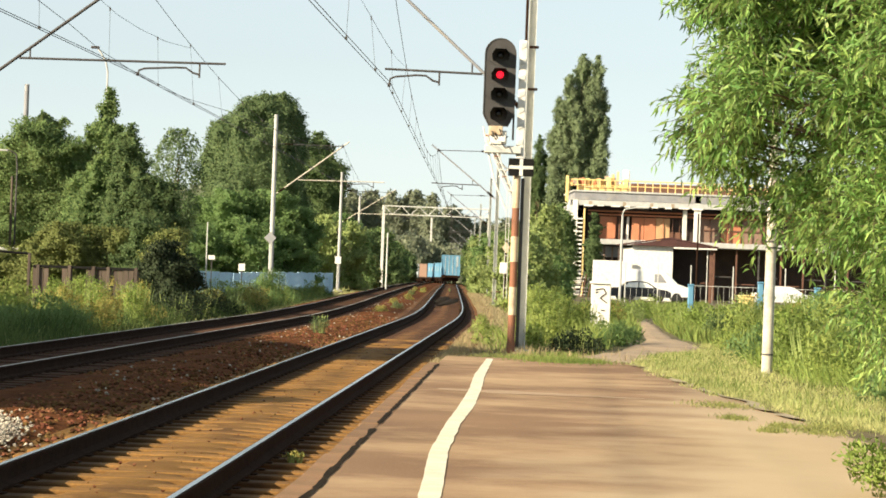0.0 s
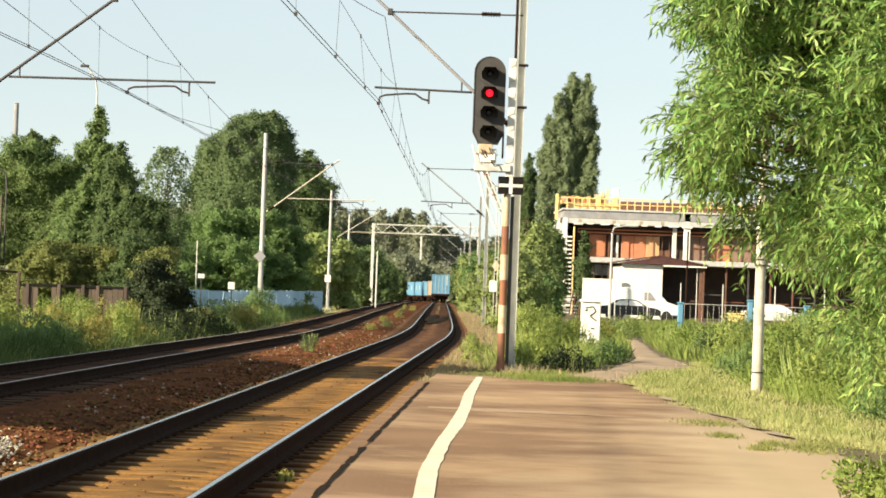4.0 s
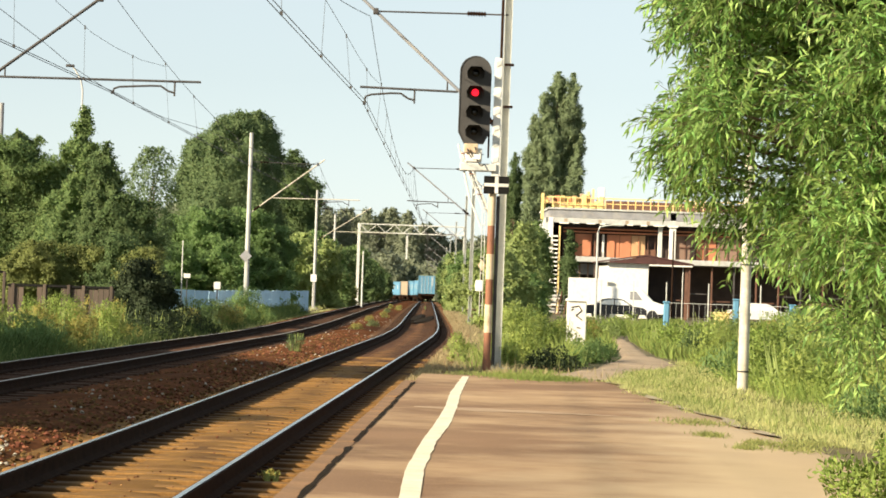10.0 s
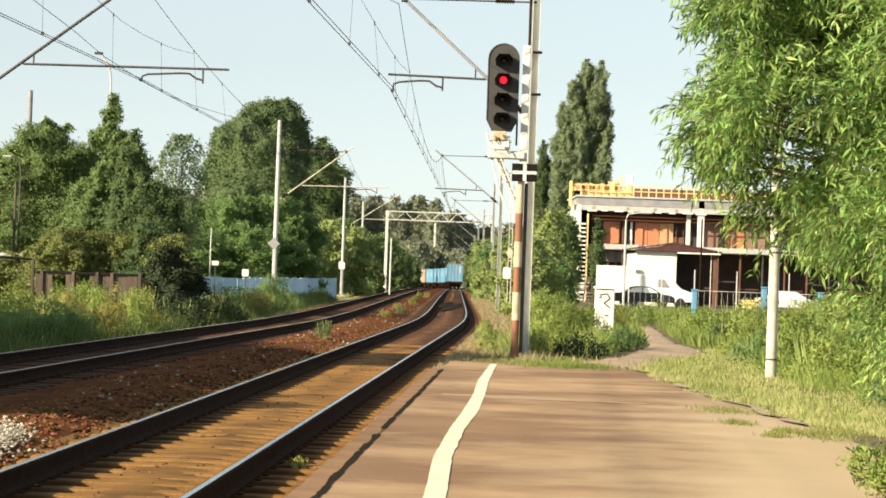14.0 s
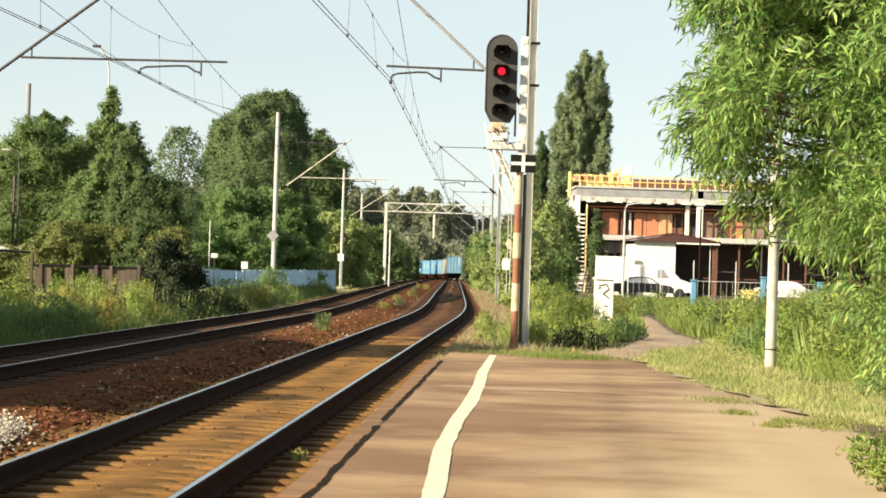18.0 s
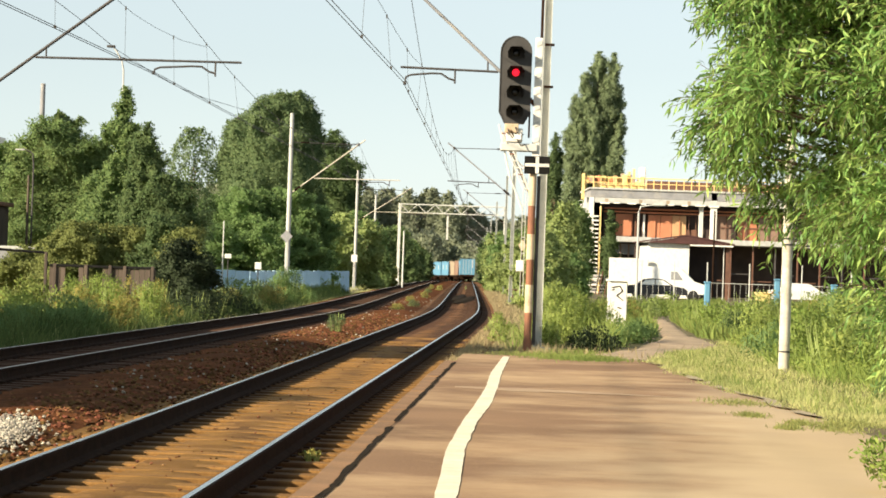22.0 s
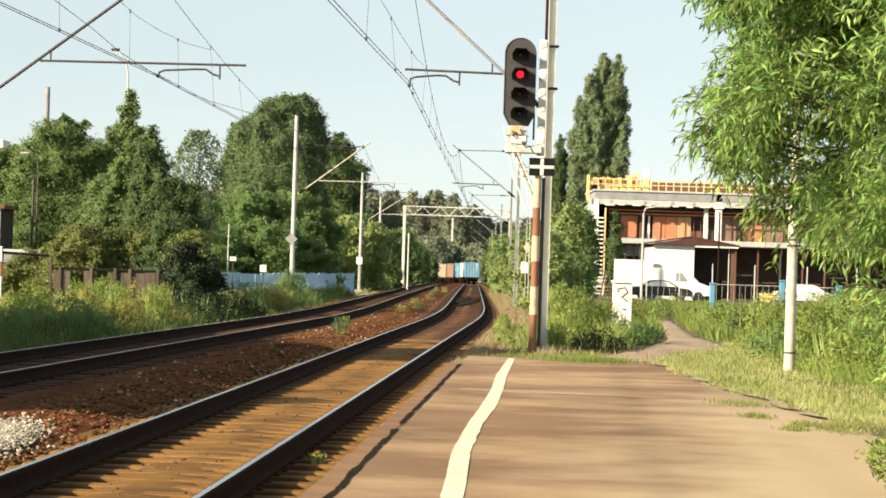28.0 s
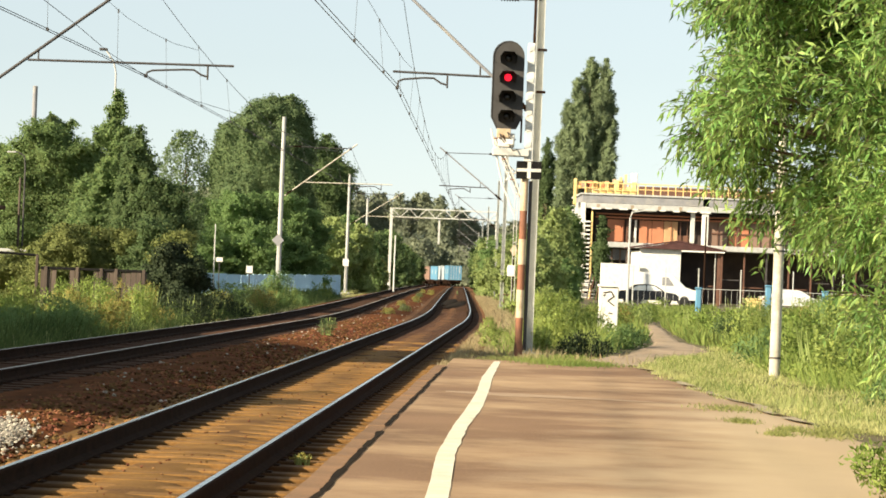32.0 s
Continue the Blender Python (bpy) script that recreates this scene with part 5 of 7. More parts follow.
def poplar(x, y, h, plumes, leaf, seed, m, label):
    """A poplar: steep plumes of leaves, one over another, each given by its tip and its length and width."""
    t = thing("poplar_tree", pose(x, y, ground_z(x, y)), label, "tree")
    rng = random.Random(seed)
    limbs(t, h, 0.25, [(dx * 0.6, rng.uniform(-0.8, 0.8), z - 2.5) for dx, z, L, w in plumes[:8]], seed)
    for k, (dx, z, L, w) in enumerate(plumes):
        dx, z = dx * 0.92, z + 0.5
        dy = rng.uniform(-1.0, 1.0)
        lean = dx * 0.28
        w *= 1.08
        rows = [(z - L, dx - lean - 0.28 * w, dx - lean + 0.28 * w), (z - 0.72 * L, dx - 0.7 * lean - 0.48 * w, dx - 0.7 * lean + 0.48 * w), (z - 0.4 * L, dx - 0.35 * lean - 0.5 * w, dx - 0.35 * lean + 0.5 * w), (z - 0.12 * L, dx - 0.1 * lean - 0.38 * w, dx - 0.1 * lean + 0.38 * w), (z - 0.03 * L, dx - 0.22 * w, dx + 0.22 * w), (z, dx - 0.08 * w, dx + 0.08 * w)]
        crown_body(rows, 1.0, 0.55, leaf, 0.34, seed + k, m, t, 1.5, 1.1, fill=0.42, place=pose(0, dy, 0))
    return t


pl = [(0.25, 23.2, 8.5, 1.75), (1.75, 23.0, 8.0, 1.35), (-1.15, 21.0, 8.0, 1.5), (-2.2, 18.9, 7.5, 1.3), (2.5, 19.9, 7.5, 1.3), (-2.75, 15.9, 8.0, 1.2), (2.75, 17.0, 8.0, 1.2), (0.9, 20.6, 8.0, 1.5), (-0.35, 18.4, 8.0, 1.5), (1.6, 17.6, 8.0, 1.6), (-1.5, 16.4, 8.0, 1.6), (0.4, 15.4, 9.0, 1.9), (2.3, 14.2, 9.0, 1.7), (-2.4, 13.0, 9.0, 1.7), (-0.9, 12.4, 9.0, 2.0), (1.2, 12.0, 9.0, 2.0), (-2.6, 10.0, 8.5, 1.6), (2.4, 9.6, 8.0, 1.6)]
poplar(15.1, 262, 21.0, pl, 0.25, 1700, M_POPLAR, "tall poplar of steep ragged plumes with grey-green leaves")
pl = [(0.0, 16.2, 7.0, 1.1), (-0.7, 13.6, 7.0, 1.2), (0.6, 14.6, 7.0, 1.1), (-0.5, 10.6, 7.5, 1.5), (0.6, 10.0, 7.5, 1.4), (0.0, 7.0, 6.5, 1.9)]
poplar(12.2, 285, 14.5, pl, 0.26, 1760, M_LEAFDARK, "slender dark poplar beside the taller one")


def far_woods():
    """Woods that close the view: many crowns grown into one another, in two rows."""
    rr = random.Random(78)
    t = thing("far_woods", Matrix(), "hazy distant woodland closing the view along the line", "woods", kind="stuff")
    for row, (y, step, cut_) in enumerate(((650, 4.6, 1.0), (590, 5.4, 0.55))):
        x, k = -64.0, 0
        while x < 64:
            w = step * rr.uniform(0.75, 1.4)
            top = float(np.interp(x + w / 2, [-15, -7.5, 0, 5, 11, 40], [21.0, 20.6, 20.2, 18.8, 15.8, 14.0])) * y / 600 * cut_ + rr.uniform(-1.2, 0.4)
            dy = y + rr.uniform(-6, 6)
            crown_body([(0.0, x - 0.4 * w, x + 1.3 * w), (top * 0.7, x - 0.35 * w, x + 1.3 * w), (top * 0.93, x - 0.05 * w, x + 1.0 * w), (top, x + 0.25 * w, x + 0.7 * w)], 0.5, 2.0, 1.15, 0.42, 400 + 40 * row + k, M_LEAFHAZE, t, 1.2, 0.42, fill=0.4, place=pose(0, dy, fall(dy)))
            x += w
            k += 1


far_woods()


def willow():
    x0, y0 = 4.7, 23.0
    g = ground_z(x0, y0)
    t = thing("willow_tree", pose(x0, y0, g), "leafy willow with long narrow light-green leaves beside the platform", "tree")
    put("trunk", Shape().path([(0.3, 0.2, -0.4), (0.25, 0.1, 0.8), (0.1, 0, 1.8), (-0.1, 0, 3.2), (-0.1, 0.1, 5.2)], [0.17, 0.14, 0.12, 0.09, 0.03], 10), M_BARK, t, smooth=True)
    rng = np.random.default_rng(5)
    made = []
    # boughs: centre and size of each leafy mass
    masses = []
    rr = random.Random(4)
    while len(masses) < 215:
        x, z = 2.2 + 2.9 * rr.random() ** 1.2, rr.uniform(1.2, 4.7)
        low = np.interp(x, [2.2, 2.8, 3.3, 3.8, 4.6, 7.2], [2.6, 1.95, 1.62, 1.42, 1.3, 1.3])
        left = np.interp(z, [1.3, 1.7, 2.0, 2.25, 2.5, 2.9, 3.3, 3.8, 5.4], [3.75, 3.3, 3.08, 3.02, 2.75, 2.52, 2.66, 2.50, 3.0])
        if z < low + 0.25 or x < left or (x - 4.7) ** 2 / 6.2 + (z - 3.2) ** 2 / 6.5 > 1:
            continue
        y = rr.uniform(-1.4, 1.4) - 1.1 * max(0, x - 3.1)
        # no boughs here on the camera's side, to fit the dark hollow in its view
        if y < -0.2 and ((x - 3.1) / 0.34) ** 2 + ((z - 2.6) / 0.42) ** 2 < 1:
            continue
        masses.append((x - x0, y, z))
    masses += [(-1.0, -1.4, 1.3), (-0.85, -1.5, 1.1), (-2.15, 0.0, 2.86), (-2.15, -0.2, 3.75), (-2.0, 0.3, 2.55), (-2.18, 0.1, 2.72)]
    for i, (mx, my, mz) in enumerate(masses):
        c = Vector((mx, my, mz))
        root = Vector((-0.05, 0.02, max(1.6, mz - 0.7)))
        bough = put("bough", Shape().path([root, root.lerp(c, 0.5) + Vector((0, 0, 0.15)), c], [0.032, 0.02, 0.006], 5), M_BARK, t, smooth=True)
        P, D, N, L = [], [], [], []
        tw = Shape()
        way = np.array([mx, my, 0.6 * (mz - 2.6)])
        way /= np.linalg.norm(way)
        for k in range(28):
            a = unit(rng, 1)[0]
            start = np.array(c) + a * rng.uniform(0.02, 0.22)
            d = a * 0.75 + way * 0.45 + np.array([0, 0, 0.30])
            d /= np.linalg.norm(d)
            L0 = rng.uniform(0.22, 0.46)
            pts = []
            p = start.copy()
            nl = 15
            for j in range(nl):
                d = d + np.array([0, 0, -0.075])
                d /= np.linalg.norm(d)
                p = p + d * L0 / nl
                turn = 2.4 * j + rng.uniform(-0.5, 0.5)
                e1 = np.cross(d, [0.1, 0.2, 1.0])
                e1 /= np.linalg.norm(e1)
                side = e1 * math.cos(turn) + np.cross(d, e1) * math.sin(turn)
                P.append(p.copy())
                D.append(d * rng.uniform(0.25, 0.8) + side * rng.uniform(0.5, 1.0) + rng.normal(0, 0.15, 3) + [0, 0, -0.22])
                N.append(np.cross(D[-1], np.cross(side + [0, 0, 0.6], D[-1])) + rng.normal(0, 0.35, 3))
                L.append(rng.uniform(0.09, 0.165) * (1.0 - 0.35 * abs(j / nl - 0.45)))
                if j % 7 == 0:
                    pts.append(tuple(p))
            tw.path(pts, 0.0025, 3)
        P, D, N, L = np.array(P), np.array(D), np.array(N), np.array(L)
        lv = tagged(put("leaf_spray", cards("leaf_spray", P, D, N, L, L * 0.20, 0.14), M_WILLOW, bough), kind="stuff")
        tagged(put("twig", tw, M_BARK, bough), kind="stuff")
        made.append(bough)
    return made


boughs = willow()


def blades(name, n, where, hgt, wid, m, label, seed, lean=0.35, kind="stuff"):
    """Grass: thin blades that stand and lean. where(rng, n) gives foot points."""
    rng = np.random.default_rng(seed)
    P = where(rng, n)
    d = rng.normal(0, lean, (n, 3))
    d[:, 2] = 1
    nn = unit(rng, n)
    nn[:, 2] *= 0.2
    L = rng.uniform(hgt[0], hgt[1], n)
    return tagged(put(name, cards(name, P, d, nn, L, rng.uniform(wid[0], wid[1], n), 0.12), m), label, "grass", kind=kind)


def on_ground(X, Y, lift=0.0):
    return np.array([(x, y, ground_z(x, y) + lift) for x, y in zip(X, Y)])


def verge(rng, n):
    Y = 25 + 33 * rng.random(n) ** 0.9
    lo = np.interp(Y, [24, 27.4, 30.3, 33.7, 41.5, 43, 47.7, 52, 56, 60], [4.6, 4.3, 4.1, 3.75, 3.6, 3.8, 4.5, 5.6, 6.4, 6.5])
    X = lo - 0.1 + rng.exponential(0.9, n) + rng.normal(0, 0.12, n) + 0.22 * np.sin(Y * 1.9) * np.sin(Y * 0.63 + 1)
    return on_ground(X, Y, 0.02)


def verge_clumps(rng, n):
    c = verge(rng, 170)
    c[:, 0] += 0.5 * rng.random(170)
    k = rng.integers(0, 170, n)
    X, Y = c[k, 0] + rng.normal(0, 0.13, n), c[k, 1] + rng.normal(0, 0.32, n)
    return on_ground(X, Y, 0.02)


def verge_far(rng, n):
    Y = 55 + 110 * rng.random(n)
    X = np.where(rng.random(n) < 0.25, np.interp(Y, [55, 64, 75, 92, 125, 165], [4.2, 5.3, 6.15, 7.3, 12, 18]) - rng.exponential(1.2, n), np.interp(Y, [55, 60, 64, 75, 92, 125, 165], [6.3, 6.35, 6.35, 7.0, 8.1, 15.0, 20]) + rng.exponential(2.6, n))
    X = np.maximum(X, [near_track(y, 2.0).x + 0.3 for y in Y])
    return on_ground(X, Y)


def left_bank(rng, n):
    Y = 36 + 120 * rng.random(n) ** 1.3
    X = np.array([near_track(y, FAR - 2.3).x for y in Y]) - rng.exponential(1.6, n) - 0.1
    return on_ground(X, Y)


def left_edge(rng, n):
    Y = 38 + 150 * rng.random(n) ** 1.2
    X = np.array([near_track(y, FAR - 2.0).x for y in Y]) - rng.exponential(0.4, n)
    return on_ground(X, Y)


def right_edge(rng, n):
    Y = 43.5 + 140 * rng.random(n) ** 1.3
    X = np.array([near_track(y, 1.35).x for y in Y]) + rng.exponential(0.7, n)
    Z = np.array([max(ground_z(x, y), fall(y) - 0.2) for x, y in zip(X, Y)])
    return np.c_[X, Y, Z]


blades("dry_grass_verge", 52000, verge, (0.04, 0.14), (0.007, 0.014), M_DRYGRASS, "dry yellow-green grass along the platform's back edge", 101, 0.6)
blades("green_grass_verge", 5500, verge_clumps, (0.06, 0.21), (0.007, 0.014), M_GRASS, "tufts of green grass among the dry grass", 110, 0.5)
blades("grass_far_verge", 30000, verge_far, (0.15, 0.5), (0.03, 0.06), M_GRASS, "tall green grass beside the footpath", 102)
blades("grass_left_bank", 36000, left_bank, (0.25, 0.7), (0.015, 0.032), M_BANKGRASS, "tall green grass on the bank beyond the far track", 103)
blades("dry_grass_left", 7000, left_edge, (0.12, 0.45), (0.015, 0.03), M_DRYGRASS, "straw-coloured grass at the edge of the far track", 104)
blades("grass_signal_side", 22000, right_edge, (0.05, 0.24), (0.010, 0.024), M_STRAW, "dry grass at the edge of the near track", 105)


def tall_weeds(rng, n):
    Y = 33 + 30 * rng.random(n)
    lo = np.interp(Y, [33, 36, 41.5, 44, 48, 55, 63], [5.6, 5.5, 5.6, 5.7, 6.1, 6.8, 7.4])
    X = lo + rng.exponential(1.0, n) + 0.3 * np.sin(Y * 1.3)
    return on_ground(X, Y)


def mast_weeds(rng, n):
    Y = 53 + 12 * rng.random(n)
    X = rng.normal(3.0, 0.75, n) + 0.25 * np.sin(Y * 2.1)
    X = np.clip(X, 1.6, 3.5)
    return on_ground(X, Y)


blades("tall_weeds", 5200, tall_weeds, (0.2, 0.6), (0.008, 0.018), M_WEED, "tall bright green weeds behind the concrete post", 107, 0.5)
blades("tall_weeds", 3600, mast_weeds, (0.2, 0.75), (0.008, 0.016), M_YOUNGWEED, "tall bright green weeds round the mast foot", 108, 0.5)


def tufts(rng, n):
    c = [(3.35, 29.2, .28), (3.2, 26.6, .12), (3.3, 24.6, .10), (3.75, 24.8, .25), (4.0, 25.6, .25), (3.5, 25.4, .1), (1.45, 43.2, .5), (2.2, 43.0, .5), (2.7, 42.6, .2)]
    k = rng.integers(0, len(c), n)
    c = np.array(c)[k]
    X, Y = c[:, 0] + rng.normal(0, 1, n) * c[:, 2] * 0.6, c[:, 1] + rng.normal(0, 1, n) * c[:, 2] * 1.3
    return np.c_[X, Y, np.full(n, PLAT - 0.01)]


blades("grass_tufts", 5200, tufts, (0.02, 0.08), (0.006, 0.012), M_TUFT, "small grass tufts growing through the platform's edge", 106, 0.7)


def end_patch(rng, n):
    Y = 42.5 + 6.0 * rng.random(n) ** 1.2
    X = np.interp(Y, [42.5, 44, 49], [1.95, 2.1, 2.3]) + rng.normal(0, 0.32, n)
    near = rng.random(n) < 0.35
    X, Y = np.where(near, rng.normal(2.3, 0.34, n), X), np.where(near, rng.normal(41.9, 0.5, n), Y)
    return np.c_[X, Y, [max(ground_z(x, y), PLAT - 0.03 if y < 43 else -1) for x, y in zip(X, Y)]]


blades("grass_patch", 9000, end_patch, (0.04, 0.13), (0.007, 0.014), M_GRASS, "soft light-green grass at the platform's end", 109, 0.6)


def weeds(name, x, y, w, d, h, seed, m, label, group, leaf=0.11, dense=0.42):
    g = ground_z(x, y)
    t = thing(name, pose(x, y, g), label, "bush", group)
    rng = random.Random(seed)
    s = Shape()
    for k in range(9):
        a, q = rng.uniform(0, 6.28), rng.random() ** 0.5
        px, py = math.cos(a) * w * 0.4 * q, math.sin(a) * d * 0.4 * q
        s.path([(px * 0.5, py * 0.5, -0.1), (px * 0.8, py * 0.8, h * 0.4), (px, py, h * rng.uniform(0.7, 0.95))], [0.014, 0.01, 0.004], 4)
    tagged(put("stem", s, M_STALK, t), kind="stuff")
    lob = []
    for k in range(15):
        a, q = rng.uniform(0, 6.28), rng.random() ** 0.5
        z = h * rng.uniform(0.12, 0.80)
        f = rng.uniform(0.7, 1.2) * (1.1 - 0.4 * z / h)
        lob.append((math.cos(a) * w * 0.38 * q * (1.15 - 0.5 * z / h), math.sin(a) * d * 0.38 * q * (1.15 - 0.5 * z / h), z, w * 0.19 * f, d * 0.19 * f, h * 0.19))
    lobes_crown("foliage", lob, leaf * 1.05, dense, seed, m, t, -0.35, 0.6, 0.42, 0.6, 0.6)
    return t


spots = [(2.75, 55.5, 1.4, 1.2, 1.32), (3.35, 56, 1.3, 1.2, 1.05), (2.5, 52.5, 0.95, 0.9, 0.95), (2.6, 60, 1.7, 1.4, 1.45), (3.1, 62, 1.3, 1.4, 1.1), (1.55, 58, 0.85, 0.9, 0.78), (1.6, 66, 0.9, 1.2, 1.0), (2.2, 50.6, 0.55, 0.6, 0.5)]
for i, (x, y, w, d, h) in enumerate(spots):
    weeds("weed_bush", x, y, w, d, h, 120 + i, M_YOUNGWEED, "leafy yellow-green weeds growing round the mast foot", "weeds by the masts", 0.10, 0.6)
# shaded foot of the bush, darkened in the leaf colour
for i, (x, y, w, d, h) in enumerate([(3.05, 51.0, 1.0, 0.7, 0.52), (2.75, 50.2, 0.6, 0.5, 0.40), (3.35, 50.4, 0.5, 0.5, 0.34)]):
    weeds("weed_bush", x, y, w, d, h, 130 + i, M_LEAFSHADED, "low bush at the path's edge, its shade in the leaf colour", "weeds by the masts", 0.09, 0.6)
for i, (x, y, w, d, h) in enumerate([(4.05, 55.5, 1.0, 0.9, 0.62), (4.45, 57, 0.8, 0.9, 0.45), (3.75, 54.0, 0.7, 0.7, 0.45)]):
    weeds("weed_bush", x, y, w, d, h, 135 + i, M_LEAFMID, "low deep green bush beside the footpath", "weeds by the masts", 0.09, 0.6)
for i, (x, y, w, h) in enumerate([(7.6, 66, 1.6, 1.0), (8.6, 70, 2.0, 1.25), (7.4, 72, 1.4, 0.9), (9.8, 76, 1.8, 0.6), (8.0, 79, 1.5, 0.85), (11.2, 82, 2.0, 0.6), (9.6, 86, 1.8, 0.9), (12.9, 90, 2.2, 1.0), (11.0, 95, 1.8, 0.45), (14, 98, 2.4, 1.3), (5.0, 72, 1.2, 0.8), (5.4, 78, 1.4, 0.9), (6.0, 85, 1.6, 0.9), (7.2, 93, 1.8, 0.9), (8.8, 102, 2.0, 1.0), (16, 104, 2.6, 1.2), (12.6, 108, 1.8, 0.6), (18, 112, 2.6, 1.3)]):
    weeds("weed_bush", x, y, w, w, h, 300 + i, (M_WEED, M_LEAFLIGHT, M_WEED, M_DRYWEED)[i % 4], "bushy light-green weeds beside the footpath", "weeds by the footpath", 0.13)
spots = [(6.3, 44, 1.6, 1.5, 1.15), (7.4, 45, 1.8, 1.6, 1.5), (6.0, 40, 1.2, 1.2, 0.95), (7.0, 41, 1.5, 1.5, 1.35), (7.6, 39, 1.5, 1.3, 1.5), (6.1, 36.5, 0.9, 0.9, 0.8), (6.8, 35.5, 1.2, 1.2, 1.2), (6.6, 48.5, 1.4, 1.4, 1.2), (7.9, 50, 1.8, 1.6, 1.4), (6.9, 54, 1.6, 1.4, 1.1), (8.4, 56, 1.9, 1.6, 1.3), (7.6, 61, 1.6, 1.4, 1.05), (9.2, 64, 2.0, 1.8, 1.2), (5.7, 31.5, 0.9, 0.9, 0.6), (6.3, 32.5, 1.0, 1.0, 1.0), (5.9, 42.3, 1.1, 1.1, 0.95), (5.75, 38.3, 0.9, 0.9, 0.85), (6.5, 37.5, 1.2, 1.1, 1.1), (5.9, 46.5, 1.2, 1.1, 0.8)]
for i, (x, y, w, d, h) in enumerate(spots):
    weeds("weed_bush", x, y, w, d, h, 140 + i, (M_WEED, M_YOUNGWEED, M_WEED, M_LEAFMID, M_YOUNGWEED)[i % 5], "dense tall green weeds behind the concrete post", "weeds on the verge")
spots = [(-10.2, 66, 1.8, 1.4, 1.2), (-8.8, 64, 1.6, 1.3, 1.0), (-7.9, 72, 1.6, 1.3, 0.95), (-9.0, 58, 1.8, 1.3, 0.9), (-7.4, 80, 1.6, 1.3, 0.9), (-6.6, 96, 1.5, 1.3, 0.9), (-6.2, 112, 1.8, 1.4, 1.3), (-7.6, 104, 2.2, 1.6, 1.1), (-5.6, 140, 1.5, 1.3, 1.2), (-11, 60, 2.0, 1.5, 1.0), (-6.9, 75, 1.5, 1.3, 1.0), (-6.7, 78, 1.6, 1.3, 1.1), (-6.6, 82, 1.6, 1.3, 1.0), (-6.3, 86, 1.6, 1.3, 0.9)]
# the last four have shade put into their leaf colour
for i, (x, y, w, d, h) in enumerate(spots):
    weeds("weed_bush", x, y, w, d, h, 170 + i, M_LEAFSHADED if i > 9 else M_WEED if i % 2 else M_GRASS, "tall weeds along the far track", "weeds on the bank", 0.13)
rw = random.Random(31)
for i in range(16):
    y = rw.uniform(60, 71)
    x = near_track(y, FAR - 2.6).x - abs(rw.gauss(0, 1.1)) - 0.2
    weeds("weed_bush", x, y, rw.uniform(0.8, 1.5), 1.0, rw.uniform(0.7, 1.35), 240 + i, M_DRYWEED if i % 3 else M_WEED, "tall yellowing weeds before the board fence", "weeds before the fence", 0.10)
for i in range(14):
    y = rw.uniform(48, 62)
    x = near_track(y, FAR - 2.8).x - abs(rw.gauss(0, 1.3)) - 0.2
    weeds("weed_bush", x, y, rw.uniform(0.9, 1.6), 1.1, rw.uniform(0.55, 0.95), 330 + i, M_LEAFMID if i % 3 else M_LEAF, "deep green weeds on the shaded bank", "weeds on the bank", 0.10)
for i in range(16):
    y = rw.uniform(84, 118)
    x = near_track(y, FAR - 2.6).x - abs(rw.gauss(0, 0.9)) - 0.2
    weeds("weed_bush", x, y, rw.uniform(0.9, 1.6), 1.0, rw.uniform(0.6, 1.1), 260 + i, M_LEAFGREY if i % 2 else M_DRYWEED, "grey-green weeds before the blue fence", "weeds on the bank", 0.12)
weeds("weed_bush", 6.9, 61.0, 0.75, 0.8, 0.9, 138, M_LEAFDARK, "dark green bush at the bend of the footpath", "weeds by the footpath", 0.10, 0.6)
weeds("weed_bush", 3.33, 17.6, 1.0, 0.9, 0.66, 230, M_WEED, "low leafy shrub at the edge of the platform", "", 0.07, 1.1)
for i, (x, y, w, h) in enumerate([(-6.15, 108, 1.5, 1.6), (-5.7, 116, 1.1, 1.1), (-6.9, 100, 1.2, 0.9)]):
    weeds("weed_bush", x, y, w, w, h, 350 + i, M_LEAFMID, "fresh green shrub growing in front of the blue fence", "weeds on the bank", 0.11, 0.6)
for i, (o, y, h) in enumerate([(-1.95, 62, 0.5), (-2.2, 96, 0.25), (1.02, 22.5, 0.05), (-1.8, 104, 0.3), (-2.3, 118, 0.3), (-1.9, 135, 0.35), (-2.1, 160, 0.4), (-1.7, 185, 0.4), (-2.4, 192, 0.4), (0.1, 205, 0.25)]):
    p = near_track(y, o, -0.15)
    t = weeds("weed_tuft", p.x, p.y, 0.55 if o < 0 else 0.2, 0.5 if o < 0 else 0.25, h, 190 + i, M_DRYWEED if i % 3 else M_LEAFGREY, "small weed growing out of the ballast", "weeds in the ballast", 0.05)
    t.location.z = p.z


# ---- concrete post, cabinet and what stands on the right ----
def lamp_post_stub():
    t = thing("concrete_post", pose(5.29, 40.2, ground_z(5.29, 40.2)), "pale round concrete post with two metal bands", "post")
    put("shaft", pole_shape(4.6, 0.085, 0.068), M_POST, t, smooth=True, label="whitewashed concrete shaft")
    for z in (0.32, 1.94, 2.03):
        put("band", Shape().tube((0, 0, z), (0, 0, z + 0.025), 0.088, 0.088, 14), M_DARKSTEEL, t, smooth=True)
    for z in (1.95, 2.04):
        put("bracket", Shape().tube((0.05, 0, z), (0.75, 0.2, z - 0.02), 0.014), M_DARKSTEEL, t)


lamp_post_stub()


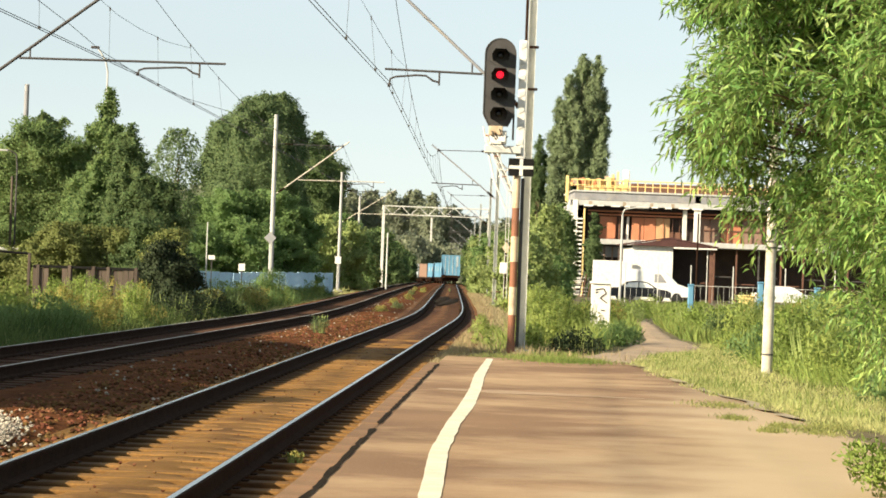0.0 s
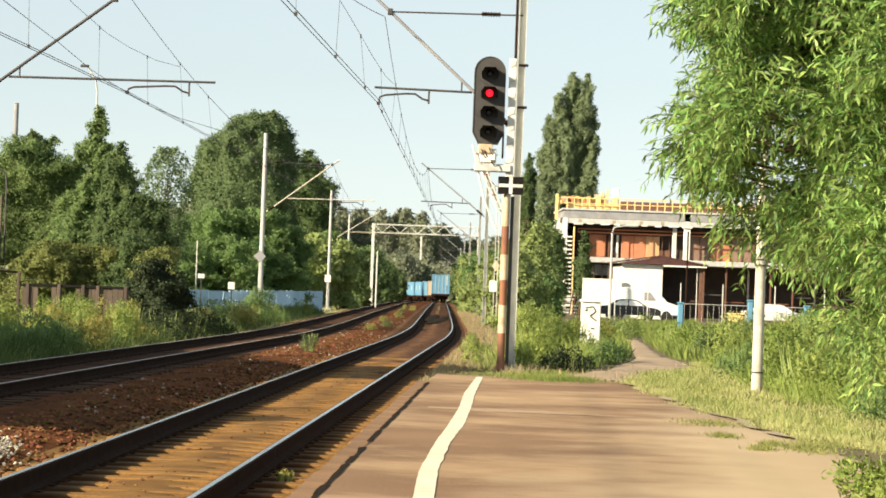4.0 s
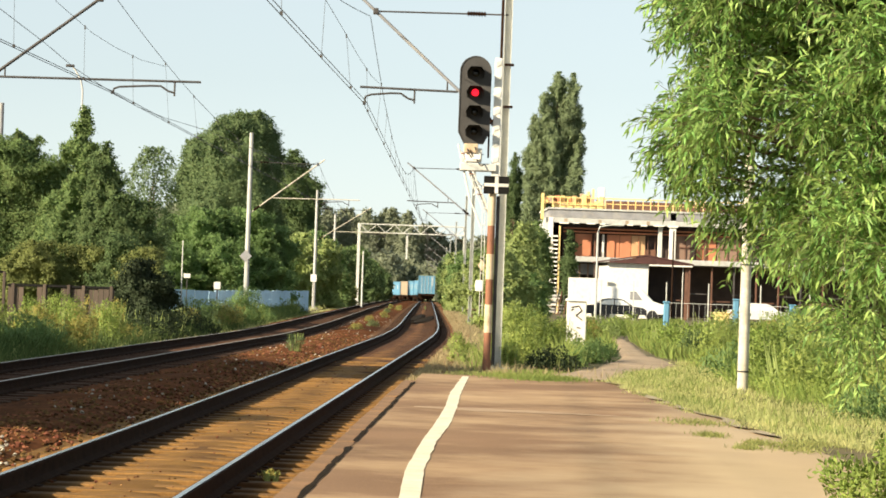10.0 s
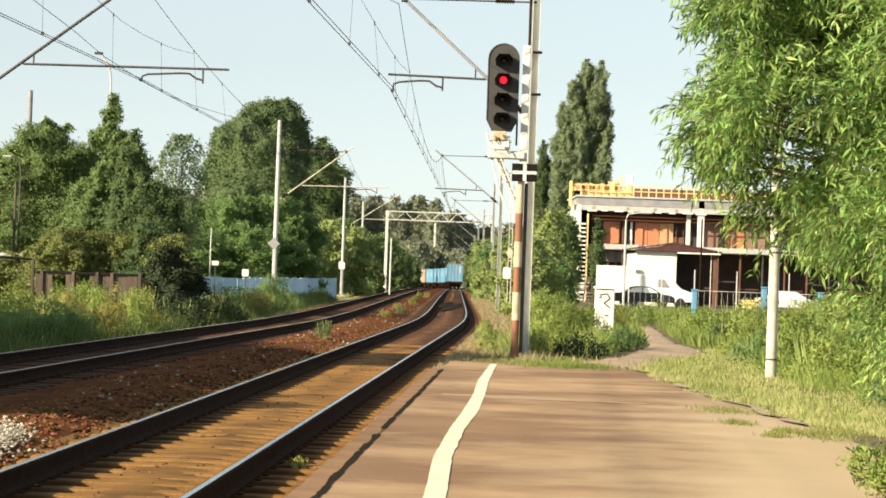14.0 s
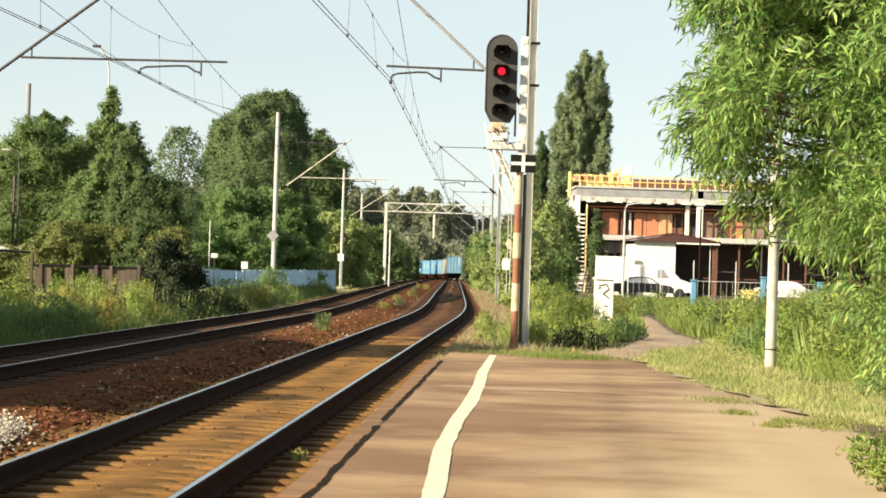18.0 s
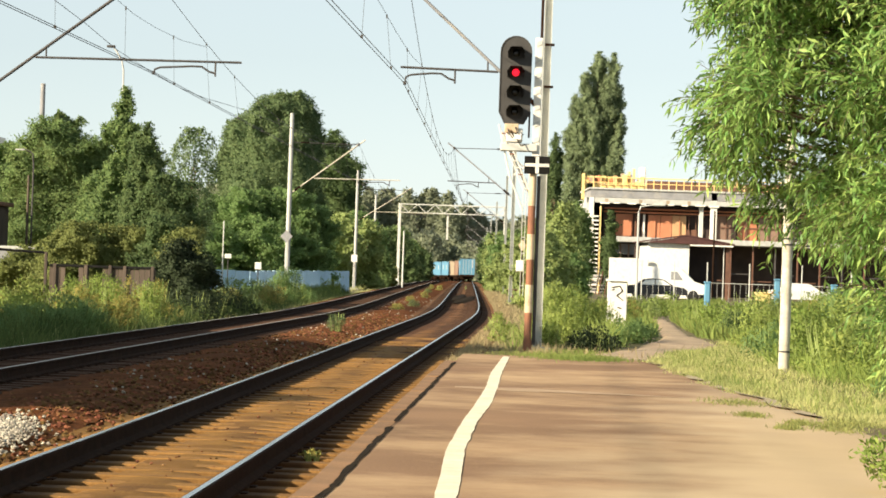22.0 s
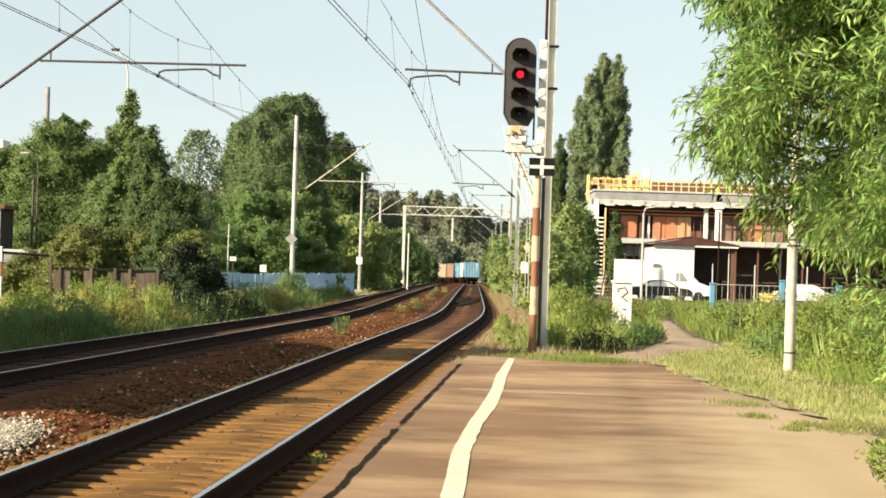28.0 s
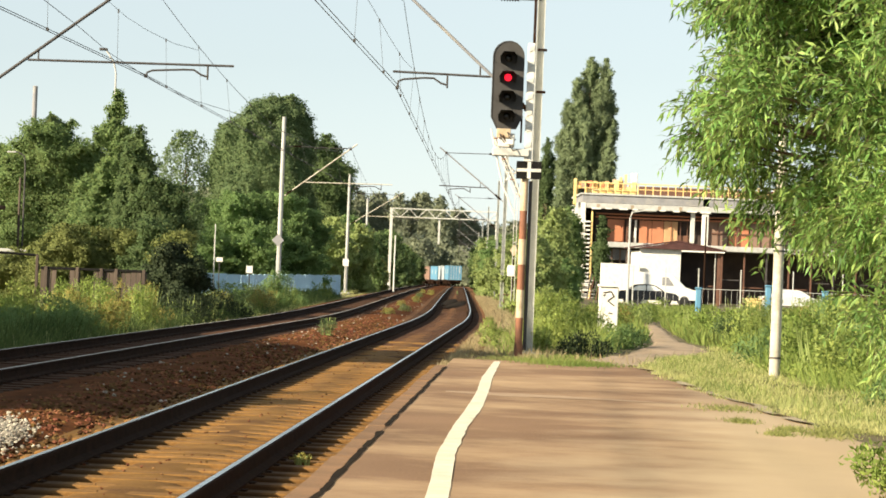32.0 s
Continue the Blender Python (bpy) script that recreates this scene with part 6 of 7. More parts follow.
def cabinet():
    x, y = 4.56, 67.0
    t = thing("signal_cabinet", pose(x, y, ground_z(x, y) - 0.05), "white painted line-side cabinet with scrawled marks", "cabinet")
    put("body", Shape().box((-0.24, -0.2, 0.0), (0.24, 0.2, 1.36), 0.02), M_WHITE, t)
    put("cap", Shape().prism([(-0.275, 1.36), (0.275, 1.36), (0.275, 1.41), (0, 1.48), (-0.275, 1.41)], "y", -0.25, 0.25), M_WHITE, t)
    for a, b in (((-0.15, 1.02), (0.05, 1.06)), ((0.05, 1.06), (0.12, 0.94)), ((0.12, 0.94), (-0.03, 0.82)), ((-0.03, 0.82), (0.14, 0.70)), ((-0.15, 0.95), (-0.09, 0.98)), ((0.0, 0.52), (0.1, 0.5))):
        put("scrawl", Shape().tube((a[0], -0.204, a[1] + 0.18), (b[0], -0.204, b[1] + 0.18), 0.014, n=6), M_RAILSIDE, t)


cabinet()


def works_building():
    """Open-fronted two-storey works building with a yellow railing on its roof."""
    y = 225.0
    x0, x1 = 12.75, 46.0
    g = fall(y) - 0.35
    t = thing("works_building", pose(0, y, 0), "two-storey works building with orange cladding and yellow roof railing", "building")
    put("roof_slab", Shape().box((x0, 0, 7.75), (x1, 14, 8.42), 0.03), M_GREYBAND, t, label="grey roof slab")
    put("roof_edge", Shape().box((x0 - 0.15, -0.12, 8.42), (x1, 14, 8.58), 0.02), M_CONCRETE, t, label="pale roof edge")
    put("beam", Shape().box((x0, -0.05, 7.31), (x1, 0.45, 7.74), 0.02), M_CONCRETE, t, label="pale stained beam below the roof")
    put("gable_wall", Shape().box((x0 - 0.28, 0.1, g), (x0 + 0.02, 14, 7.75), 0.02), M_CONCRETE, t)
    put("floor_slab", Shape().box((x0 + 1.3, -0.1, 4.05), (x1, 12, 4.50), 0.03), M_CONCRETE, t, label="pale floor slab edge")
    # back and rear walls coloured dark for the shade of the open storeys
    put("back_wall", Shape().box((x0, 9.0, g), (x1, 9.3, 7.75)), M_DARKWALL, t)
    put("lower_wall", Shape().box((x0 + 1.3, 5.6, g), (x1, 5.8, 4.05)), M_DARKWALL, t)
    for k in range(10):
        x = 22.9 + 1.9 * k
        put("bay_post", Shape().box((x, 0.5, g), (x + 0.14, 0.64, 4.05), 0.01), M_ROOF if k % 3 else M_DARKSTEEL, t)
        put("bay_rail", Shape().box((x + 0.16, 2.2, 1.0 + 0.6 * (k % 2)), (x + 1.9, 2.26, 1.1 + 0.6 * (k % 2)), 0.01), M_DARKSTEEL if k % 2 else M_ROOF, t)
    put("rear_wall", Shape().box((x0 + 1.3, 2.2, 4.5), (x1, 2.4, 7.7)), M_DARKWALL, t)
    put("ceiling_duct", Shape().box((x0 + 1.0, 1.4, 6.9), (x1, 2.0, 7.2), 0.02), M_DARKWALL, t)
    # orange panels of the upper storey
    for i, (a, b, m) in enumerate(((15.1, 16.55, M_RUST), (17.42, 17.6, M_WHITE), (17.85, 18.9, M_RUST), (18.93, 19.9, M_RUST), (19.93, 21.1, M_APRICOT), (23.6, 25.4, M_CORANGE), (25.5, 27.2, M_RUST), (27.3, 29.0, M_CORANGE), (29.3, 31.5, M_DARKWALL))):
        put("wall_panel", Shape().box((a, 1.7, 4.5), (b, 1.85, 6.55), 0.02), m, t)
    for z in (6.62, 6.9):
        put("pipe", Shape().tube((x0 + 1.3, 1.3, z), (x1, 1.3, z), 0.07), M_RUST, t, smooth=True)
    for x in (16.8, 26.2, 29.15):
        put("stanchion", Shape().box((x - 0.09, 1.55, 4.5), (x + 0.09, 1.68, 7.3), 0.01), M_ROOF, t)
    for z in (6.45,):
        put("dark_rail", Shape().box((x0 + 1.4, 1.48, z), (22.8, 1.56, z + 0.09), 0.01), M_DARKWALL, t)
    rq = random.Random(17)
    for x in (16.35, 18.4, 20.5, 21.3, 21.9, 24.5, 26.3, 28.1):
        put("mullion", Shape().box((x, 1.57, 4.5), (x + 0.06, 1.64, 6.55), 0.008), M_ROOF if x > 21 else M_RUST, t)
    put("half_panel", Shape().box((21.1, 1.72, 4.5), (22.1, 1.84, 5.3), 0.02), M_ROOF, t)
    for x in (14.0, 16.9, 19.2, 21.0):
        put("rust_streak", Shape().box((x, -0.052, 7.33), (x + 0.28, -0.0505, 7.66), 0.0), M_CBEIGE, t)
    for k in range(9):
        x = 13.6 + 1.15 * k
        put("beam_bracket", Shape().box((x, -0.14, 7.16 + rq.uniform(0, 0.10)), (x + rq.uniform(0.4, 0.9), -0.06, 7.36), 0.01), M_WHITE, t)
    put("glazing_bar", Shape().box((24.0, 1.6, 5.5), (31.0, 1.68, 5.62), 0.01), M_ROOF, t)
    put("column", Shape().box((23.0, 0.0, 4.5), (23.55, 0.4, 8.42), 0.03), M_WHITE, t, label="white column")
    put("column", Shape().box((22.08, 0.6, 4.5), (22.45, 0.9, 7.3), 0.03), M_GALV, t, label="grey column")
    put("column", Shape().box((x0 - 0.05, -0.1, g), (x0 + 0.35, 0.3, 7.75), 0.03), M_WHITE, t)
    for x in (14.5, 15.5, 16.2, 17.0):
        put("window_bar", Shape().box((x, 1.48, 1.9), (x + 0.12, 1.56, 3.9), 0.01), M_CORANGE, t)
    put("window_pale", Shape().box((14.6, 1.52, 3.0), (17.2, 1.585, 3.9), 0.01), M_GREYBAND, t)
    # stair tower with white treads
    st = put("stair_post", Shape().box((x0 + 0.80, -0.9, g), (x0 + 0.94, -0.7, 7.0), 0.02), M_YELLOW, t, label="yellow stair post")
    for i in range(17):
        z = 0.3 + 0.36 * i
        put("tread", Shape().box((x0 + 0.08, -1.0, z), (x0 + 0.74, -0.3, z + 0.13), 0.01), M_WHITE, t)
    # railing
    rail = put("railing", Shape().box((x0 - 0.5, -0.05, 9.42), (x1, 0.02, 9.52), 0.01), M_YELLOW, t, label="yellow roof railing")
    put("mid_rail", Shape().box((x0 - 0.5, -0.05, 8.98), (x1, 0.01, 9.05), 0.01), M_YELLOW, rail)
    for i in range(52):
        x = x0 - 0.45 + 0.64 * i
        put("railing_post", Shape().box((x, -0.06, 8.4), (x + 0.08, 0.04, 9.5), 0.01), M_YELLOW, rail)
    put("roof_screen", Shape().box((18, 6, 8.58), (x1, 6.2, 9.5), 0.02), M_ROOF, t)
    # yellow plant on the roof
    rng = random.Random(3)
    pl = put("roof_plant", Shape().box((13.1, 0.8, 8.58), (17.6, 3.0, 8.95), 0.05), M_YELLOW, t, label="yellow machinery on the roof")
    for i in range(30):
        x, z = 12.2 + 0.165 * i + rng.uniform(-.1, .1), 8.95
        put("plant_unit", Shape().box((x, 1.0 + rng.uniform(0, 1), z), (x + rng.uniform(.15, .4), 2.4, z + rng.uniform(0.15, 0.75) + (0.75 * rng.random() if 14.3 < x < 16.6 else 0)), 0.03), rng.choice([M_YELLOW, M_YELLOW, M_APRICOT, M_RUST, M_CBEIGE]), pl)
    put("roof_vent", Shape().box((16.95, 1.5, 8.58), (17.5, 2.4, 10.45), 0.04), M_WHITE, t, label="white roof vent")
    put("mast_left", Shape().box((x0 - 0.75, -0.2, 7.5), (x0 - 0.5, 0.1, 9.75), 0.02), M_YELLOW, t)


works_building()


def garage():
    y = 200.0
    g = fall(y) - 0.3
    t = thing("garage", pose(0, y, 0), "white gabled garage with a brown roof and one dark open bay", "garage")
    put("wall", Shape().box((15.85, 0, g), (18.95, 0.25, 3.76), 0.02), M_WHITE, t, label="plain white front wall")
    put("side_wall", Shape().box((15.85, 0.25, g), (16.1, 9, 3.62)), M_WHITE, t)
    # inner walls coloured dark for the shade in the bay
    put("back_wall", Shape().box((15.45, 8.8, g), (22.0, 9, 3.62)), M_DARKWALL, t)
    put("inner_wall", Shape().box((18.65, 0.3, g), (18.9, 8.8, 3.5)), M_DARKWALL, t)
    put("roof", Shape().prism([(15.35, 3.80), (15.35, 3.90), (18.7, 4.47), (22.3, 3.86), (22.3, 3.76), (18.7, 4.36)], "y", -0.5, 9.3), M_ROOFDARK, t, label="low brown gable roof")
    put("gable", Shape().prism([(15.5, 3.78), (18.7, 4.35), (22.15, 3.74)], "y", -0.46, -0.3), M_ROOFDARK, t, label="dark brown boarded gable")
    put("eave_strip", Shape().box((18.95, -0.48, 3.62), (22.2, -0.3, 3.735), 0.01), M_WHITE, t)
    put("post", Shape().box((21.72, 0, g), (21.98, 0.2, 3.62), 0.02), M_ROOF, t)
    put("drain_pipe", Shape().tube((21.55, 0.05, g), (21.55, 0.05, 3.6), 0.035), M_GALV, t)
    put("low_wall", Shape().box((12.9, -0.5, g), (15.85, -0.3, 2.55), 0.02), M_WHITE, t, label="white lean-to wall")


garage()


def wheel(parent, x, y, z, r, side):
    w = put("wheel", Shape().tube((0, -0.1, 0), (0, 0.1, 0), r, r, 20), M_TYRE, parent, pose(x, y, z), smooth=True)
    put("rim", Shape().tube((0, -0.11 * side, 0), (0, 0.02 * side, 0), r * 0.62, r * 0.62, 16), M_GALV, w, smooth=True)


def sedan(x, y, rz, m, label):
    """A saloon car, along local x, 4.4 m long."""
    t = thing("car", pose(x, y, ground_z(x, y), 0, 0, rz), label, "car", "parked cars")
    side = [(-2.2, 0.32), (-2.22, 0.72), (-2.05, 0.92), (-1.35, 0.98), (1.05, 0.95), (1.9, 0.84), (2.18, 0.66), (2.2, 0.32)]
    put("body", Shape().prism(side, "y", -0.86, 0.86), m, t)
    cab = [(-1.5, 0.97), (-0.95, 1.38), (-0.5, 1.45), (0.25, 1.43), (0.55, 1.36), (1.2, 0.95)]
    put("cabin", Shape().prism(cab, "y", -0.72, 0.72), m, t)
    for s in (-1, 1):
        for o in ([(-1.22, 1.0), (-0.85, 1.32), (-0.18, 1.38), (-0.18, 1.0)], [(-0.1, 1.0), (-0.1, 1.38), (0.45, 1.32), (0.95, 1.0)]):
            put("window", Shape().prism(o, "y", s * 0.715, s * 0.735), M_GLASS, t)
        for wx in (-1.35, 1.35):
            wheel(t, wx, s * 0.78, 0.31, 0.31, s)
    for s in (-0.6, 0.6):
        put("headlight", Shape().box((2.12, s - 0.16, 0.6), (2.2, s + 0.16, 0.74), 0.02), M_GLASS, t)
        put("tail_light", Shape().box((-2.24, s - 0.16, 0.66), (-2.16, s + 0.16, 0.84), 0.02), M_RED, t)
    return t


sedan(15.7, 190, 0, M_CARBLACK, "dark saloon car parked side-on by the fence")
sedan(25.5, 186, 8, M_CARWHITE, "white car parked behind the weeds")


def van():
    x, y = 16.9, 193.5
    t = thing("van", pose(x, y, ground_z(x, y)), "white delivery van parked beside the garage", "van")
    put("body", Shape().prism([(-2.6, 0.35), (-2.6, 2.3), (0.2, 2.35), (0.75, 2.25), (1.7, 1.35), (2.5, 1.1), (2.6, 0.4)], "y", -0.95, 0.95), M_CARWHITE, t)
    for s in (-1, 1):
        put("window", Shape().prism([(0.05, 1.4), (0.05, 2.0), (0.5, 2.0), (0.95, 1.4)], "y", s * 0.94, s * 0.965), M_GREYBAND, t)
        for wx in (-1.7, 1.7):
            wheel(t, wx, s * 0.86, 0.34, 0.34, s)
    put("windscreen", Shape().prism([(0.85, 2.18), (0.89, 2.22), (1.72, 1.4), (1.68, 1.36)], "y", -0.8, 0.8), M_GLASS, t)


van()


def yard_fence():
    y = 182.0
    t = thing("yard_fence", pose(0, y, 0), "galvanised mesh fence with thin posts in front of the yard", "fence")
    g = fall(y) - 0.3
    for x in (14.02, 16.26, 18.51, 21.41, 25.0, 28.4):
        put("post", Shape().box((x - 0.035, -0.035, g), (x + 0.035, 0.035, 2.35), 0.01), M_GALV, t)
    put("rail", Shape().box((18.5, -0.02, 0.93), (40, 0.02, 0.965), 0.008), M_GALV, t)
    put("rail", Shape().box((13.6, -0.015, 0.80), (18.5, 0.015, 0.82), 0.005), M_GALV, t)
    for i in range(44):
        x = 13.6 + 0.40 * i
        put("bar", Shape().box((x, -0.01, g), (x + 0.013, 0.01, 0.9)), M_GALV, t)


yard_fence()


def street_lamp(x, y, h, arm, m, label, k=1.0):
    t = thing("street_lamp", pose(x, y, ground_z(x, y)), label, "street lamp", "street lamps")
    put("pole", Shape().path([(0, 0, -0.2), (0, 0, h - 0.5), (0.1 * arm, 0, h - 0.1), (0.5 * arm, 0, h), (1.0 * arm, 0, h + 0.08)], [0.1 * k, 0.07 * k, 0.06 * k, 0.05 * k, 0.045 * k], 8), m, t, smooth=True)
    put("lantern", Shape().box((min(arm * 0.9, arm * 1.5) - 0.1 * k, -0.12 * k, h), (max(arm * 0.9, arm * 1.5) + 0.1 * k, 0.12 * k, h + 0.14 * k), 0.04 * k), M_CONCRETE, t)


street_lamp(13.9, 185, 6.5, 1.15, M_CONCRETE, "pale street lamp with a short arm in the yard")


def relay_box():
    x, y = 3.6, 119.0
    t = thing("relay_box", pose(x, y, ground_z(x, y)), "rusty brown relay box beside the near track", "cabinet")
    put("body", Shape().box((-0.38, -0.25, 0.0), (0.38, 0.25, 0.98), 0.03), M_ROOF, t)
    put("lid", Shape().box((-0.41, -0.28, 0.98), (0.41, 0.28, 1.05), 0.02), M_ROOF, t)


relay_box()


def yellow_skip():
    x, y = 14.9, 118.0
    for i, (x, y, w, d, h, m, nm, lab, cat) in enumerate(((14.5, 118, 0.66, 0.6, 1.0, M_YELLOW, "grit_bin", "yellow grit bin standing in the weeds", "bin"), (15.64, 122, 0.26, 0.26, 1.62, M_CBLUE, "bollard", "blue painted bollard standing in weeds", "bollard"), (12.43, 122, 0.26, 0.26, 1.38, M_CBLUE, "bollard", "blue painted bollard standing in weeds", "bollard"), (18.25, 122, 0.26, 0.26, 1.45, M_CBLUE, "bollard", "blue painted bollard standing in weeds", "bollard"))):
        t = thing(nm, pose(x, y, ground_z(x, y)), lab, cat)
        put("body", Shape().box((-w / 2, -d / 2, -0.1), (w / 2, d / 2, h), 0.04), m, t)
        put("lid", Shape().box((-w / 2 - 0.03, -d / 2 - 0.03, h), (w / 2 + 0.03, d / 2 + 0.03, h + 0.08), 0.03), m, t)


yellow_skip()


def scrap_pile():
    """Pale beams and planks stacked and leant beside the stair tower."""
    x, y = 13.0, 219.5
    t = thing("timber_pile", pose(x, y, fall(y) - 0.3), "untidy pile of pale planks and beams below the stairs", "pile")
    rng = random.Random(77)
    for k in range(16):
        z = 0.14 * k
        a = rng.uniform(-1.1, -0.4)
        put("plank", Shape().box((a, rng.uniform(-0.3, 0), z), (a + rng.uniform(0.9, 1.7) * (1 - 0.02 * k), 0.6, z + 0.09), 0.01), (M_CREAM, M_WHITE, M_GREYBAND, M_CONCRETE)[k % 4], t)
    for k in range(4):
        put("leaning_beam", Shape().tube((0.1 + 0.25 * k, -0.5, 0), (0.45 + 0.22 * k, -0.32, 2.2 - 0.3 * k), 0.05), M_ROOF if k % 2 else M_DARKSTEEL, t)


scrap_pile()


# ---- what stands on the left ----
def old_fence():
    t = thing("board_fence", pose(0, 0, 0), "weathered brown board fence half hidden in weeds", "fence")
    rng = random.Random(2)
    y = 72.0
    x = -10.5
    g = -0.35
    while x < -7.75:
        h = 1.14 + rng.uniform(-0.03, 0.03)
        put("board", Shape().box((x, y + rng.uniform(-.02, .02), g), (x + 0.135, y + 0.025, h), 0.004), M_WOODFENCE, t)
        x += 0.145 if x > -9.3 else rng.choice([0.145, 0.5, 0.9])
    for x in (-10.4, -9.55, -8.9, -8.5, -7.75):
        put("post", Shape().box((x, y - 0.06, g - 0.2), (x + 0.09, y + 0.04, 1.2), 0.01), M_WOODFENCE, t)
    put("top_rail", Shape().box((-10.5, y - 0.03, 1.12), (-7.7, y + 0.05, 1.19), 0.008), M_BLACK, t)
    t = thing("garden_wall", pose(0, 0, 0), "low pale wall panels behind the bank", "wall")
    for i in range(4):
        put("panel", Shape().box((-16.2 + 1.0 * i, 86, -0.4), (-15.22 + 1.0 * i, 86.12, 1.55), 0.01), M_GREYBAND, t)
    put("cap", Shape().box((-16.3, 85.95, 1.55), (-12.2, 86.17, 1.66), 0.01), M_CONCRETE, t)


old_fence()


def gate_post():
    t = thing("gate_post", pose(-11.75, 70.5, -0.4), "white gate post with a red band and a dark top rail", "gate post")
    put("post", Shape().box((-0.07, -0.07, 0), (0.07, 0.07, 2.1), 0.012), M_WHITE, t)
    put("band", Shape().box((-0.075, -0.075, 1.3), (0.075, 0.075, 1.7), 0.01), M_RED, t)
    put("rail", Shape().tube((0, 0, 1.94), (1.35, 0.2, 1.88), 0.035), M_BLACK, t)
    put("far_post", Shape().box((1.3, 0.13, 0), (1.38, 0.21, 1.9), 0.012), M_WOODFENCE, t)


gate_post()


def blue_fence():
    t = thing("corrugated_fence", pose(0, 0, 0), "pale blue corrugated sheet fence along the line", "fence")
    rng = random.Random(6)
    pts = [(-9.4, 108), (-7.9, 112), (-7.4, 124), (-6.9, 137), (-6.6, 148), (-5.3, 160)]
    for (ax, ay), (bx, by) in zip(pts[:-1], pts[1:]):
        L = math.hypot(bx - ax, by - ay)
        n = max(1, int(L / 1.15))
        for i in range(n):
            f0, f1 = i / n, (i + 0.97) / n
            x0, y0, x1, y1 = ax + (bx - ax) * f0, ay + (by - ay) * f0, ax + (bx - ax) * f1, ay + (by - ay) * f1
            g = fall(y0) - 0.4
            h = 1.0 + fall(y0) + rng.uniform(-0.04, 0.04)
            s = Shape()
            k = 14
            nx, ny = -(by - ay) / L, (bx - ax) / L
            for j in range(k + 1):
                w = 0.025 * (1 if j % 2 else -1)
                px, py = x0 + (x1 - x0) * j / k + nx * w, y0 + (y1 - y0) * j / k + ny * w
                s.v += [(px, py, g), (px, py, h), (px + nx * 0.01, py + ny * 0.01, g), (px + nx * 0.01, py + ny * 0.01, h)]
            for j in range(k):
                a, b = 4 * j, 4 * j + 4
                s.f += [(a, b, b + 1, a + 1), (a + 2, a + 3, b + 3, b + 2), (a + 1, b + 1, b + 3, a + 3)]
                s.m += [0] * 3
            put("sheet", s, M_BLUE, t)


blue_fence()


def boards():
    for nm, x, y, z, w, h, m, lab in (("distance_board", -5.78, 184.7, 1.55, 0.42, 0.50, M_WHITE, "small white square board on the mast"), ("notice_board", -7.4, 110, 1.08, 0.27, 0.30, M_WHITE, "small white board above the blue fence"), ("lamp_board", -8.5, 108, 1.50, 0.27, 0.18, M_WHITE, "small white board beside a thin post")):
        g = ground_z(x, y)
        t = thing(nm, pose(x, y, g), lab, "sign")
        put("plate", Shape().box((-w / 2, -0.25, z - g), (w / 2, -0.22, z - g + h), 0.01), m, t)
        put("stake", Shape().box((-0.018, -0.22, -0.1), (0.018, -0.17, z - g + h * 0.8), 0.005), M_DARKSTEEL, t)
    t = thing("diamond_board", pose(-6.66, 116.7, ground_z(-6.66, 116.7)), "grey diamond-shaped sign on the mast", "sign")
    z = 2.55 - ground_z(-6.66, 116.7)
    put("plate", Shape().prism([(-0.27, z), (0, z - 0.27), (0.27, z), (0, z + 0.27)], "y", -0.24, -0.22), M_GREYBAND, t)
    put("stake", Shape().box((-0.03, -0.22, -0.1), (0.03, -0.18, z + 0.2), 0.005), M_GALV, t)


boards()


def warning_diamond():
    x, y = 3.49, 110.0
    g = ground_z(x, y)
    t = thing("diamond_board", pose(x, y, g), "faded beige diamond sign on a thin dark stake", "sign")
    z = 2.45 - g
    put("plate", Shape().prism([(-0.17, z), (0, z - 0.24), (0.17, z), (0, z + 0.24)], "y", -0.05, -0.03), M_CREAM, t)
    put("stake", Shape().box((-0.03, -0.03, -0.1), (0.03, 0.03, z + 0.2), 0.005), M_RAILSIDE, t)


warning_diamond()


def thin_pole(x, y, h, r, m, nm, lab, cat):
    t = thing(nm, pose(x, y, ground_z(x, y)), lab, cat)
    put("pole", pole_shape(h, r, r * 0.75), m, t, smooth=True)
    put("cap", Shape().tube((0, 0, h), (0, 0, h + 0.05), r * 0.9, r * 0.5, 10), m, t)
    return t


t = thing("light_pole", pose(-12.06, 100, ground_z(-12.06, 100)), "slim white light pole with a bent top above the trees", "pole")
put("pole", Shape().path([(0, 0, 0), (0, 0, 8.6), (-0.08, 0, 9.0), (-0.3, 0, 9.35), (-0.42, 0, 9.5)], [0.05, 0.036, 0.034, 0.032, 0.03], 8), M_CONCRETE, t, smooth=True)
put("lamp_head", Shape().box((-0.66, -0.06, 9.46), (-0.34, 0.06, 9.56), 0.02), M_DARKSTEEL, t)
thin_pole(19.1, 184, 6.2, 0.07, M_RAILSIDE, "light_pole", "thin dark pole in front of the garage", "pole")
thin_pole(-14.3, 92.3, 4.3, 0.05, M_WOODFENCE, "wooden_pole", "thin brown wooden pole among the trees", "pole")
street_lamp(-14.1, 92, 5.2, -0.4, M_DARKSTEEL, "thin grey lamp with a short arm among the trees", 0.4)
thin_pole(-2.6, 200, 4.6, 0.07, M_GALV, "light_pole", "thin grey pole beside the far track", "pole")
thin_pole(-8.65, 107, 3.2, 0.03, M_GALV, "light_pole", "thin post beside the blue fence", "pole")
thin_pole(-22.6, 150, 11.2, 0.18, M_GREYBAND, "chimney", "slim pale chimney above the trees", "chimney")
thin_pole(-6.0, 250, 8.4, 0.13, M_CONCRETE, "light_pole", "pale pole among the trees", "pole")


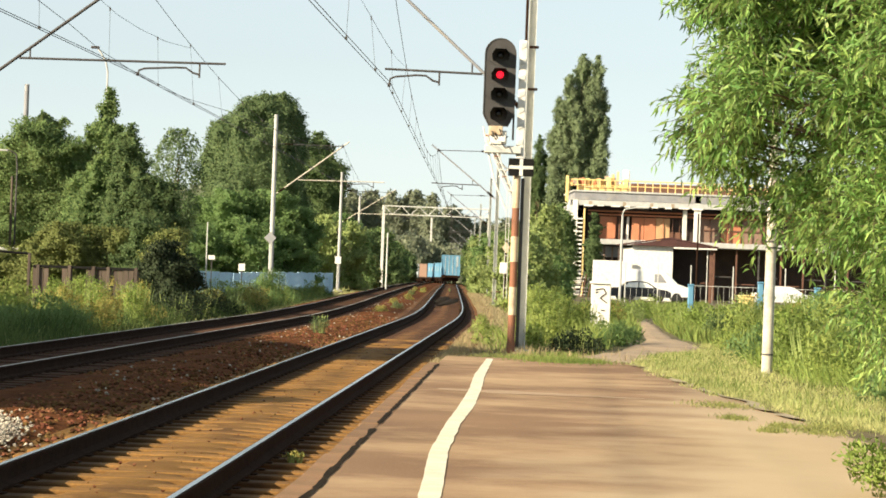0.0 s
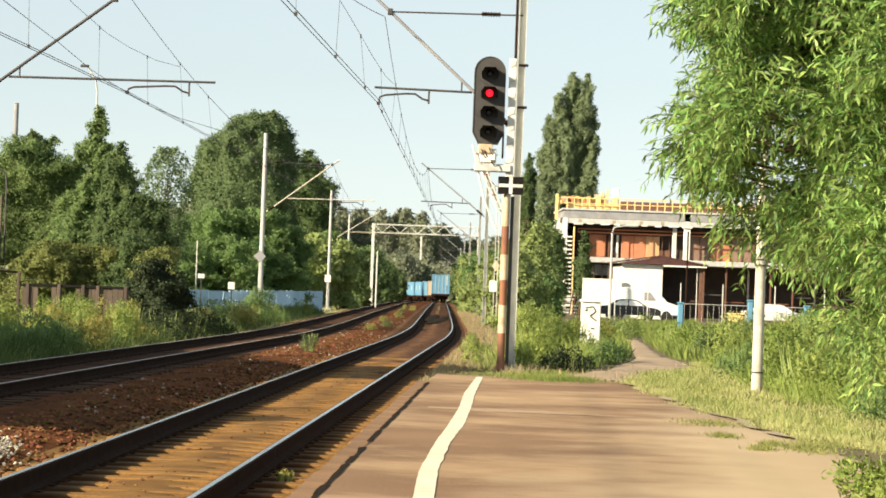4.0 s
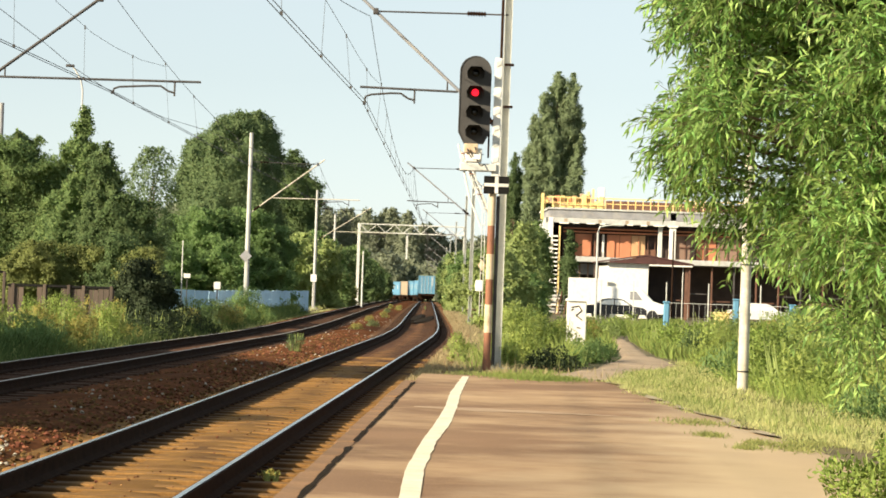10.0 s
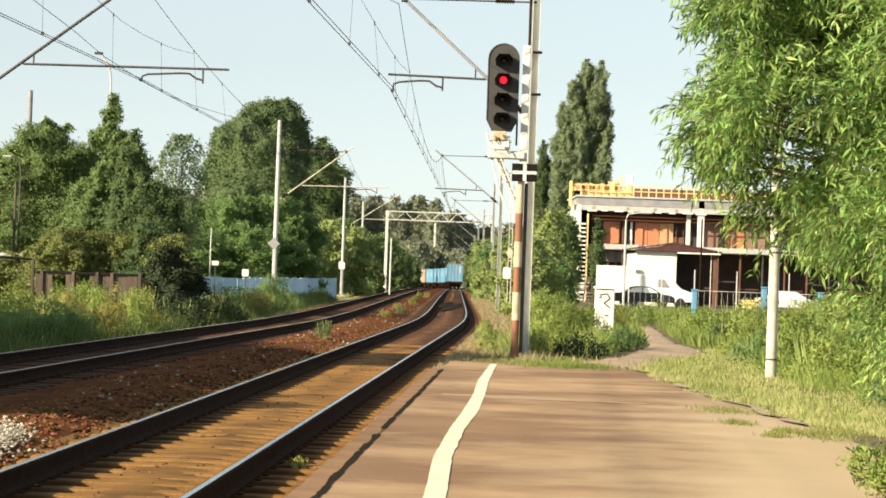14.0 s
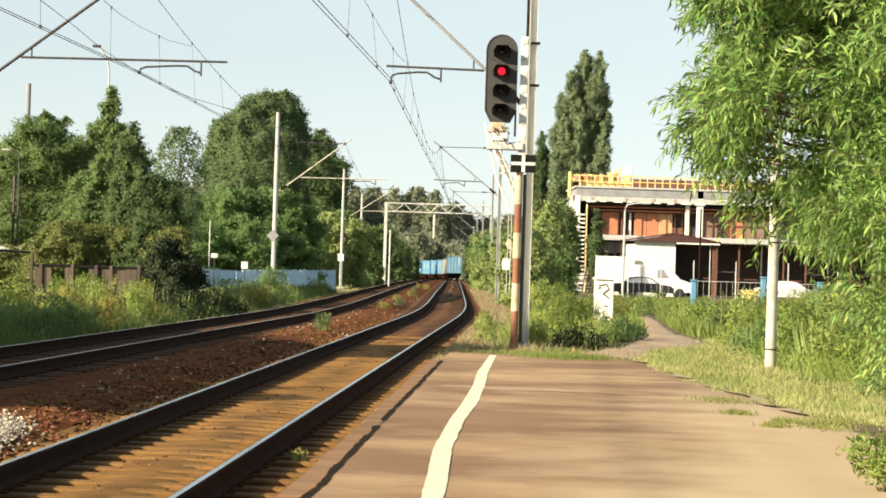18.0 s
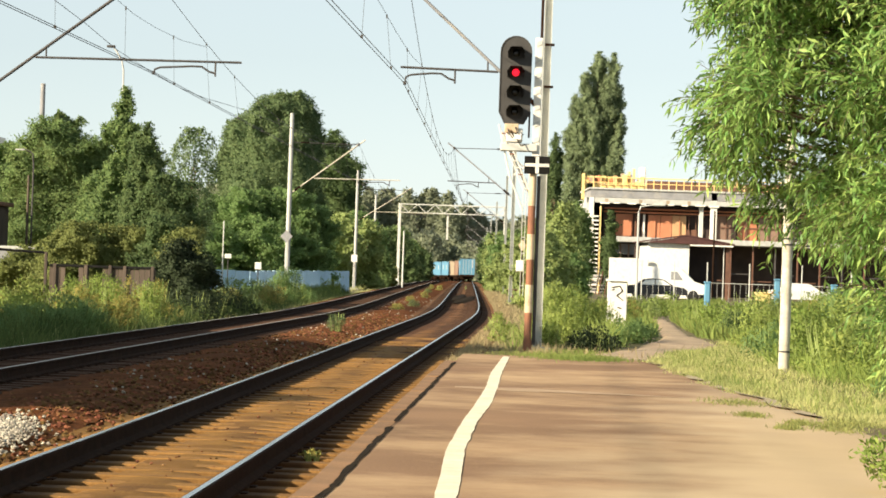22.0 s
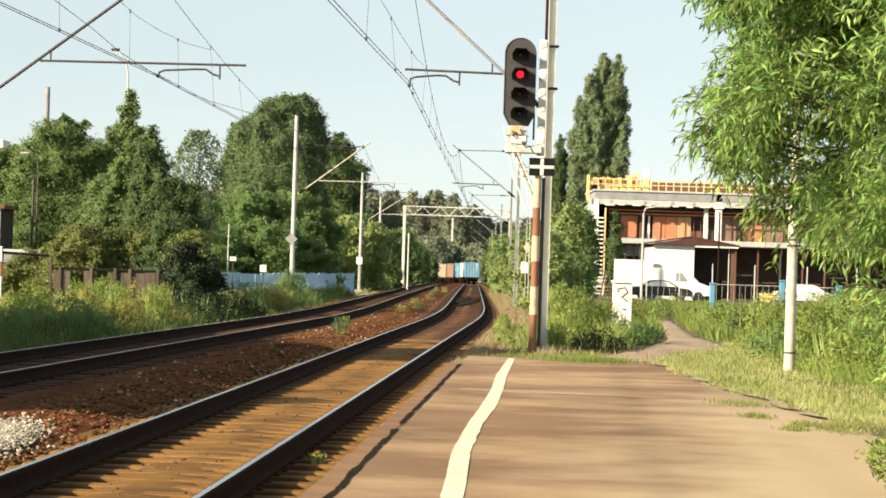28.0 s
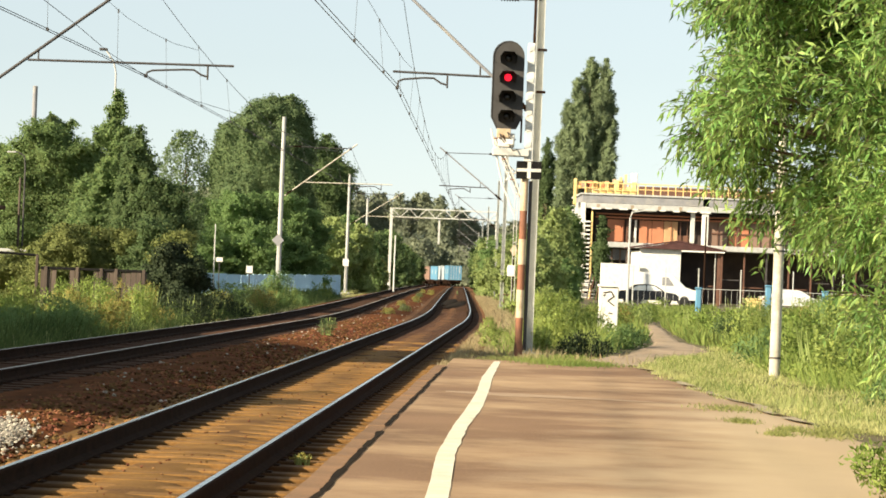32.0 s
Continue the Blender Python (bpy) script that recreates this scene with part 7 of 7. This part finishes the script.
def house():
    y = 150
    t = thing("house", pose(-27.1, y, fall(y) - 1.1), "house with a brown tiled roof and pale walls behind the trees", "house")
    put("wall", Shape().box((-3.5, 0, 0.6), (3.5, 8, 7.0), 0.03), M_CONCRETE, t)
    put("roof", Shape().prism([(-4.0, 6.9), (-2.2, 8.6), (2.2, 8.6), (4.0, 6.9)], "y", -0.4, 8.4), M_ROOF, t)
    put("attic", Shape().box((-0.5, 0.5, 8.5), (2.0, 3, 9.1), 0.03), M_WHITE, t)
    for x in (-2.2, 0.6, 2.4):
        w = put("window", Shape().box((x - 0.5, -0.03, 4.6), (x + 0.5, 0.02, 6.0), 0.01), M_LENSDARK, t)
        put("sill", Shape().box((x - 0.6, -0.1, 4.5), (x + 0.6, 0.02, 4.6), 0.01), M_WHITE, w)


house()


def shed():
    t = thing("shed", pose(-15.9, 90, ground_z(-15.9, 90)), "dark brown shed with a pale window behind the wall", "shed")
    put("wall", Shape().box((-2.0, 0, -0.2), (0.9, 2.6, 3.2), 0.02), M_DARKWALL, t)
    put("roof", Shape().box((-2.2, -0.2, 3.2), (1.05, 2.8, 3.34), 0.02), M_ROOF, t)
    w = put("window", Shape().box((0.05, -0.03, 1.75), (0.55, 0.0, 2.3), 0.008), M_LENSDARK, t)
    put("window_frame", Shape().box((0.0, -0.045, 1.68), (0.6, -0.032, 1.75), 0.004), M_WHITE, w)
    put("down_pipe", Shape().tube((0.86, -0.05, 0), (0.86, -0.05, 3.2), 0.035), M_GALV, t)


shed()

# a hedge of trees beyond the picture's edge whose shade lies over the far track
for i in range(13):
    y = 22.4 + 2.5 * i
    h = float(np.interp(y, [21, 24, 29, 37, 40.5, 43.6, 48, 54], [5.9, 6.2, 6.7, 6.7, 6.6, 6.45, 6.1, 5.7])) - (0.7 if i > 1 else 0.2)
    z0 = 5.4 if i < 2 else 0.3
    tree("broadleaf_tree", -14.6 + 0.3 * (i % 3), y, ([(z0, -1.5, 1.5), (z0 * 0.6 + h * 0.4, -1.8, 1.8), (h * 0.93, -1.6, 1.6), (h, -1.1, 1.1)], 1.0, 0.6, 0.9), 0.45, 0.4, 201 + i, M_LEAF, "leafy deciduous tree on the bank beyond the far track", "trees on the bank", 0.14)
# unseen tree; its crown is shaped to shade a band of the near track
tree("broadleaf_tree", -22.0, 36.2, ([(10.9, -2.4, 2.4), (11.4, -3.0, 3.0), (12.0, -2.4, 2.4), (12.4, -1.4, 1.4)], 1.1, 0.6, 0.7), 0.5, 0.4, 220, M_LEAF, "tall deciduous tree with a high crown beyond the bank", "trees on the bank", 0.2)


# ---- the freight train ----
def wagon(m, label, marks):
    t = thing("container_wagon", Matrix(), label, "freight wagon", "container train")
    put("frame", Shape().box((-1.3, -6.6, 0.85), (1.3, 6.6, 1.15), 0.04), M_RAILSIDE, t)
    for s in (-4.6, 4.6):
        b = put("bogie", Shape().box((-1.1, s - 1.3, 0.38), (1.1, s + 1.3, 0.8), 0.06), M_RAILSIDE, t)
        for d in (-0.9, 0.9):
            for sx in (-0.78, 0.78):
                put("wheel", Shape().tube((sx - 0.06, s + d, 0.46), (sx + 0.06, s + d, 0.46), 0.46, 0.46, 16), M_RAILSIDE, b)
    for s in (-6.75, 6.75):
        for sx in (-0.85, 0.85):
            put("buffer", Shape().tube((sx, s, 1.0), (sx, s - 0.25 * (1 if s > 0 else -1), 1.0), 0.2, 0.2, 12), M_RAILSIDE, t)
    s = Shape()
    # corrugated sides
    n = 40
    for side in (-1, 1):
        k0 = len(s.v)
        for i in range(n + 1):
            y = -6.1 + 12.2 * i / n
            w = 1.22 if (i // 2) % 2 else 1.19
            s.v += [(side * w, y, 1.16), (side * w, y, 3.88)]
        for i in range(n):
            a = k0 + 2 * i
            s.f.append((a, a + 2, a + 3, a + 1))
            s.m.append(0)
    s.box((-1.18, -6.1, 1.16), (1.18, 6.1, 3.88), 0.02)
    for y in (-6.1, 6.1):
        for x in (-1.22, 1.22):
            s.box((x - 0.06, y - 0.06, 1.16), (x + 0.06, y + 0.06, 3.92), 0.01)
        s.box((-1.2, y - 0.05, 3.80), (1.2, y + 0.05, 3.92), 0.01)
        s.box((-1.2, y - 0.05, 1.16), (1.2, y + 0.05, 1.28), 0.01)
    for x in (-1.22, 1.22):
        s.box((x - 0.04, -6.1, 3.80), (x + 0.04, 6.1, 3.92), 0.01)
    c = put("container", s, m, t)
    for x in (-0.75, -0.25, 0.25, 0.75):
        put("door_bar", Shape().tube((x, -6.15, 1.25), (x, -6.15, 3.8), 0.025), M_GALV, c)
    put("door_strip", Shape().box((0.82, -6.14, 2.4), (1.0, -6.11, 3.8), 0.004), M_CGREY, c)
    if marks:
        for side in (-1, 1):
            for y in (-3.4, 2.6):
                put("mark", Shape().box((side * 1.235 - 0.008, y, 2.3), (side * 1.235 + 0.008, y + 1.3, 3.2), 0.003), M_CGREY, c)
    return t


COLOURS = [M_CBLUE, M_CGREY, M_CBLUE, M_CORANGE, M_CBEIGE, M_CBLUE, M_CBLUE, M_CBLUE, M_CBLUE, M_CBEIGE, M_CBLUE, M_CBLUE, M_CBLUE, M_CORANGE, M_CGREY, M_CBLUE]
NAMES = {M_CBLUE: "blue", M_CGREY: "pale grey", M_CBEIGE: "beige", M_CORANGE: "orange-brown"}
train = [wagon(m, "flat wagon carrying a long %s shipping container" % NAMES[m], m is M_CBLUE) for i, m in enumerate(COLOURS)]
TAIL0, SPEED, PITCH = 362.0, 4.7, 14.2


def motions():
    """The train draws slowly away; the willow's boughs stir in the wind."""
    for i, w in enumerate(train):
        rows = []
        for k in range(17):
            t = 2.0 * k
            y = TAIL0 + 7.0 + PITCH * i + SPEED * t
            p = near_track(y, 0.0, 0.0)
            rows.append((t, Matrix.Translation(p) @ pose(0, 0, 0, 0, 0, -math.degrees(math.atan(slope_x(y))))))
        walk(w, rows)
    for i, b in enumerate(boughs):
        rows = []
        for k in range(33):
            a = 0.55 * math.sin(1.9 * k + i * 1.3) + 0.35 * math.sin(0.7 * k + i * 2.1)
            c = 0.5 * math.sin(1.6 * k + i * 0.9)
            rows.append((float(k), pose(0, 0, 0, a, c, 0)))
        walk(b, rows)


motions()
